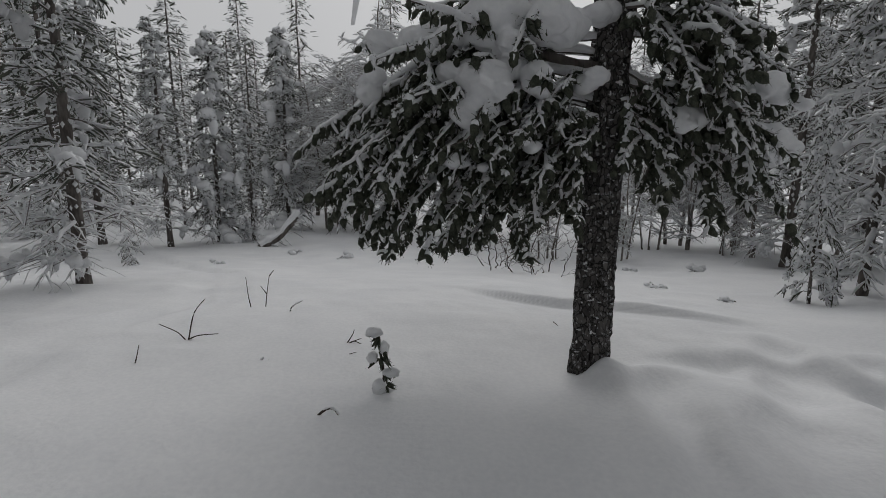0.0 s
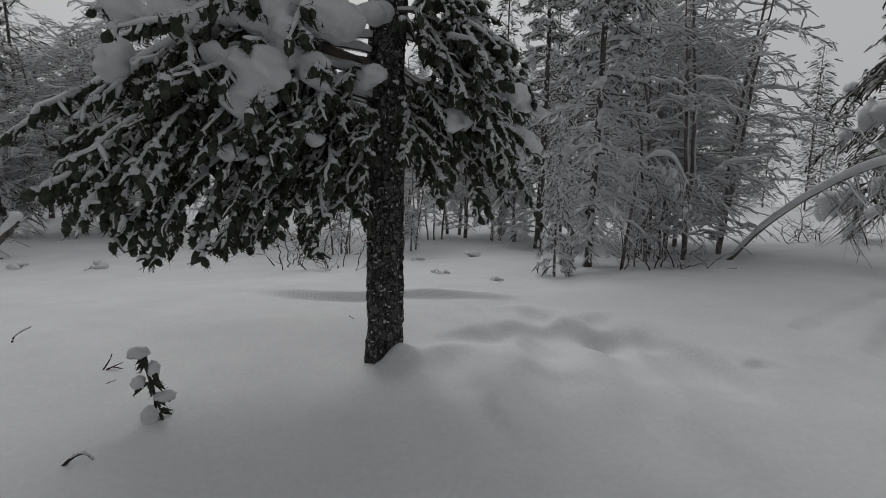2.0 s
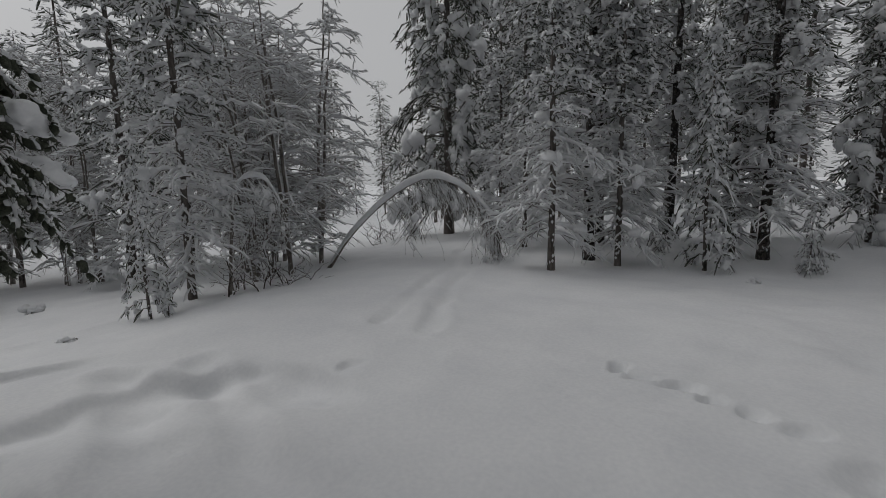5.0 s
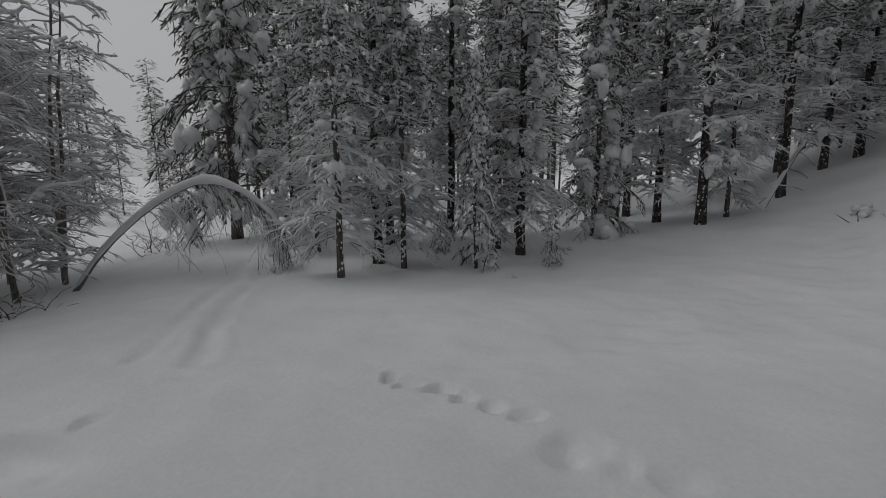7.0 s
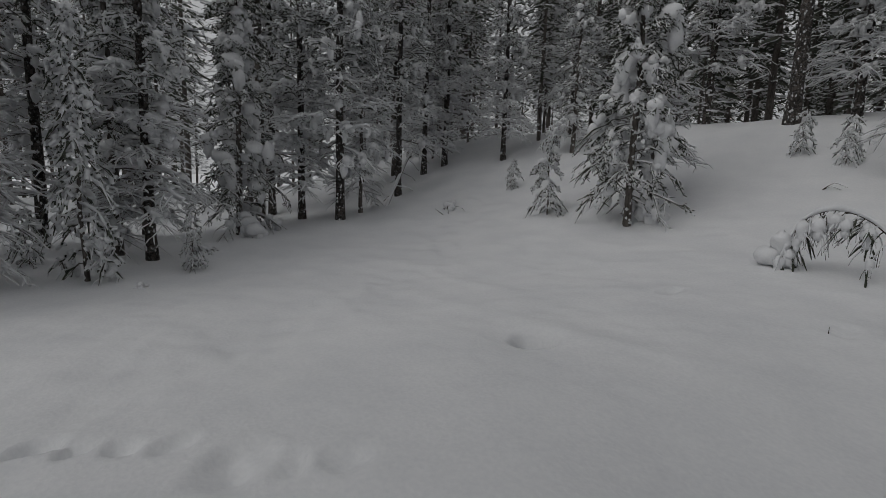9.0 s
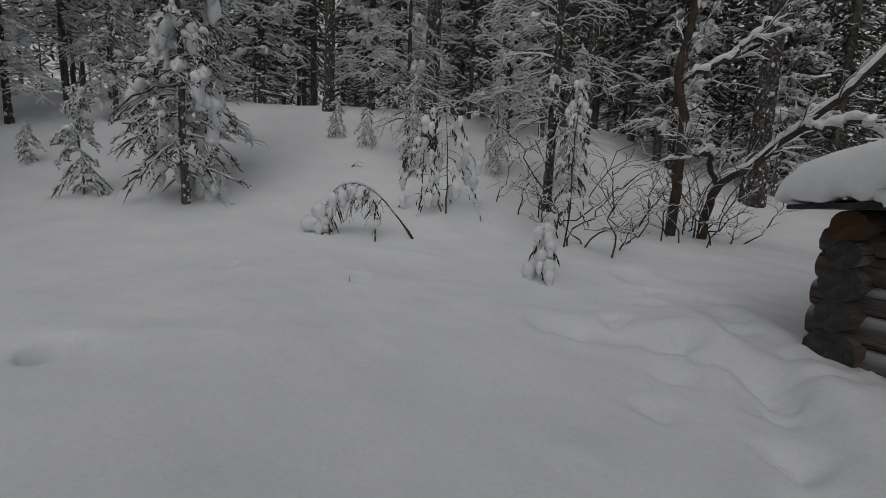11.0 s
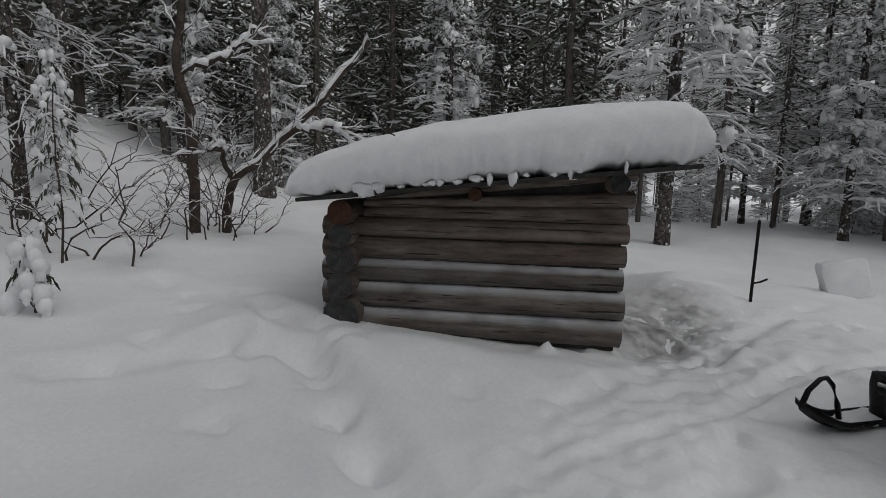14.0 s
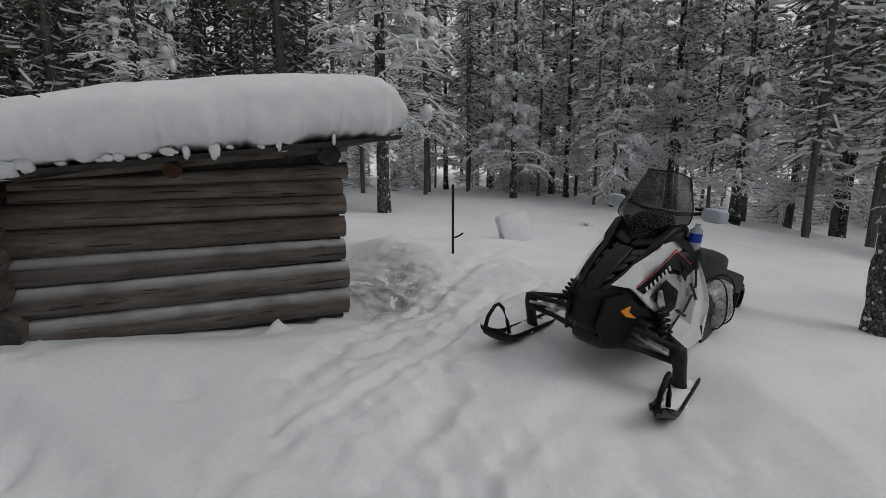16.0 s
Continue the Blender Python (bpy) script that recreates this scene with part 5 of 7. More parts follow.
# ---- the log shelter ----
def weathered(name, dark, mid, light, frost=0.0):
    """Grey weathered wood with grain along x, cracks, and hoar on what faces up."""
    m, n, l, b = material(name, 0.85)
    co = n.new("ShaderNodeTexCoord")
    info = n.new("ShaderNodeObjectInfo")
    shift = n.new("ShaderNodeVectorMath")
    shift.operation = "ADD"
    l.new(co.outputs["Object"], shift.inputs[0])
    l.new(info.outputs["Random"], shift.inputs[1])
    mp = n.new("ShaderNodeMapping")
    mp.inputs["Scale"].default_value = (5.0, 34, 34)
    l.new(shift.outputs[0], mp.inputs[0])
    a = n.new("ShaderNodeTexNoise")
    a.inputs["Scale"].default_value, a.inputs["Detail"].default_value = 2.2, 8
    l.new(mp.outputs[0], a.inputs[0])
    s = n.new("ShaderNodeTexNoise")
    s.inputs["Scale"].default_value, s.inputs["Detail"].default_value = 3.0, 5
    l.new(shift.outputs[0], s.inputs[0])
    r = n.new("ShaderNodeValToRGB")
    r.color_ramp.elements[0].position, r.color_ramp.elements[1].position = 0.28, 0.74
    r.color_ramp.elements[0].color, r.color_ramp.elements[1].color = (*dark, 1), (*light, 1)
    r.color_ramp.elements.new(0.5).color = (*mid, 1)
    mc = n.new("ShaderNodeMapping")
    mc.inputs["Scale"].default_value = (1.6, 10, 10)
    l.new(shift.outputs[0], mc.inputs[0])
    body = n.new("ShaderNodeTexNoise")
    body.inputs["Scale"].default_value, body.inputs["Detail"].default_value, body.inputs["Roughness"].default_value = 1.6, 9, 0.68
    l.new(mc.outputs[0], body.inputs[0])
    l.new(body.outputs[0], r.inputs[0])
    st = n.new("ShaderNodeMix")
    st.data_type, st.blend_type = "RGBA", "MULTIPLY"
    st.inputs[0].default_value = 0.75
    sr = n.new("ShaderNodeValToRGB")
    sr.color_ramp.elements[0].position, sr.color_ramp.elements[1].position = 0.35, 0.65
    sr.color_ramp.elements[0].color, sr.color_ramp.elements[1].color = (0.64, 0.58, 0.54, 1), (1, 1, 1, 1)
    l.new(s.outputs[0], sr.inputs[0])
    l.new(r.outputs[0], st.inputs[6])
    l.new(sr.outputs[0], st.inputs[7])
    tone = n.new("ShaderNodeMapRange")
    tone.inputs[3].default_value, tone.inputs[4].default_value = 0.75, 1.2
    l.new(info.outputs["Random"], tone.inputs[0])
    vr = n.new("ShaderNodeVectorMath")
    vr.operation = "SCALE"
    l.new(st.outputs[2], vr.inputs[0])
    l.new(tone.outputs[0], vr.inputs["Scale"])
    mk = n.new("ShaderNodeMapping")
    mk.inputs["Scale"].default_value = (1.3, 26, 26)
    l.new(shift.outputs[0], mk.inputs[0])
    ck = n.new("ShaderNodeTexNoise")
    ck.inputs["Scale"].default_value, ck.inputs["Detail"].default_value = 1.5, 4
    l.new(mk.outputs[0], ck.inputs[0])
    cr = n.new("ShaderNodeMapRange")
    cr.inputs[1].default_value, cr.inputs[2].default_value = 0.33, 0.40
    l.new(ck.outputs[0], cr.inputs[0])
    cm = n.new("ShaderNodeMix")
    cm.data_type = "RGBA"
    l.new(cr.outputs[0], cm.inputs[0])
    cm.inputs[6].default_value = (0.02, 0.018, 0.017, 1)
    l.new(vr.outputs[0], cm.inputs[7])
    last = cm.outputs[2]
    if frost:
        g = n.new("ShaderNodeNewGeometry")
        sp = n.new("ShaderNodeSeparateXYZ")
        l.new(g.outputs["Normal"], sp.inputs[0])
        mr = n.new("ShaderNodeMapRange")
        mr.inputs[1].default_value, mr.inputs[2].default_value = 0.25, 0.95
        l.new(sp.outputs[2], mr.inputs[0])
        mu = n.new("ShaderNodeMath")
        mu.operation = "MULTIPLY"
        mu.use_clamp = True
        l.new(mr.outputs[0], mu.inputs[0])
        nz = n.new("ShaderNodeMapRange")
        nz.inputs[1].default_value, nz.inputs[2].default_value, nz.inputs[4].default_value = 0.12, 0.55, frost
        l.new(s.outputs[0], nz.inputs[0])
        l.new(nz.outputs[0], mu.inputs[1])
        fm = n.new("ShaderNodeMix")
        fm.data_type = "RGBA"
        l.new(mu.outputs[0], fm.inputs[0])
        l.new(last, fm.inputs[6])
        fm.inputs[7].default_value = (0.55, 0.56, 0.58, 1)
        last = fm.outputs[2]
    l.new(last, b.inputs["Base Color"])
    bp = n.new("ShaderNodeBump")
    bp.inputs["Strength"].default_value, bp.inputs["Distance"].default_value = 0.7, 0.012
    l.new(ck.outputs[0], bp.inputs["Height"])
    l.new(bp.outputs[0], b.inputs["Normal"])
    return m


LOG = weathered("weathered_log", (0.06, 0.047, 0.04), (0.165, 0.138, 0.12), (0.28, 0.25, 0.23))
LOG_LOW = weathered("hoary_log", (0.06, 0.051, 0.046), (0.125, 0.112, 0.103), (0.22, 0.205, 0.195), 1.0)
LOG_END = varied("log_end_grain", (0.022, 0.022, 0.023), (0.075, 0.076, 0.078), 16, 0.9, bump=0.6)
LOG_RED = varied("fresh_log_end", (0.05, 0.024, 0.014), (0.12, 0.055, 0.032), 14, 0.85, bump=0.4)
ROOF_FELT = varied("roof_edge_board", (0.016, 0.017, 0.016), (0.05, 0.05, 0.046), 6, 0.8, bump=0.3)


def log_mesh(name, length, r0, r1, mat, end_mat, seed, n=18, k=40, flat=1.0):
    """A hewn log along x with uneven girth, knots and cut end faces."""
    np.random.seed(seed)
    x = np.linspace(0, length, k)
    a = np.arange(n) * 2 * np.pi / n
    R = np.linspace(r0, r1, k)[:, None] * (1 + 0.06 * np.cumsum(np.random.randn(k, 1), 0) / k ** 0.5 + 0.03 * np.random.randn(1, n) + 0.014 * np.random.randn(k, n))
    for _ in range(4):
        kx, ka = np.random.rand() * length, np.random.rand() * 6.3
        R = R * (1 + 0.10 * np.exp(-((x[:, None] - kx) / 0.03) ** 2 - ((np.mod(a - ka + 3.14, 6.28) - 3.14) / 0.35) ** 2))
    V = np.stack([np.repeat(x[:, None], n, 1), R * np.cos(a) * flat, R * np.sin(a)], -1)
    b = Build()
    i = (np.arange(k - 1) * n)[:, None]
    j = np.arange(n)[None]
    b.add(V, np.stack([i + j, i + (j + 1) % n, i + n + (j + 1) % n, i + n + j], -1)[..., ::-1])
    for x0, row, sg in ((0, 0, -1), (length, k - 1, 1)):
        rim = V[row]
        inner = (rim - [x0, 0, 0]) * 0.5 + [x0 + sg * 0.004, 0, 0]
        core = (rim - [x0, 0, 0]) * 0.02 + [x0 + sg * 0.006, 0, 0]
        q = [(j, (j + 1) % n, n + (j + 1) % n, n + j) for j in range(n)] + [(n + j, n + (j + 1) % n, 2 * n + (j + 1) % n, 2 * n + j) for j in range(n)]
        q = np.array(q) if sg > 0 else np.array(q)[:, ::-1]
        b.add(np.concatenate([rim, inner, core]), q, 1)
    return b.mesh(name, [mat, end_mat])


def log_shelter():
    origin = (-2.80, -3.42, 0.0)
    turn = math.degrees(math.atan2(0.8903, -0.4553))
    ob = thing("log_shelter", origin, "low weathered log shelter half buried in snow with a sloping roof", "hut", turn=turn)
    # front wall: height of each log's middle and its radius, left and right
    rows = [(0.185, 0.185, 0.115, 0.113, LOG_LOW), (0.405, 0.41, 0.110, 0.110, LOG_LOW), (0.615, 0.625, 0.105, 0.106, LOG_LOW), (0.81, 0.82, 0.095, 0.094, LOG),
            (0.99, 1.0, 0.088, 0.088, LOG), (1.118, 1.15, 0.046, 0.066, LOG), (1.19, 1.275, 0.034, 0.062, LOG)]

    def put_log(name, me, p, ry, rz, parent, label=""):
        o = part(name, me, None, parent, label)
        o.matrix_basis = pose(*p, 0, ry, rz)
        return o
    for w, y0 in enumerate((0.10, 1.95)):
        for k, (zl, zr, r0, r1, mt) in enumerate(rows):
            x0 = -0.37 if k < 5 else -0.02
            ln = 2.51 + (0.012 * math.sin(k * 2.1)) if k < 5 else 2.15 + 0.05 * (k == 6)
            tilt = -math.degrees(math.atan2(zr - zl, 2.1))
            put_log("log", log_mesh("wall_log", ln, r0, r1, mt, LOG_END, 300 + k + 20 * w), (x0, y0, zl), tilt, 0, ob)
    # side wall, whose ends stick out at the corner
    for k, (z, r, e) in enumerate(((0.25, 0.155, LOG_END), (0.51, 0.112, LOG_END), (0.725, 0.122, LOG_END), (0.925, 0.098, LOG_END), (1.115, 0.105, LOG_RED))):
        put_log("log", log_mesh("side_log", 2.35, r, r * 0.95, LOG, e, 350 + k), (-0.16 + 0.012 * math.sin(k * 3), -0.13 - 0.02 * (k % 2), z), 0, 90, ob, "reddish freshly cut log end" if e is LOG_RED else "")
    # roof beams that show under the eave
    for x, z, r, e in ((0.93, 1.29, 0.052, LOG_RED), (2.02, 1.40, 0.075, LOG_END)):
        put_log("beam", log_mesh("beam", 2.3, r, r, LOG, e, 370 + int(x * 10)), (x, -0.10, z), 0, 90, ob, "round roof beam end")
    put_log("beam", log_mesh("rafter", 2.2, 0.045, 0.055, LOG, LOG_END, 391), (0.0, 0.12, 1.245), -math.degrees(math.atan2(0.235, 2.1)), 0, ob)
    # dark filler added to stop daylight showing in the gap under the roof
    bm = bmesh.new()
    prof = [(0.0, 1.10), (2.10, 1.16), (2.10, 1.475), (0.0, 1.25)]
    fr = [bm.verts.new((x, 0.10, z)) for x, z in prof]
    bk = [bm.verts.new((x, 0.14, z)) for x, z in prof]
    bm.faces.new(fr)
    bm.faces.new(bk[::-1])
    for i in range(4):
        bm.faces.new((fr[i], bk[i], bk[(i + 1) % 4], fr[(i + 1) % 4]))
    bmesh.ops.recalc_face_normals(bm, faces=bm.faces[:])
    part("gable_filler", bm, ROOF_FELT, ob)
    # added backing boards that keep the gaps between the logs dark
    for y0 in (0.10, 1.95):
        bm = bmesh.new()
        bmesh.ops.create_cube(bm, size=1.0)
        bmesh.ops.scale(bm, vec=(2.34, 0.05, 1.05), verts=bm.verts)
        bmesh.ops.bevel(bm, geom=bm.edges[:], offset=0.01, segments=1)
        o = part("dark_backing", bm, ROOF_FELT, ob)
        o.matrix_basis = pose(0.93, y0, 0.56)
    slope = math.atan2(0.36, 3.34)
    # roof boards
    for k in range(10):
        bm = bmesh.new()
        bmesh.ops.create_cube(bm, size=1.0)
        bmesh.ops.scale(bm, vec=(2.98 + 0.03 * math.sin(k * 5), 0.252, 0.032), verts=bm.verts)
        bmesh.ops.bevel(bm, geom=bm.edges[:], offset=0.005, segments=1)
        o = part("roof_board", bm, ROOF_FELT, ob)
        o.matrix_basis = pose(1.03, -0.2 + 0.256 * k, 1.375, 0, -math.degrees(slope), 0)
    # roof snow: a thick cushion with a rounded lip
    k, n = 210, 84
    s = np.linspace(-0.48, 2.54, k)
    top = np.interp(s, [-0.48, -0.46, -0.38, -0.22, 0.1, 0.67, 1.25, 1.8, 2.2, 2.38, 2.48, 2.54], [1.33, 1.45, 1.55, 1.64, 1.74, 1.87, 1.95, 2.01, 2.03, 2.01, 1.95, 1.80])
    bot = 1.19 + (s + 0.68) * math.tan(slope) + 0.014
    bot = bot + np.where(s > 2.48, (s - 2.48) * 1.2, 0)
    th = np.linspace(0, 2 * np.pi, n, endpoint=False)
    half, mid_y = 1.38, 0.98
    cy = np.sign(np.cos(th)) * np.abs(np.cos(th)) ** 0.35
    cz = np.sign(np.sin(th)) * np.abs(np.sin(th)) ** 0.62
    S, TH = np.meshgrid(s, th, indexing="ij")
    Y = mid_y + half * cy[None] * (1 - 0.02 * (S > 2.4))
    T = (top - bot)[:, None]
    Z = bot[:, None] + T * np.clip(0.5 + 0.5 * cz, 0, 1)[None]
    wob = smooth_noise(S, Z + 0.6 * Y, 0.36, 31) * 0.04 + smooth_noise(S, 1.4 * Z + 0.6 * Y, 0.10, 32) * 0.012 + smooth_noise(S, Z + 0.6 * Y, 0.045, 35) * 0.012 * np.clip(1.1 - 2.2 * (Z - bot[:, None]) / T, 0, 1)
    front = np.clip(-cy, 0, 1)[None]
    Y = Y - front * (wob + 0.10 * np.sin(np.pi * np.clip(0.5 + 0.5 * cz, 0, 1))[None] * (0.6 + 0.4 * np.sin(2.1 * S)))
    Z = Z + wob * 0.5 * (cz > 0)[None]
    Z = Z - front * (cz < 0)[None] * (np.clip(smooth_noise(S, S * 0, 0.11, 33) + 0.2, 0, 1) * 0.09 + np.clip(smooth_noise(S, S * 0 + 3, 0.045, 34), 0, 1) * 0.05)
    b = Build()
    i = (np.arange(k - 1) * n)[:, None]
    j = np.arange(n)[None]
    b.add(np.stack([S, Y, Z], -1), np.stack([i + j, i + n + j, i + n + (j + 1) % n, i + (j + 1) % n], -1)[..., ::-1])
    for row, flip in ((0, 1), (k - 1, 0)):
        rim = np.stack([S[row], Y[row], Z[row]], -1)
        c = rim.mean(0)
        q = np.array([(jj, (jj + 1) % n, n + (jj + 1) % n, n + jj) for jj in range(n)])
        b.add(np.concatenate([rim, c + (rim - c) * 0.02]), q if flip else q[:, ::-1])
    # crumbs that cling to the eave
    rs = np.random.RandomState(6)
    m = 14
    x = rs.rand(m) * 2.3 - 0.38
    zc = 1.19 + (x + 0.68) * math.tan(slope) + 0.012
    b.blobs(np.stack([x, -0.33 + 0.02 * rs.randn(m), zc + 0.035 - 0.02 * rs.rand(m)], 1), (0.006 + 0.022 * rs.rand(m, 1) ** 2) * np.array([1.6, 1.0, 0.9]), 9, 7, 0.7)
    x = np.array([0.10, 0.22, 1.05, 1.22, 1.62, 0.68, 2.0])
    zc = 1.19 + (x + 0.68) * math.tan(slope)
    b.blobs(np.stack([x, np.full(7, -0.34), zc + [0.045, 0.045, 0.035, 0.03, 0.035, 0.045, 0.035]], 1), np.array([[0.10, 0.06, 0.06], [0.05, 0.05, 0.045], [0.022, 0.022, 0.045], [0.035, 0.03, 0.055], [0.018, 0.02, 0.045], [0.03, 0.03, 0.03], [0.014, 0.016, 0.04]]), 12, 9, 0.6)
    part("roof_snow", b, TREE_SNOW, ob, "thick rounded cushion of snow")
    # a twig left in the roof snow
    t = Build()
    t.tubes(np.array([[0.22, -0.38, 1.86], [0.24, -0.42, 1.79], [0.30, -0.45, 1.73], [0.37, -0.46, 1.70]]), np.array([0.004, 0.005, 0.004, 0.006]), 5)
    part("twig", t, TWIG, ob)
    return ob


log_shelter()


def snow_block():
    """A cut block of packed snow on its edge."""
    bm = bmesh.new()
    bmesh.ops.create_cube(bm, size=1.0)
    bmesh.ops.scale(bm, vec=(0.46, 0.24, 0.46), verts=bm.verts)
    bmesh.ops.bevel(bm, geom=bm.edges[:], offset=0.115, segments=4, profile=0.6)
    bmesh.ops.subdivide_edges(bm, edges=bm.edges[:], cuts=1, use_grid_fill=True)
    for v in bm.verts:
        v.co += Vector(noise.noise_vector(v.co * 6)) * 0.025
    for f in bm.faces:
        f.smooth = True
    me = bpy.data.meshes.new("snow_block")
    bm.to_mesh(me)
    bm.free()
    me.materials.append(TREE_SNOW)
    ob = new("snow_block", me)
    ob.matrix_basis = pose(-7.62, 0.2, float(ground_height(-7.62, 0.2)) + 0.2, 4, 14, -75)
    return tagged(ob, "rounded block of packed snow standing on the snow", "snow block")


snow_block()


def iron_post():
    x, y = -5.95, -0.72
    ob = thing("iron_post", on_ground(x, y, 0.0), "thin dark iron post with a short side hook", "post")
    b = Build()
    b.tubes(np.array([[0, 0, -0.2], [0.01, 0, 0.4], [0.03, 0, 0.88]]), np.full(3, 0.016), 8)
    b.tubes(np.array([[0.03, 0, 0.86], [0.03, 0, 0.885]]), np.array([0.016, 0.002]), 8)
    part("rod", b, IRON, ob)
    h = Build()
    h.tubes(np.array([[0.005, 0, 0.20], [-0.02, 0.07, 0.22], [-0.03, 0.13, 0.26]]), np.full(3, 0.011), 7)
    part("hook", h, IRON, ob)
    return ob


IRON = varied("rusty_iron", (0.012, 0.011, 0.010), (0.04, 0.034, 0.03), 12, 0.7, 0.6)
iron_post()


# trampled, ash-grey snow of the fire place
ASH = varied("ashy_snow", (0.20, 0.20, 0.20), (0.74, 0.745, 0.75), 2.6, 0.9, bump=0.25, fine=3, third=(0.50, 0.50, 0.505))


def fade_to_snow(m, centre, size):
    """The stain thins out into clean snow away from its middle."""
    n, l = m.node_tree.nodes, m.node_tree.links
    b = n["Principled BSDF"]
    was = b.inputs["Base Color"].links[0].from_socket
    co = n.new("ShaderNodeTexCoord")
    mp = n.new("ShaderNodeMapping")
    mp.vector_type = "TEXTURE"
    mp.inputs["Location"].default_value, mp.inputs["Scale"].default_value = centre, size
    l.new(co.outputs["Object"], mp.inputs[0])
    gr = n.new("ShaderNodeTexGradient")
    gr.gradient_type = "SPHERICAL"
    l.new(mp.outputs[0], gr.inputs[0])
    nz = n.new("ShaderNodeTexNoise")
    nz.inputs["Scale"].default_value, nz.inputs["Detail"].default_value = 3.0, 5
    l.new(co.outputs["Object"], nz.inputs[0])
    sm = n.new("ShaderNodeMath")
    sm.operation = "MULTIPLY"
    l.new(gr.outputs[1], sm.inputs[0])
    l.new(nz.outputs[0], sm.inputs[1])
    mr = n.new("ShaderNodeMapRange")
    mr.inputs[1].default_value, mr.inputs[2].default_value = 0.05, 0.32
    l.new(sm.outputs[0], mr.inputs[0])
    mx = n.new("ShaderNodeMix")
    mx.data_type = "RGBA"
    l.new(mr.outputs[0], mx.inputs[0])
    mx.inputs[6].default_value = (0.82, 0.825, 0.84, 1)
    l.new(was, mx.inputs[7])
    l.new(mx.outputs[2], b.inputs["Base Color"])


fade_to_snow(ASH, (-4.9, -1.42, 0.1), (1.5, 0.85, 1.2))


def fire_place():
    """A sheet of ashy, kicked-up snow over the hollow, which runs out under the clean snow."""
    x, y = np.meshgrid(np.linspace(-6.2, -3.55, 150), np.linspace(-2.1, -0.7, 84), indexing="ij")
    mask = 1 - ((x + 4.85) / 1.25) ** 4 - ((y + 1.38) / 0.62) ** 4 + 0.8 * smooth_noise(x, y, 0.4, 91) + 0.4 * smooth_noise(x, y, 0.15, 92)
    z = ground_height(x, y) + np.clip(mask * 0.06, -0.08, 0.008) + 0.02 * smooth_noise(x, y, 0.16, 93) + 0.006 * smooth_noise(x, y, 0.05, 94)
    k, n = x.shape
    i = (np.arange(k - 1) * n)[:, None]
    j = np.arange(n - 1)[None]
    b = Build()
    b.add(np.stack([x, y, z], -1), np.stack([i + j, i + n + j, i + n + j + 1, i + j + 1], -1))
    return tagged(new("ash_patch", b.mesh("ash_patch", [ASH])), "ash-grey trampled snow round the fire place", "ash", kind="stuff")


fire_place()


# ---- the snowmobile ----
BLACK = varied("black_plastic", (0.005, 0.005, 0.0055), (0.012, 0.012, 0.013), 5, 0.36, spec=0.16)
MATT = varied("black_steel", (0.008, 0.008, 0.008), (0.03, 0.03, 0.03), 12, 0.55, 0.3, bump=0.2)
PANEL = varied("white_panel", (0.60, 0.61, 0.62), (0.74, 0.745, 0.75), 3, 0.38, spec=0.5)
ORANGE = varied("amber_marker", (0.75, 0.22, 0.02), (0.9, 0.33, 0.03), 6, 0.3)
RED = varied("red_trim", (0.35, 0.02, 0.02), (0.5, 0.03, 0.03), 6, 0.4)
STEEL = varied("bare_steel", (0.35, 0.35, 0.36), (0.55, 0.55, 0.56), 10, 0.3, 0.9)
BLUE = varied("blue_label", (0.01, 0.03, 0.25), (0.02, 0.05, 0.4), 8, 0.3)
CLEAR = varied("pale_bottle", (0.34, 0.37, 0.42), (0.48, 0.52, 0.57), 8, 0.2, spec=0.5)
VINYL = varied("seat_vinyl", (0.010, 0.010, 0.011), (0.03, 0.03, 0.032), 9, 0.6, bump=0.3)
BAG = varied("snowy_bag_cloth", (0.06, 0.055, 0.06), (0.66, 0.66, 0.67), 9, 0.9, bump=0.6, third=(0.34, 0.33, 0.335))
SMOKE, sm_n, sm_l, sm_b = material("smoked_screen", 0.08)
sm_b.inputs["Base Color"].default_value = (0.025, 0.025, 0.027, 1)
sm_b.inputs["Alpha"].default_value = 0.62
sm_b.inputs["Specular IOR Level"].default_value = 0.3


def loft(sections, n=28, power=0.7):
    """A closed shell through rounded sections: x, middle y, middle z, half width, half height."""
    a = np.arange(n) * 2 * np.pi / n
    cy = np.sign(np.cos(a)) * np.abs(np.cos(a)) ** power
    cz = np.sign(np.sin(a)) * np.abs(np.sin(a)) ** power
    V = np.array([[(x, y + w * c, z + h * s) for c, s in zip(cy, cz)] for x, y, z, w, h in sections])
    k = len(sections)
    b = Build()
    i = (np.arange(k - 1) * n)[:, None]
    j = np.arange(n)[None]
    b.add(V, np.stack([i + j, i + (j + 1) % n, i + n + (j + 1) % n, i + n + j], -1))
    for row, flip in ((0, 1), (k - 1, 0)):
        rim, c = V[row], V[row].mean(0)
        q = np.array([(t, (t + 1) % n, n + (t + 1) % n, n + t) for t in range(n)])
        b.add(np.concatenate([rim, c + (rim - c) * 0.03]), q[:, ::-1] if flip else q)
    return b


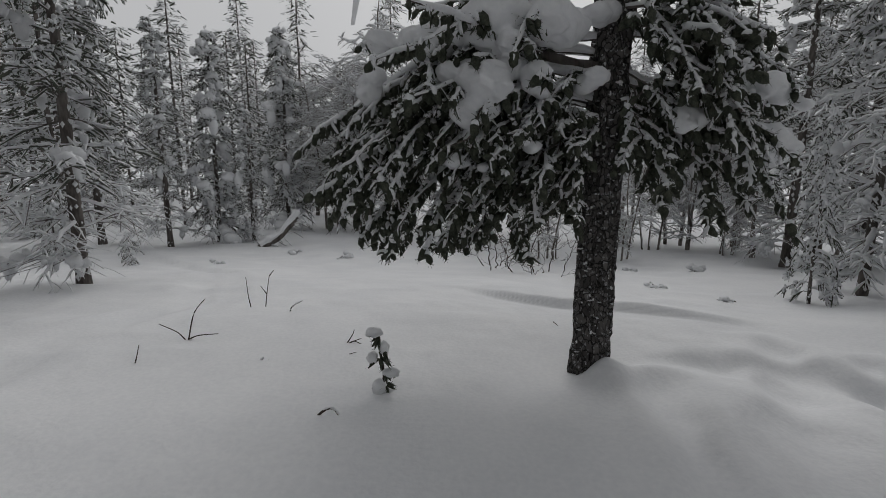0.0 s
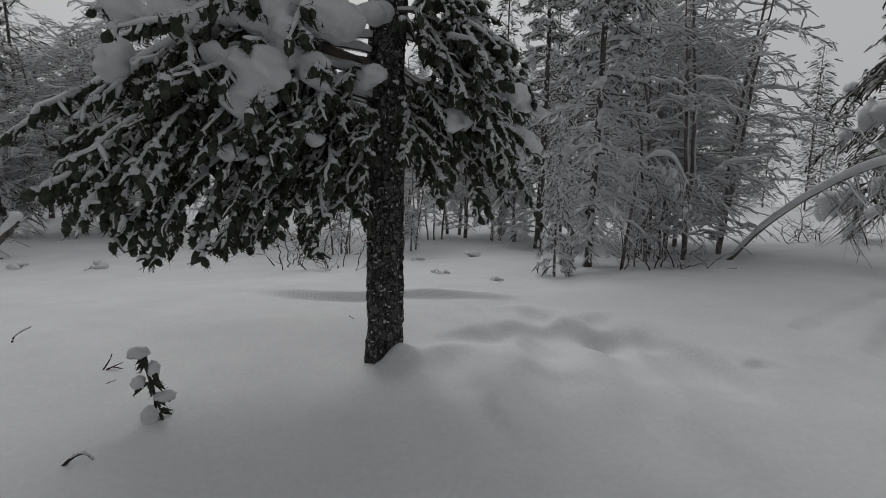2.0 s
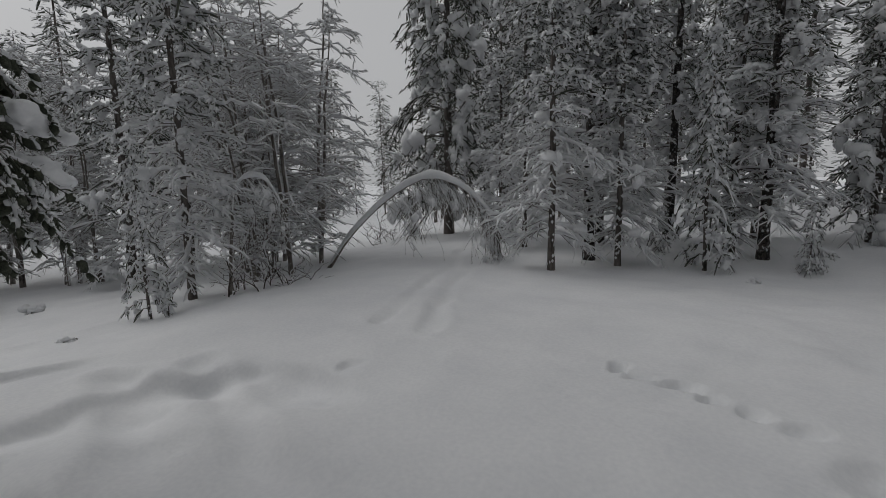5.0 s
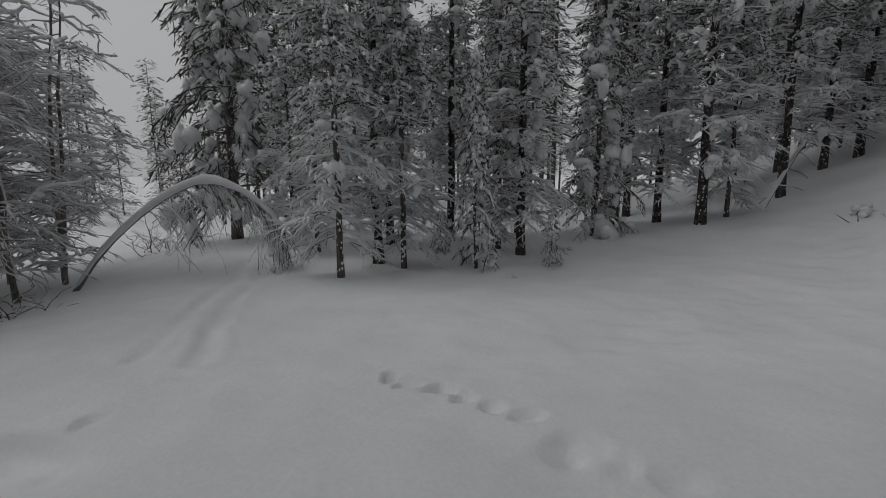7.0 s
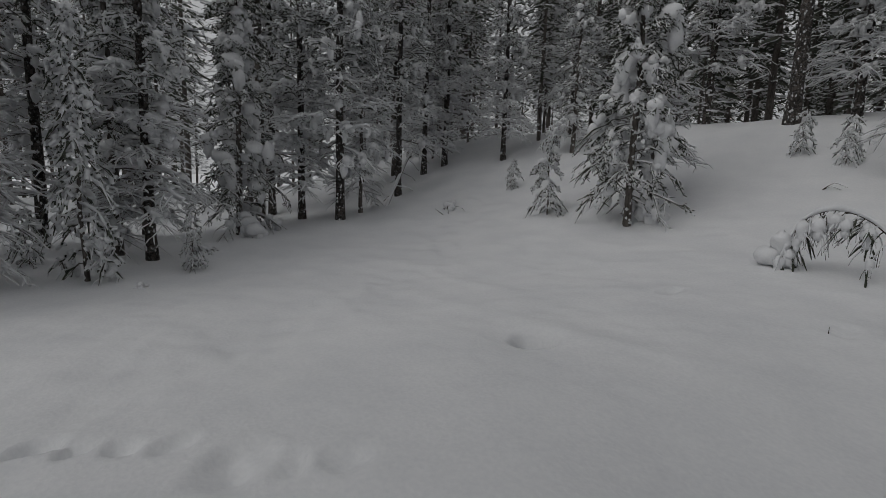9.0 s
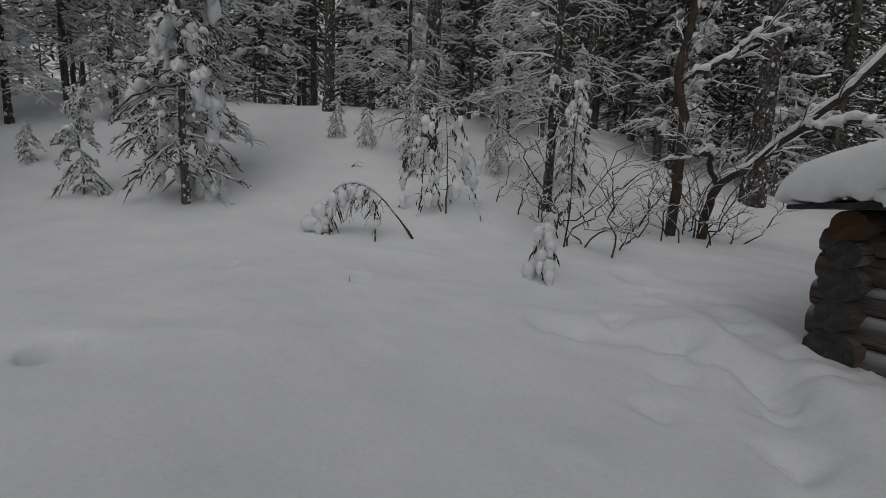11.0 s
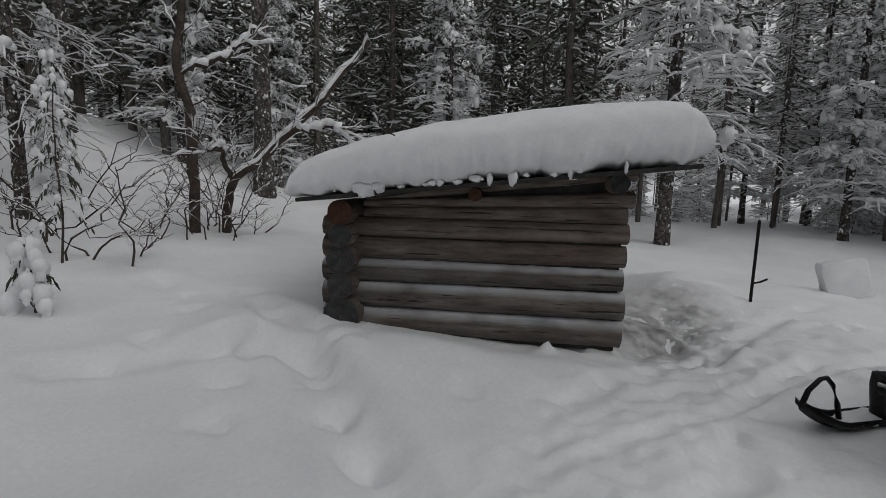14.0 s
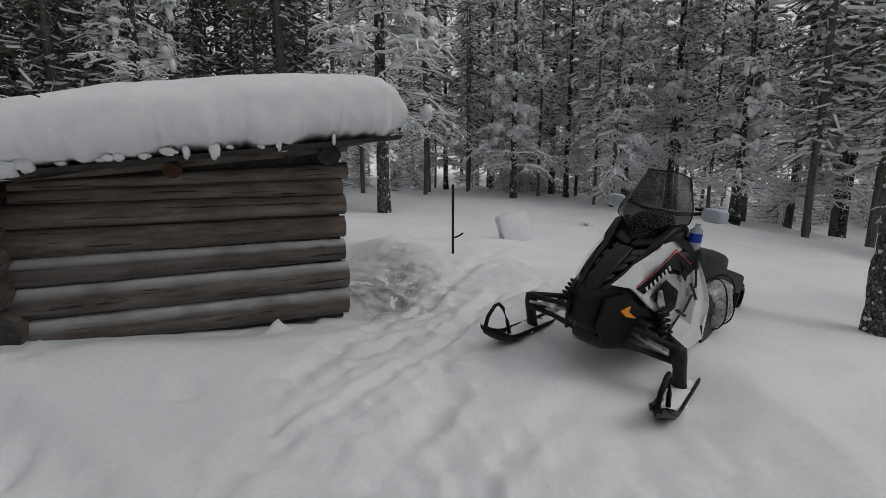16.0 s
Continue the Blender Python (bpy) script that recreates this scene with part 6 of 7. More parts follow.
def plate(outline, thick, lift):
    """A thin raised shape: outline in (x, z), laid on a side at y = lift(x, z), thick outwards."""
    bm = bmesh.new()
    sg = 1 if thick > 0 else -1
    lo = [bm.verts.new((x, lift(x, z), z)) for x, z in outline]
    hi = [bm.verts.new((x, lift(x, z) + thick, z)) for x, z in outline]
    n = len(outline)
    bm.faces.new(hi if sg < 0 else hi[::-1])
    bm.faces.new(lo[::-1] if sg < 0 else lo)
    for i in range(n):
        bm.faces.new((lo[i], lo[(i + 1) % n], hi[(i + 1) % n], hi[i]))
    bmesh.ops.triangulate(bm, faces=[f for f in bm.faces if len(f.verts) > 4])
    bmesh.ops.subdivide_edges(bm, edges=bm.edges[:], cuts=3, use_grid_fill=True)
    for v in bm.verts:
        out = min(abs(v.co.y - lift(v.co.x, v.co.z)), abs(thick))
        inner = any(abs(v.co.y - (lift(v.co.x, v.co.z) + thick)) < abs(thick) * 0.6 for _ in (0,))
        v.co.y = lift(v.co.x, v.co.z) + (thick if inner else 0)
    bmesh.ops.recalc_face_normals(bm, faces=bm.faces[:])
    return bm


def snowmobile():
    ob = thing("snowmobile", (SLED[0], SLED[1], SLED[2]), "black and white snowmobile parked in deep snow", "snowmobile", turn=SLED[3])
    ob.matrix_basis = ob.matrix_basis @ pose(0, 0, 0, SLED[4], 0, 0)
    # skis, each with a hoop at its tip and snow on its back
    for sg, swing in ((1, 9), (-1, 2)):
        y = 0.47 if sg > 0 else -0.58
        pivot = pose(-0.46, y, 0.02, 0, 0, swing)
        b = Build()
        xs = np.linspace(-0.45, 0.53, 26)
        u = (xs - xs[0]) / 0.98
        z = 0.035 + 0.13 * np.clip((u - 0.70) / 0.30, 0, 1) ** 1.7
        w = 0.070 * np.clip(np.minimum(1, (1.06 - u) / 0.22) ** 0.6, 0.35, 1)
        prof = np.array([(-1, 0.026), (-0.86, -0.006), (-0.25, -0.014), (0, -0.03), (0.25, -0.014), (0.86, -0.006), (1, 0.026), (0.74, 0.014), (0, 0.008), (-0.74, 0.014)])
        V = np.stack([np.repeat(xs[:, None], 10, 1), w[:, None] * prof[:, 0], z[:, None] + prof[:, 1]], -1)
        i = (np.arange(25) * 10)[:, None]
        j = np.arange(10)[None]
        b.add(V, np.stack([i + j, i + (j + 1) % 10, i + 10 + (j + 1) % 10, i + 10 + j], -1))
        for row in (0, 25):
            b.add(np.concatenate([V[row], V[row].mean(0) + (V[row] - V[row].mean(0)) * 0.02]), np.array([(t, (t + 1) % 10, 10 + (t + 1) % 10, 10 + t) for t in range(10)])[:, :: (1 if row == 0 else -1)])
        ski = part("ski", b, BLACK, ob, "black plastic ski")
        ski.matrix_basis = pivot
        h = Build()
        h.tubes(np.array([[0.52, 0, 0.16], [0.50, 0, 0.24], [0.44, 0, 0.30], [0.40, 0, 0.305], [0.35, 0, 0.26], [0.29, 0, 0.15], [0.25, 0, 0.05]]), np.array([0.014, 0.013, 0.012, 0.012, 0.012, 0.013, 0.014]), 8)
        part("hoop", h, BLACK, ski)
        for edge in (1, -1):
            e = Build()
            e.tubes(np.stack([xs[4:-2], edge * (w[4:-2] - 0.010), z[4:-2] + 0.026], 1), np.full(20, 0.010), 6)
            part("rail", e, BLACK, ski)
        s = Build()
        np.random.seed(5 + sg)
        s.tubes(np.stack([np.linspace(-0.12, 0.27, 14), 0.008 * np.random.randn(14), np.linspace(0.055, 0.045, 14)], 1), 0.068 * np.sin(np.linspace(0.45, 2.75, 14)) ** 0.6, 12, flat=0.36, rough=0.18)
        part("snow", s, TREE_SNOW, ski)
        # steering leg from the arms down to the ski
        g = Build()
        g.tubes(np.array([[-0.47, y * 0.985, 0.03], [-0.46, y * 0.985, 0.07], [-0.445, y * 0.985, 0.12], [-0.42, y * 0.98, 0.20], [-0.395, y * 0.965, 0.27], [-0.385, y * 0.945, 0.325], [-0.385, y * 0.93, 0.345]]),
                np.array([0.038, 0.044, 0.036, 0.036, 0.044, 0.046, 0.014]), 10, rough=0.1)
        part("spindle", g, MATT, ob)
        # upper and lower arms to the chassis
        for xa, xb, zo, zi in ((-0.39, -0.28, 0.25, 0.27), (-0.42, -0.66, 0.25, 0.27), (-0.38, -0.34, 0.325, 0.37), (-0.40, -0.64, 0.325, 0.38)):
            t = Build()
            t.tubes(np.array([[xa, y * 0.97, zo], [(xa + xb) / 2, y * 0.58, (zo + zi) / 2 + 0.006], [xb, 0.11 * sg, zi]]), np.array([0.022, 0.016, 0.020]), 8, rough=0.12)
            part("arm", t, MATT, ob)
        for xr, zr in ((-0.47, 0.30), (-0.33, 0.30)):
            t = Build()
            t.tubes(np.array([[xr, y * 0.9, zr], [xr - 0.03, y * 0.5, zr + 0.02], [xr - 0.06, 0.12 * sg, zr + 0.05]]), np.array([0.010, 0.009, 0.010]), 7)
            part("tie_rod", t, STEEL, ob, "thin steel rod")
        # crumbs of snow caught on the arms
        c = Build()
        np.random.seed(31 + sg)
        m = 26
        f = np.random.rand(m)
        c.blobs(np.stack([-0.36 - 0.12 * np.random.rand(m), sg * (0.16 + 0.28 * f), 0.285 + 0.045 * np.random.rand(m)], 1), (0.008 + 0.018 * np.random.rand(m, 1) ** 2) * np.array([1.3, 1.2, 0.8]), 7, 5, 0.7)
        part("snow_crumbs", c, TREE_SNOW, ob)
        # shock absorber with its spring
        p, q = np.array([-0.44, 0.37 * sg, 0.29]), np.array([-0.50, 0.24 * sg, 0.58])
        c = Build()
        c.tubes(np.stack([p, p + (q - p) * 0.55, p + (q - p) * 0.56, q]), np.array([0.014, 0.014, 0.022, 0.022]), 10)
        sh = part("shock", c, STEEL, ob, "steel shock absorber")
        sp = Build()
        th = np.linspace(0, 12 * math.pi, 110)
        ax = unit(q - p)
        e1 = unit(np.cross(ax, [0, 0, 1.0]))
        e2 = np.cross(ax, e1)
        sp.tubes(p + (q - p) * (0.08 + 0.6 * th / th[-1])[:, None] + 0.034 * (np.cos(th)[:, None] * e1 + np.sin(th)[:, None] * e2), np.full(110, 0.008), 5)
        part("spring", sp, BLACK, sh)

    def flank(x, z, sg=1.0):
        return sg * (0.04 - 0.52 * x - 0.2 * x * x - 0.24 * (z - 0.60 + math.hypot(z - 0.60, 0.08)))
    # hood and belly pan
    hull = [(-0.10, 0, 0.45, 0.045, 0.06), (-0.14, 0, 0.45, 0.08, 0.12), (-0.24, 0, 0.455, 0.125, 0.17), (-0.40, 0, 0.485, 0.175, 0.205), (-0.58, 0, 0.52, 0.235, 0.24), (-0.76, 0, 0.545, 0.285, 0.275),
            (-0.92, 0, 0.54, 0.31, 0.285), (-1.02, 0, 0.52, 0.27, 0.28), (-1.10, 0, 0.52, 0.2, 0.24)]
    part("body", loft(hull, 40, 0.42), BLACK, ob, "glossy black hood")
    # overlapping hood plates with hard edges
    for sg in (1, -1):
        part("hood_plate", plate([(-0.13, 0.53), (-0.18, 0.60), (-0.42, 0.735), (-0.60, 0.83), (-0.78, 0.90), (-0.90, 0.86), (-0.86, 0.78), (-0.66, 0.80), (-0.50, 0.72), (-0.30, 0.64), (-0.20, 0.56)], 0.03 * sg, lambda x, z, sg=sg: flank(x, z, sg) - 0.045 * sg), BLACK, ob)
        part("nose_plate", plate([(-0.115, 0.40), (-0.15, 0.56), (-0.27, 0.575), (-0.38, 0.49), (-0.36, 0.36), (-0.24, 0.27), (-0.16, 0.30)], 0.014 * sg, lambda x, z, sg=sg: flank(x, z, sg) - 0.002 * sg), BLACK, ob)
        part("fairing", loft([(-0.48, 0.125 * sg, 0.74, 0.012, 0.02), (-0.56, 0.150 * sg, 0.79, 0.028, 0.05), (-0.70, 0.170 * sg, 0.85, 0.030, 0.07), (-0.82, 0.185 * sg, 0.88, 0.028, 0.05), (-0.88, 0.19 * sg, 0.87, 0.015, 0.03)], 14, 0.45), BLACK, ob)
        part("headlight", loft([(-0.52, 0.045 * sg, 0.735, 0.02, 0.010), (-0.54, 0.07 * sg, 0.748, 0.05, 0.020), (-0.60, 0.085 * sg, 0.775, 0.065, 0.024), (-0.66, 0.09 * sg, 0.79, 0.05, 0.018)], 16, 0.5), LAMP, ob, "dark headlight lens")
        part("brow", loft([(-0.55, 0.02 * sg, 0.79, 0.015, 0.010), (-0.60, 0.08 * sg, 0.815, 0.07, 0.016), (-0.70, 0.10 * sg, 0.85, 0.09, 0.02)], 14, 0.5), BLACK, ob)
        part("air_intake", loft([(-0.66, 0.15 * sg, 0.84, 0.02, 0.02), (-0.70, 0.16 * sg, 0.86, 0.045, 0.025), (-0.78, 0.17 * sg, 0.87, 0.045, 0.025)], 12, 0.5), MATT, ob)
    # stepped vents across the hood
    for x, z, w in ((-0.24, 0.635, 0.07), (-0.33, 0.685, 0.09), (-0.42, 0.725, 0.10)):
        part("vent", loft([(x + 0.03, 0, z - 0.012, w * 0.7, 0.008), (x, 0, z + 0.004, w, 0.014), (x - 0.05, 0, z + 0.022, w * 1.05, 0.008)], 12, 0.4), MATT, ob)
    part("spine", loft([(-0.13, 0, 0.53, 0.03, 0.02), (-0.20, 0, 0.61, 0.05, 0.022), (-0.36, 0, 0.715, 0.06, 0.024), (-0.50, 0, 0.775, 0.05, 0.02)], 12, 0.4), BLACK, ob)
    part("belly_pan", loft([(-0.15, 0, 0.33, 0.07, 0.05), (-0.24, 0, 0.28, 0.12, 0.06), (-0.40, 0, 0.25, 0.16, 0.06), (-0.70, 0, 0.25, 0.20, 0.06), (-1.0, 0, 0.28, 0.22, 0.06)], 16, 0.5), MATT, ob)
    def raised(p):
        """The panel sits back and climbs towards the tank."""
        return 0.95 * p[0] - 0.055, p[1] + 0.30 * max(0.0, p[1] - 0.5)
    # side panels, white with dark marks
    for sg in (1, -1):
        def side(x, z, sg=sg):
            return flank(x, z, sg)
        out = 0.02 * sg
        white = [(-0.145, 0.60), (-0.23, 0.634), (-0.32, 0.674), (-0.512, 0.727), (-0.588, 0.771), (-0.704, 0.803), (-0.843, 0.726), (-0.858, 0.658), (-0.914, 0.521), (-0.967, 0.425), (-0.93, 0.311), (-0.963, 0.209),
                 (-0.823, 0.164), (-0.705, 0.213), (-0.576, 0.306), (-0.515, 0.413), (-0.396, 0.489), (-0.261, 0.583)]
        white = [raised(p) for p in white]
        pn = part("side_panel", plate(white, out, side), PANEL, ob, "white side panel with dark graphics")

        def mark(name, pts, mat, up, label=""):
            return part(name, plate([raised(p) for p in pts], 0.003 * sg, lambda x, z: side(x, z) + out + up * sg), mat, pn, label)
        mark("stripe", [(-0.28, 0.582), (-0.658, 0.718), (-0.747, 0.662), (-0.675, 0.590), (-0.635, 0.640), (-0.566, 0.652), (-0.334, 0.556)], BLACK, 0.001)
        mark("trim", [(-0.285, 0.592), (-0.658, 0.730), (-0.760, 0.664), (-0.757, 0.660), (-0.658, 0.724), (-0.287, 0.588)], RED, 0.001)
        mark("patch", [(-0.383, 0.542), (-0.51, 0.61), (-0.606, 0.554), (-0.594, 0.467), (-0.529, 0.436)], BLACK, 0.001)
        mark("corner", [(-0.625, 0.786), (-0.704, 0.800), (-0.838, 0.726), (-0.80, 0.685)], BLACK, 0.001)
        # a row of dark slanting strokes down the rear of the panel
        for cx, cz, ln, tl in ((-0.60, 0.372, 0.055, 0.9), (-0.645, 0.425, 0.06, -0.5), (-0.695, 0.475, 0.06, 1.0), (-0.745, 0.535, 0.055, -0.9), (-0.775, 0.60, 0.05, 1.2), (-0.81, 0.655, 0.045, 0.8)):
            dx, dz = -math.cos(tl) * ln, math.sin(tl) * ln
            mark("bar", [(cx - dx, cz - dz), (cx - dx - 0.028, cz - dz + 0.004), (cx + dx - 0.028, cz + dz + 0.004), (cx + dx, cz + dz)], BLACK, 0.001)
        for k in range(7):
            a0 = -0.345 - 0.034 * k
            c0 = 0.580 + 0.0125 * k
            mark("bar", [(a0, c0 + 0.006), (a0 - 0.003, c0 - 0.011), (a0 - 0.016, c0 - 0.006), (a0 - 0.013, c0 + 0.011)], PANEL, 0.005)
        part("marker", plate([(-0.24, 0.483), (-0.295, 0.508), (-0.285, 0.477), (-0.34, 0.434), (-0.274, 0.448)], 0.016 * sg, lambda x, z: side(x, z) + 0.006 * sg), ORANGE, ob, "amber side marker")
        part("foot_guard", plate([(-0.975, 0.405), (-1.22, 0.215), (-0.99, 0.15), (-0.94, 0.29)], 0.05 * sg, lambda x, z: 0.32 * sg), BLACK, ob)
        part("running_board", loft([(-0.95, 0.31 * sg, 0.12, 0.08, 0.012), (-2.0, 0.28 * sg, 0.02, 0.08, 0.012)], 12, 0.4), MATT, ob)
    # screen: a tall smoked shell
    b = Build()
    k, n = 14, 24
    u = np.linspace(0, 1, k)[:, None]
    v = np.linspace(-1, 1, n)[None]
    half = np.interp(u, [0, 0.12, 0.32, 0.5, 1], [0.09, 0.15, 0.235, 0.225, 0.135])
    topz = 0.83 + 0.41 * u * (1 - 0.10 * np.clip((np.abs(v) - 0.55) / 0.45, 0, 1) ** 1.5)
    X = -0.60 - 0.17 * u - 0.17 * np.clip((np.abs(v) - 0.45) / 0.55, 0, 1) ** 1.3 * (0.7 + 0.3 * u)
    V = np.stack([X + 0 * v, half * v, topz + 0 * v], -1)
    i = (np.arange(k - 1) * n)[:, None]
    j = np.arange(n - 1)[None]
    q = np.stack([i + j, i + j + 1, i + n + j + 1, i + n + j], -1).reshape(-1, 4)
    b.add(V, q)
    b.add(V + np.array([-0.005, 0, -0.003]), q[:, ::-1])
    sc = part("windshield", b, SMOKE, ob, "tall smoked windshield")
    rim = Build()
    rim.tubes(np.concatenate([V[:, 0], V[-1], V[::-1, -1]]), np.full(2 * k + n, 0.004), 6)
    part("rim", rim, BLACK, sc)
    part("dash", loft([(-0.66, 0, 0.86, 0.10, 0.05), (-0.76, 0, 0.90, 0.12, 0.06), (-0.88, 0, 0.92, 0.11, 0.06), (-0.98, 0, 0.88, 0.08, 0.05)], 20, 0.6), BLACK, ob, "dark instrument pod")
    # handlebar, grips, guards
    h = Build()
    h.tubes(np.array([[-1.05, 0.42, 0.97], [-0.99, 0.28, 1.00], [-0.94, 0.10, 0.97], [-0.94, -0.10, 0.97], [-0.99, -0.28, 1.00], [-1.05, -0.42, 0.97]]), np.full(6, 0.012), 8)
    bar = part("handlebar", h, MATT, ob)
    for sg in (1, -1):
        g = Build()
        g.tubes(np.array([[-0.99, 0.27 * sg, 1.00], [-1.05, 0.42 * sg, 0.97]]), np.full(2, 0.020), 10)
        part("grip", g, BLACK, bar)
        l = Build()
        l.tubes(np.array([[-0.92, 0.20 * sg, 1.02], [-0.93, 0.33 * sg, 1.02], [-1.0, 0.43 * sg, 0.995]]), np.array([0.009, 0.012, 0.008]), 6)
        part("lever", l, BLACK, bar)
        part("hand_guard", loft([(-0.89, 0.30 * sg, 1.00, 0.05, 0.035), (-0.91, 0.315 * sg, 1.00, 0.07, 0.045), (-0.93, 0.325 * sg, 1.00, 0.066, 0.042)], 16, 0.6), CLEAR, bar, "pale see-through hand guard")
    # a bottle in its holder by the bar
    c = Build()
    c.tubes(np.array([[-0.87, 0.25, 0.78], [-0.87, 0.25, 0.79], [-0.87, 0.25, 0.90], [-0.87, 0.25, 0.92], [-0.87, 0.25, 0.94]]), np.array([0.005, 0.036, 0.036, 0.016, 0.014]), 14)
    bt = part("bottle", c, CLEAR, ob, "small clear bottle with a blue label")
    d = Build()
    d.tubes(np.array([[-0.87, 0.25, 0.83], [-0.87, 0.25, 0.885]]), np.full(2, 0.038), 14)
    part("label", d, BLUE, bt)
    # seat, tunnel, track, rear
    part("tank", loft([(-0.90, 0, 0.70, 0.16, 0.12), (-1.02, 0, 0.70, 0.20, 0.13), (-1.20, 0, 0.65, 0.18, 0.11), (-1.34, 0, 0.60, 0.14, 0.08)], 20, 0.6), BLACK, ob, "black fuel tank cover")
    part("seat", loft([(-1.16, 0, 0.58, 0.08, 0.08), (-1.28, 0, 0.58, 0.15, 0.12), (-1.5, 0, 0.55, 0.18, 0.12), (-1.75, 0, 0.52, 0.19, 0.11), (-1.9, 0, 0.50, 0.17, 0.09), (-1.97, 0, 0.49, 0.1, 0.06)], 24, 0.55), VINYL, ob, "black vinyl seat")
    part("tunnel", loft([(-1.0, 0, 0.36, 0.20, 0.14), (-1.9, 0, 0.36, 0.20, 0.12), (-2.3, 0, 0.28, 0.20, 0.09)], 20, 0.3), MATT, ob)
    tk = Build()
    a = np.linspace(0, 2 * math.pi, 60, endpoint=False)
    px = -1.75 + 0.70 * np.sign(np.cos(a)) * np.abs(np.cos(a)) ** 0.5
    pz = 0.15 + 0.14 * np.sign(np.sin(a)) * np.abs(np.sin(a)) ** 0.7
    R = np.stack([np.stack([px, np.full(60, yy), pz], 1) for yy in (-0.19, 0.19)], 0)
    inner = R * [1, 1, 1]
    inner[..., 0] = -1.75 + (R[..., 0] + 1.75) * 0.97
    inner[..., 2] = 0.15 + (R[..., 2] - 0.15) * 0.82
    V = np.concatenate([R, inner[::-1]], 0)
    j = np.arange(60)
    for r0, r1 in ((0, 1), (1, 2), (2, 3), (3, 0)):
        tk.add(np.concatenate([V[r0], V[r1]]), np.stack([j, (j + 1) % 60, 60 + (j + 1) % 60, 60 + j], 1))
    for t in range(0, 60, 2):
        c0 = np.array([px[t], 0, pz[t]])
        o = unit(np.array([px[t] + 1.75, 0, (pz[t] - 0.15) * 4]))
        tk.tubes(np.array([c0 + [0, -0.18, 0] + o * 0.015, c0 + [0, 0.18, 0] + o * 0.015]), np.full(2, 0.018), 4)
    part("track", tk, BLACK, ob, "lugged rubber track")
    part("snow_flap", loft([(-2.29, 0, 0.20, 0.19, 0.14), (-2.32, 0, 0.18, 0.19, 0.16)], 16, 0.3), BLACK, ob)
    rr = Build()
    rr.tubes(np.array([[-2.0, 0.19, 0.34], [-2.32, 0.17, 0.34], [-2.38, 0.0, 0.34], [-2.32, -0.17, 0.34], [-2.0, -0.19, 0.34]]), np.full(5, 0.014), 8)
    part("rear_bumper", rr, MATT, ob)
    return ob



LAMP, lp_n, lp_l, lp_b = material("lamp_lens", 0.12)
lp_b.inputs["Base Color"].default_value = (0.012, 0.012, 0.014, 1)
lp_b.inputs["Specular IOR Level"].default_value = 0.4
sled = snowmobile()


def saddle_bag():
    """A crumpled, snow-dusted bag strapped low beside the seat."""
    ob = thing("saddle_bag", tuple(sled.matrix_basis @ Vector((-1.22, 0.36, 0.20))), "grey cloth bag dusted with snow strapped to the snowmobile", "bag", turn=SLED[3])
    b = loft([(0.13, 0, 0.19, 0.03, 0.08), (0.10, 0, 0.19, 0.06, 0.14), (0.04, 0, 0.20, 0.08, 0.16), (-0.04, 0, 0.20, 0.08, 0.165), (-0.11, 0, 0.19, 0.06, 0.14), (-0.15, 0, 0.18, 0.02, 0.08)], 40, 0.7)
    V = b.v[0]
    V += 0.075 * np.stack([smooth_noise(V[:, 2] + 3, V[:, 0], 0.08, 5), np.abs(smooth_noise(V[:, 0], V[:, 2], 0.06, 6)) - 0.2, smooth_noise(V[:, 0] + V[:, 1], V[:, 2], 0.09, 7)], 1)
    part("sack", b, BAG, ob)
    for x in (0.07, -0.08):
        s = Build()
        a = np.linspace(0, 2 * math.pi, 25)
        s.tubes(np.stack([x + 0.01 * np.sin(3 * a), 0.085 * np.sign(np.cos(a)) * np.abs(np.cos(a)) ** 0.8, 0.195 + 0.17 * np.sign(np.sin(a)) * np.abs(np.sin(a)) ** 0.8], 1), np.full(25, 0.005), 5)
        part("strap", s, BLACK, ob)


saddle_bag()


# ---- small growth and litter in the snow ----
def twig_thing(name, where, lines, r, label, group="twigs in the snow", snow=0.0, mat=None):
    ob = thing(name, on_ground(*where, 0.02), label, "twig", group)
    b, w = Build(), Build()
    for pts in lines:
        P = np.array(pts, float)
        u = np.linspace(0, len(P) - 1, 9)
        P = np.stack([np.interp(u, np.arange(len(P)), P[:, k]) for k in range(3)], 1)
        P[1:-1] = (P[:-2] + 2 * P[1:-1] + P[2:]) / 4
        b.tubes(P, np.linspace(r, r * 0.5, 9), 5, rough=0.2)
        if snow:
            snow_line(w, P[None], snow, 6)
    part("stem", b, mat or TWIG, ob)
    if w.n:
        part("snow", w, TREE_SNOW, ob)
    return ob


L_TWIG = "thin bare twig sticking out of the snow"
twig_thing("twig", (-1.66, 2.93), [[(0, 0, 0), (-0.06, 0, 0.07), (-0.18, 0.0, 0.125)], [(0, 0, 0), (0.03, 0, 0.13), (0.06, 0, 0.22), (0.13, 0, 0.29)], [(0, 0, 0.02), (0.07, 0.0, 0.05), (0.20, 0, 0.06)]], 0.005, "forked bare twig arching out of the snow")
twig_thing("twig", (-1.62, 3.85), [[(0, 0, 0), (-0.02, 0, 0.12), (-0.03, 0, 0.28)]], 0.0045, L_TWIG)
twig_thing("twig", (-1.52, 3.9), [[(0, 0, 0), (0.02, 0, 0.14), (0.05, 0, 0.30)], [(0.02, 0, 0.13), (-0.03, 0, 0.2)], [(0.05, 0, 0.29), (0.09, 0, 0.34)]], 0.0045, "branching bare twig in the snow")
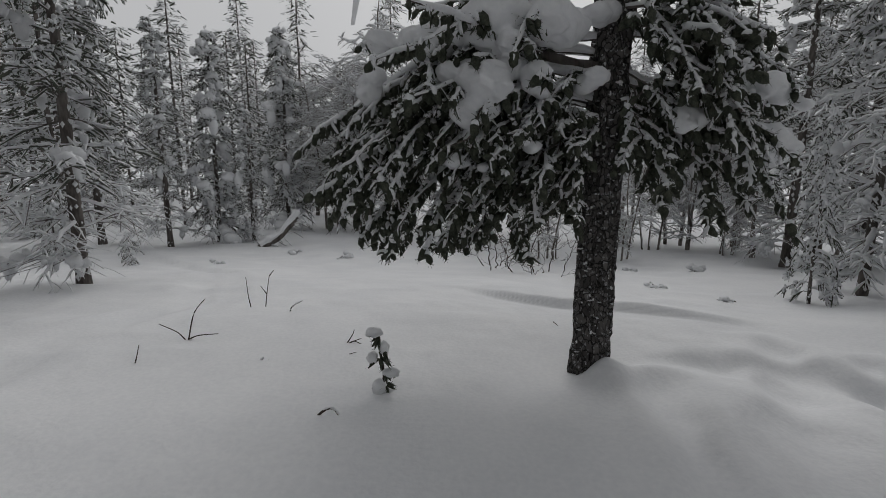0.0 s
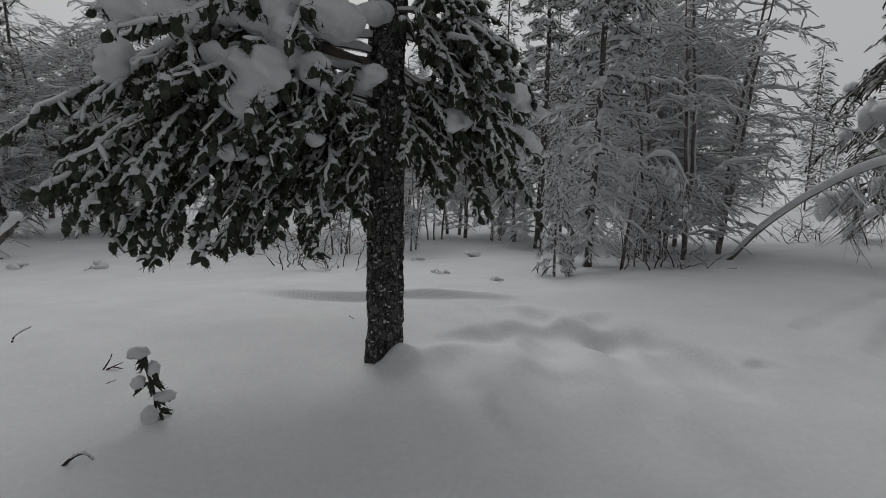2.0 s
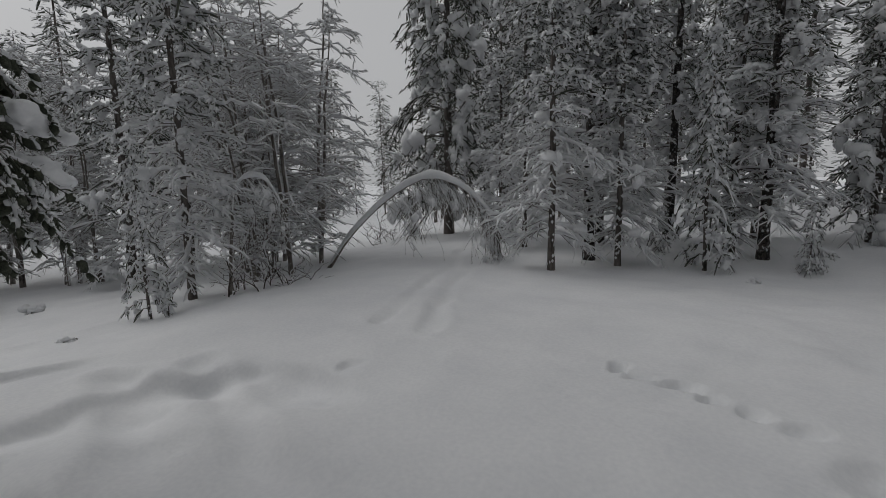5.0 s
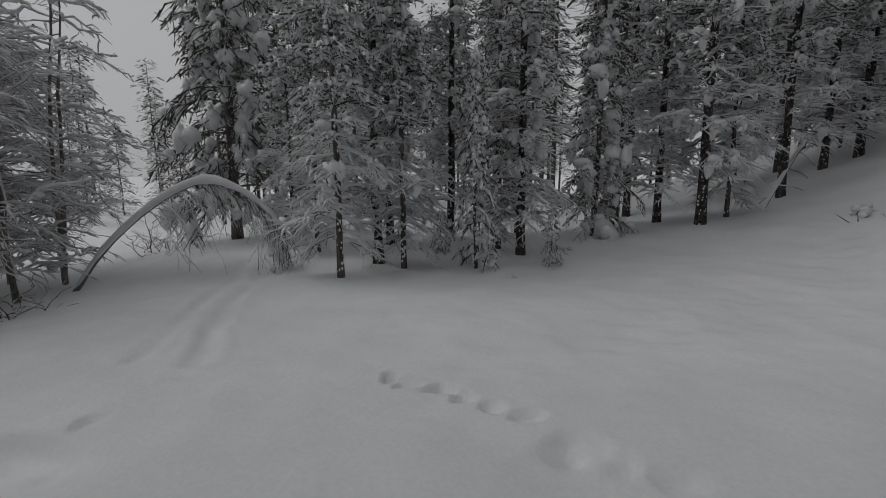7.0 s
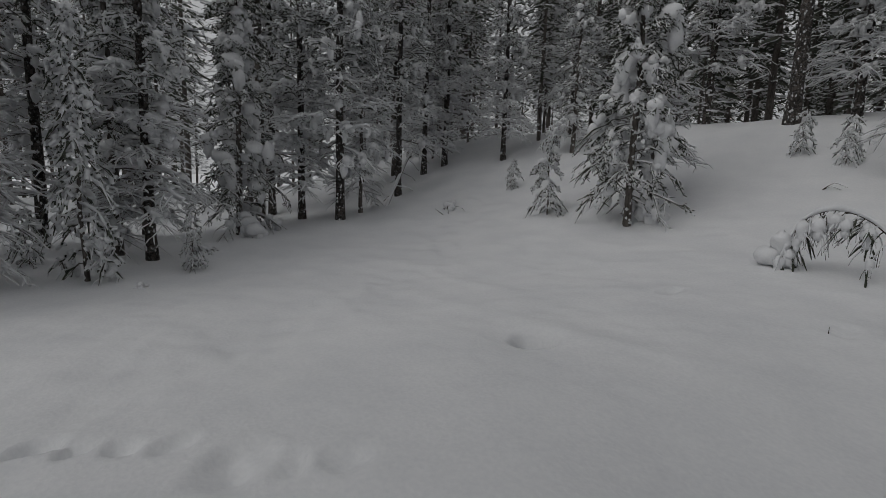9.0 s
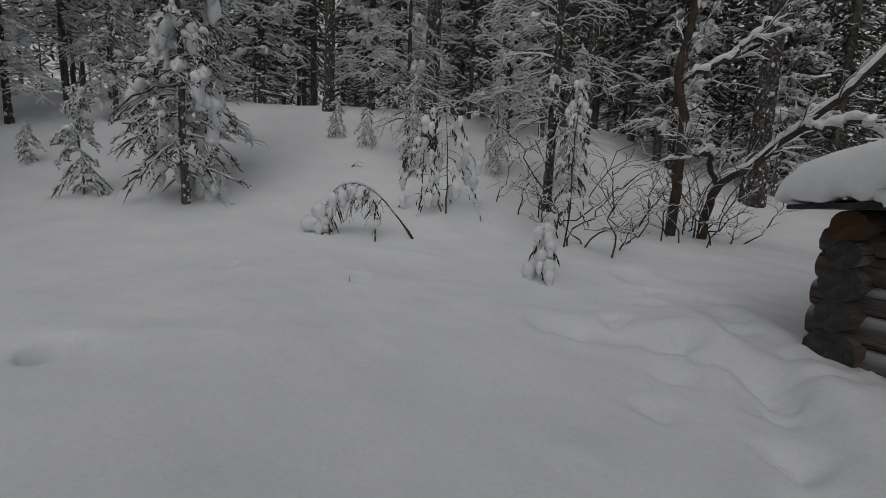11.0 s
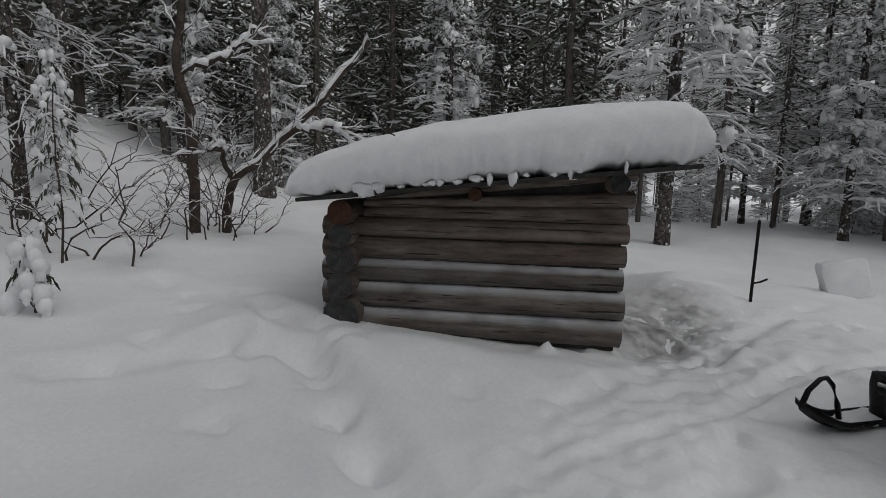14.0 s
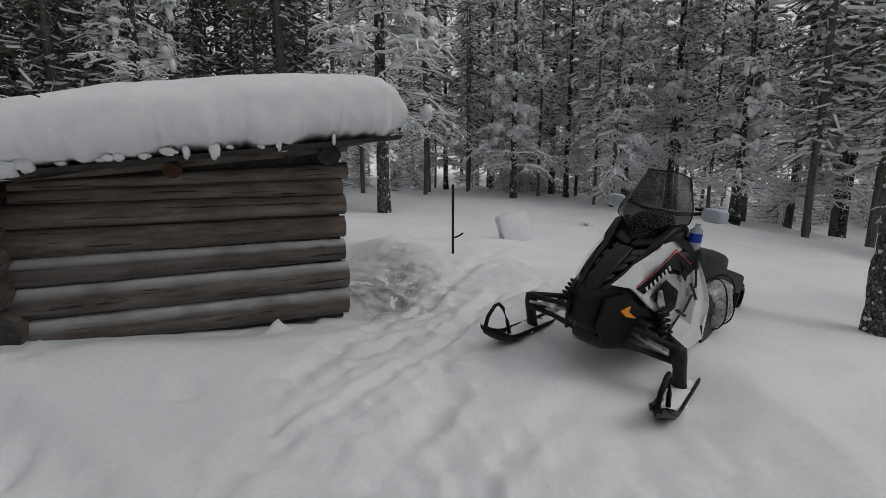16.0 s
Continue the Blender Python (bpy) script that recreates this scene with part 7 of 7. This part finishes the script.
twig_thing("twig", (-1.25, 3.7), [[(0, 0, 0), (0.02, 0, 0.06), (0.11, 0, 0.11)]], 0.007, "short twig topped with a little snow", snow=0.011)
twig_thing("twig", (-1.76, 2.54), [[(0, 0, 0), (0.02, 0, 0.06), (0.04, 0, 0.13)]], 0.004, L_TWIG)
twig_thing("twig", (-0.63, 2.94), [[(0, 0, 0), (0.05, 0, 0.035), (0.12, 0, 0.0)], [(0, 0, 0.01), (0.04, 0.02, 0.07), (0.05, 0.02, 0.10)], [(0.02, 0, 0.02), (0.10, 0, 0.05)]], 0.0045, "small branching twig lying on the snow")
twig_thing("twig", (-0.6, 2.75), [[(0, 0, 0.01), (0.07, 0, 0.03)]], 0.003, L_TWIG)
twig_thing("twig", (-0.58, 1.98), [[(0, 0, 0), (0.05, 0, 0.05), (0.09, 0, 0.055), (0.12, 0, 0.0)]], 0.007, "curved bark-covered twig half buried in snow", snow=0.008)
twig_thing("twig", (-1.08, 2.62), [[(0, 0, 0), (0.03, 0, 0.03)], [(0.04, 0, 0), (0.09, 0, 0.0)]], 0.008, "stub of twig with a crumb of snow", snow=0.01)
twig_thing("twig", (0.82, 3.35), [[(0, 0, 0.05), (0.06, 0, 0.0)]], 0.003, L_TWIG)
twig_thing("twig", (0.85, -4.75), [[(0, 0, 0), (0.0, 0, 0.07)]], 0.004, L_TWIG)
twig_thing("twig", (1.75, -9.9), [[(0, 0, 0), (-0.15, 0, 0.14), (-0.32, 0, 0.06)], [(0, 0, 0), (-0.12, 0.0, 0.08), (-0.25, 0, 0.02)]], 0.008, "bowed twig arching over the snow", snow=0.01)
twig_thing("twig", (7.4, -7.2), [[(0, 0, 0), (0.03, 0, 0.16)], [(0.05, 0.1, 0), (0.2, 0.2, 0.12)]], 0.008, L_TWIG, snow=0.012)


def sapling():
    """A tiny spruce seedling under caps of snow."""
    np.random.seed(3)
    ob = thing("sapling", on_ground(-0.31, 2.27, 0.02), "tiny dark sapling weighed down by caps of snow", "sapling")
    b, l = Build(), Build()
    P = np.array([(0.0, 0, 0), (0.01, 0, 0.1), (0.0, 0, 0.2), (-0.02, 0, 0.29), (-0.03, 0, 0.33)])
    b.tubes(P, np.linspace(0.007, 0.004, 5), 6)
    tufts = [(0.05, 0, 0.055, 1), (-0.01, 0.02, 0.05, -1), (0.05, -0.02, 0.13, 1), (-0.04, 0, 0.19, -1), (0.0, 0.02, 0.25, 1), (-0.03, 0, 0.31, -1), (0.02, -0.02, 0.2, 1)]
    for x, y, z, sg in tufts:
        Q = paths(np.array([[x * 0.3, y * 0.3, z]] * 6), unit(np.random.randn(6, 3) * [0.6, 0.6, 0.5] + [sg * 0.6, 0, -0.5]), np.full(6, 0.055), 4, 0.3, 0.1)
        l.tubes(Q, np.full((6, 4), 0.009) * [0.5, 1, 0.9, 0.2], 5, rough=0.6)
        needle_tufts(l, Q, 14, 0.02, 0.0012)
    caps = zip([(-0.035, -0.01, 0.335), (0.015, -0.01, 0.255), (-0.045, -0.01, 0.20), (0.055, -0.015, 0.125), (0.03, 0.0, 0.12), (-0.01, -0.02, 0.04), (-0.02, -0.01, 0.02)],
            [(0.042, 0.035, 0.024), (0.026, 0.025, 0.035), (0.03, 0.025, 0.03), (0.042, 0.03, 0.026), (0.03, 0.025, 0.02), (0.035, 0.03, 0.05), (0.03, 0.03, 0.03)])
    for c, h in caps:
        cap = Build()
        cap.blobs([c], [h], 12, 9, 0.4)
        part("snow_cap", cap, TREE_SNOW, ob)
    part("stem", b, TWIG, ob)
    part("crown", l, NEEDLE, ob)


sapling()


def tussock(x, y, s, seed):
    """A half-buried tuft with a snow cap."""
    np.random.seed(seed)
    ob = thing("tussock", on_ground(x, y, 0.03), "half-buried tuft of dry twigs capped with snow", "tuft", "tufts in the snow")
    b, w = Build(), Build()
    a = np.random.rand(14) * 6.3
    P = paths(np.zeros((14, 3)), unit(np.stack([np.cos(a), np.sin(a), 0.5 + np.random.rand(14)], 1)), s * (0.6 + 0.6 * np.random.rand(14)), 5, 0.7, 0.08)
    b.tubes(P, np.full((14, 5), 0.006), 4)
    snow_line(w, P, 0.012, 5, 0.8)
    w.blobs(np.random.randn(7, 3) * [s * 0.3, s * 0.25, s * 0.1] + [0, 0, s * 0.28], s * (0.10 + 0.14 * np.random.rand(7, 1)) * np.array([1.2, 1.1, 0.8]), 10, 7, 0.5)
    part("stems", b, TWIG, ob)
    part("snow", w, TREE_SNOW, ob)


for k, (x, y, s) in enumerate([(2.56, 5.49, 0.18), (2.92, 4.68, 0.15), (4.2, 7.6, 0.3), (3.2, 7.9, 0.2), (-4.0, 8.2, 0.2), (-2.0, 9.5, 0.25), (-3.4, 10.6, 0.3), (6.4, -1.5, 0.15), (8.4, -2.8, 0.3), (7.7, -7.6, 0.35), (-9.5, 1.8, 0.2)]):
    tussock(x, y, s, 80 + k)


def fallen_log(pts, r, label):
    np.random.seed(19)
    base = np.array(on_ground(pts[0][0], pts[0][1], 0.05))
    ob = thing("fallen_log", tuple(base), label, "log")
    P = np.array([(0, 0, 0)] + [np.array(p) - np.array([pts[0][0], pts[0][1], 0]) for p in pts[1:]])
    u = np.linspace(0, len(P) - 1, 14)
    P = np.stack([np.interp(u, np.arange(len(P)), P[:, k]) for k in range(3)], 1)
    b, w = Build(), Build()
    b.tubes(P, np.full(14, r), 9, rough=0.2)
    R = r * (0.9 + 0.5 * np.random.rand(14))
    w.tubes(P, R, 10, lift=R * 0.75, flat=0.9, rough=0.15)
    w.blobs([P[-1] + [0, 0, r]], [(r * 1.3, r * 1.3, r * 1.1)], 10, 8, 0.2)
    st, dd, ss, own = children(P[None], 12, 0.1, 1.0, 0.9, -0.5)
    Q = paths(st, dd, 0.25 + 0.3 * np.random.rand(12), 5, 0.4, 0.1)
    b.tubes(Q, np.full((12, 5), 0.008), 4)
    snow_line(w, Q, 0.02, 5)
    part("trunk", b, BARK, ob)
    part("snow", w, TREE_SNOW, ob)


fallen_log([(-4.5, 11.4, -0.7), (-4.1, 11.7, 0.25), (-3.75, 12.0, 0.72)], 0.09, "broken trunk leaning under a thick roll of snow")
fallen_log([(9.3, -7.0, 0), (10.3, -8.4, 1.2), (10.9, -9.4, 1.9)], 0.035, "thin dead trunk leaning in the wood")
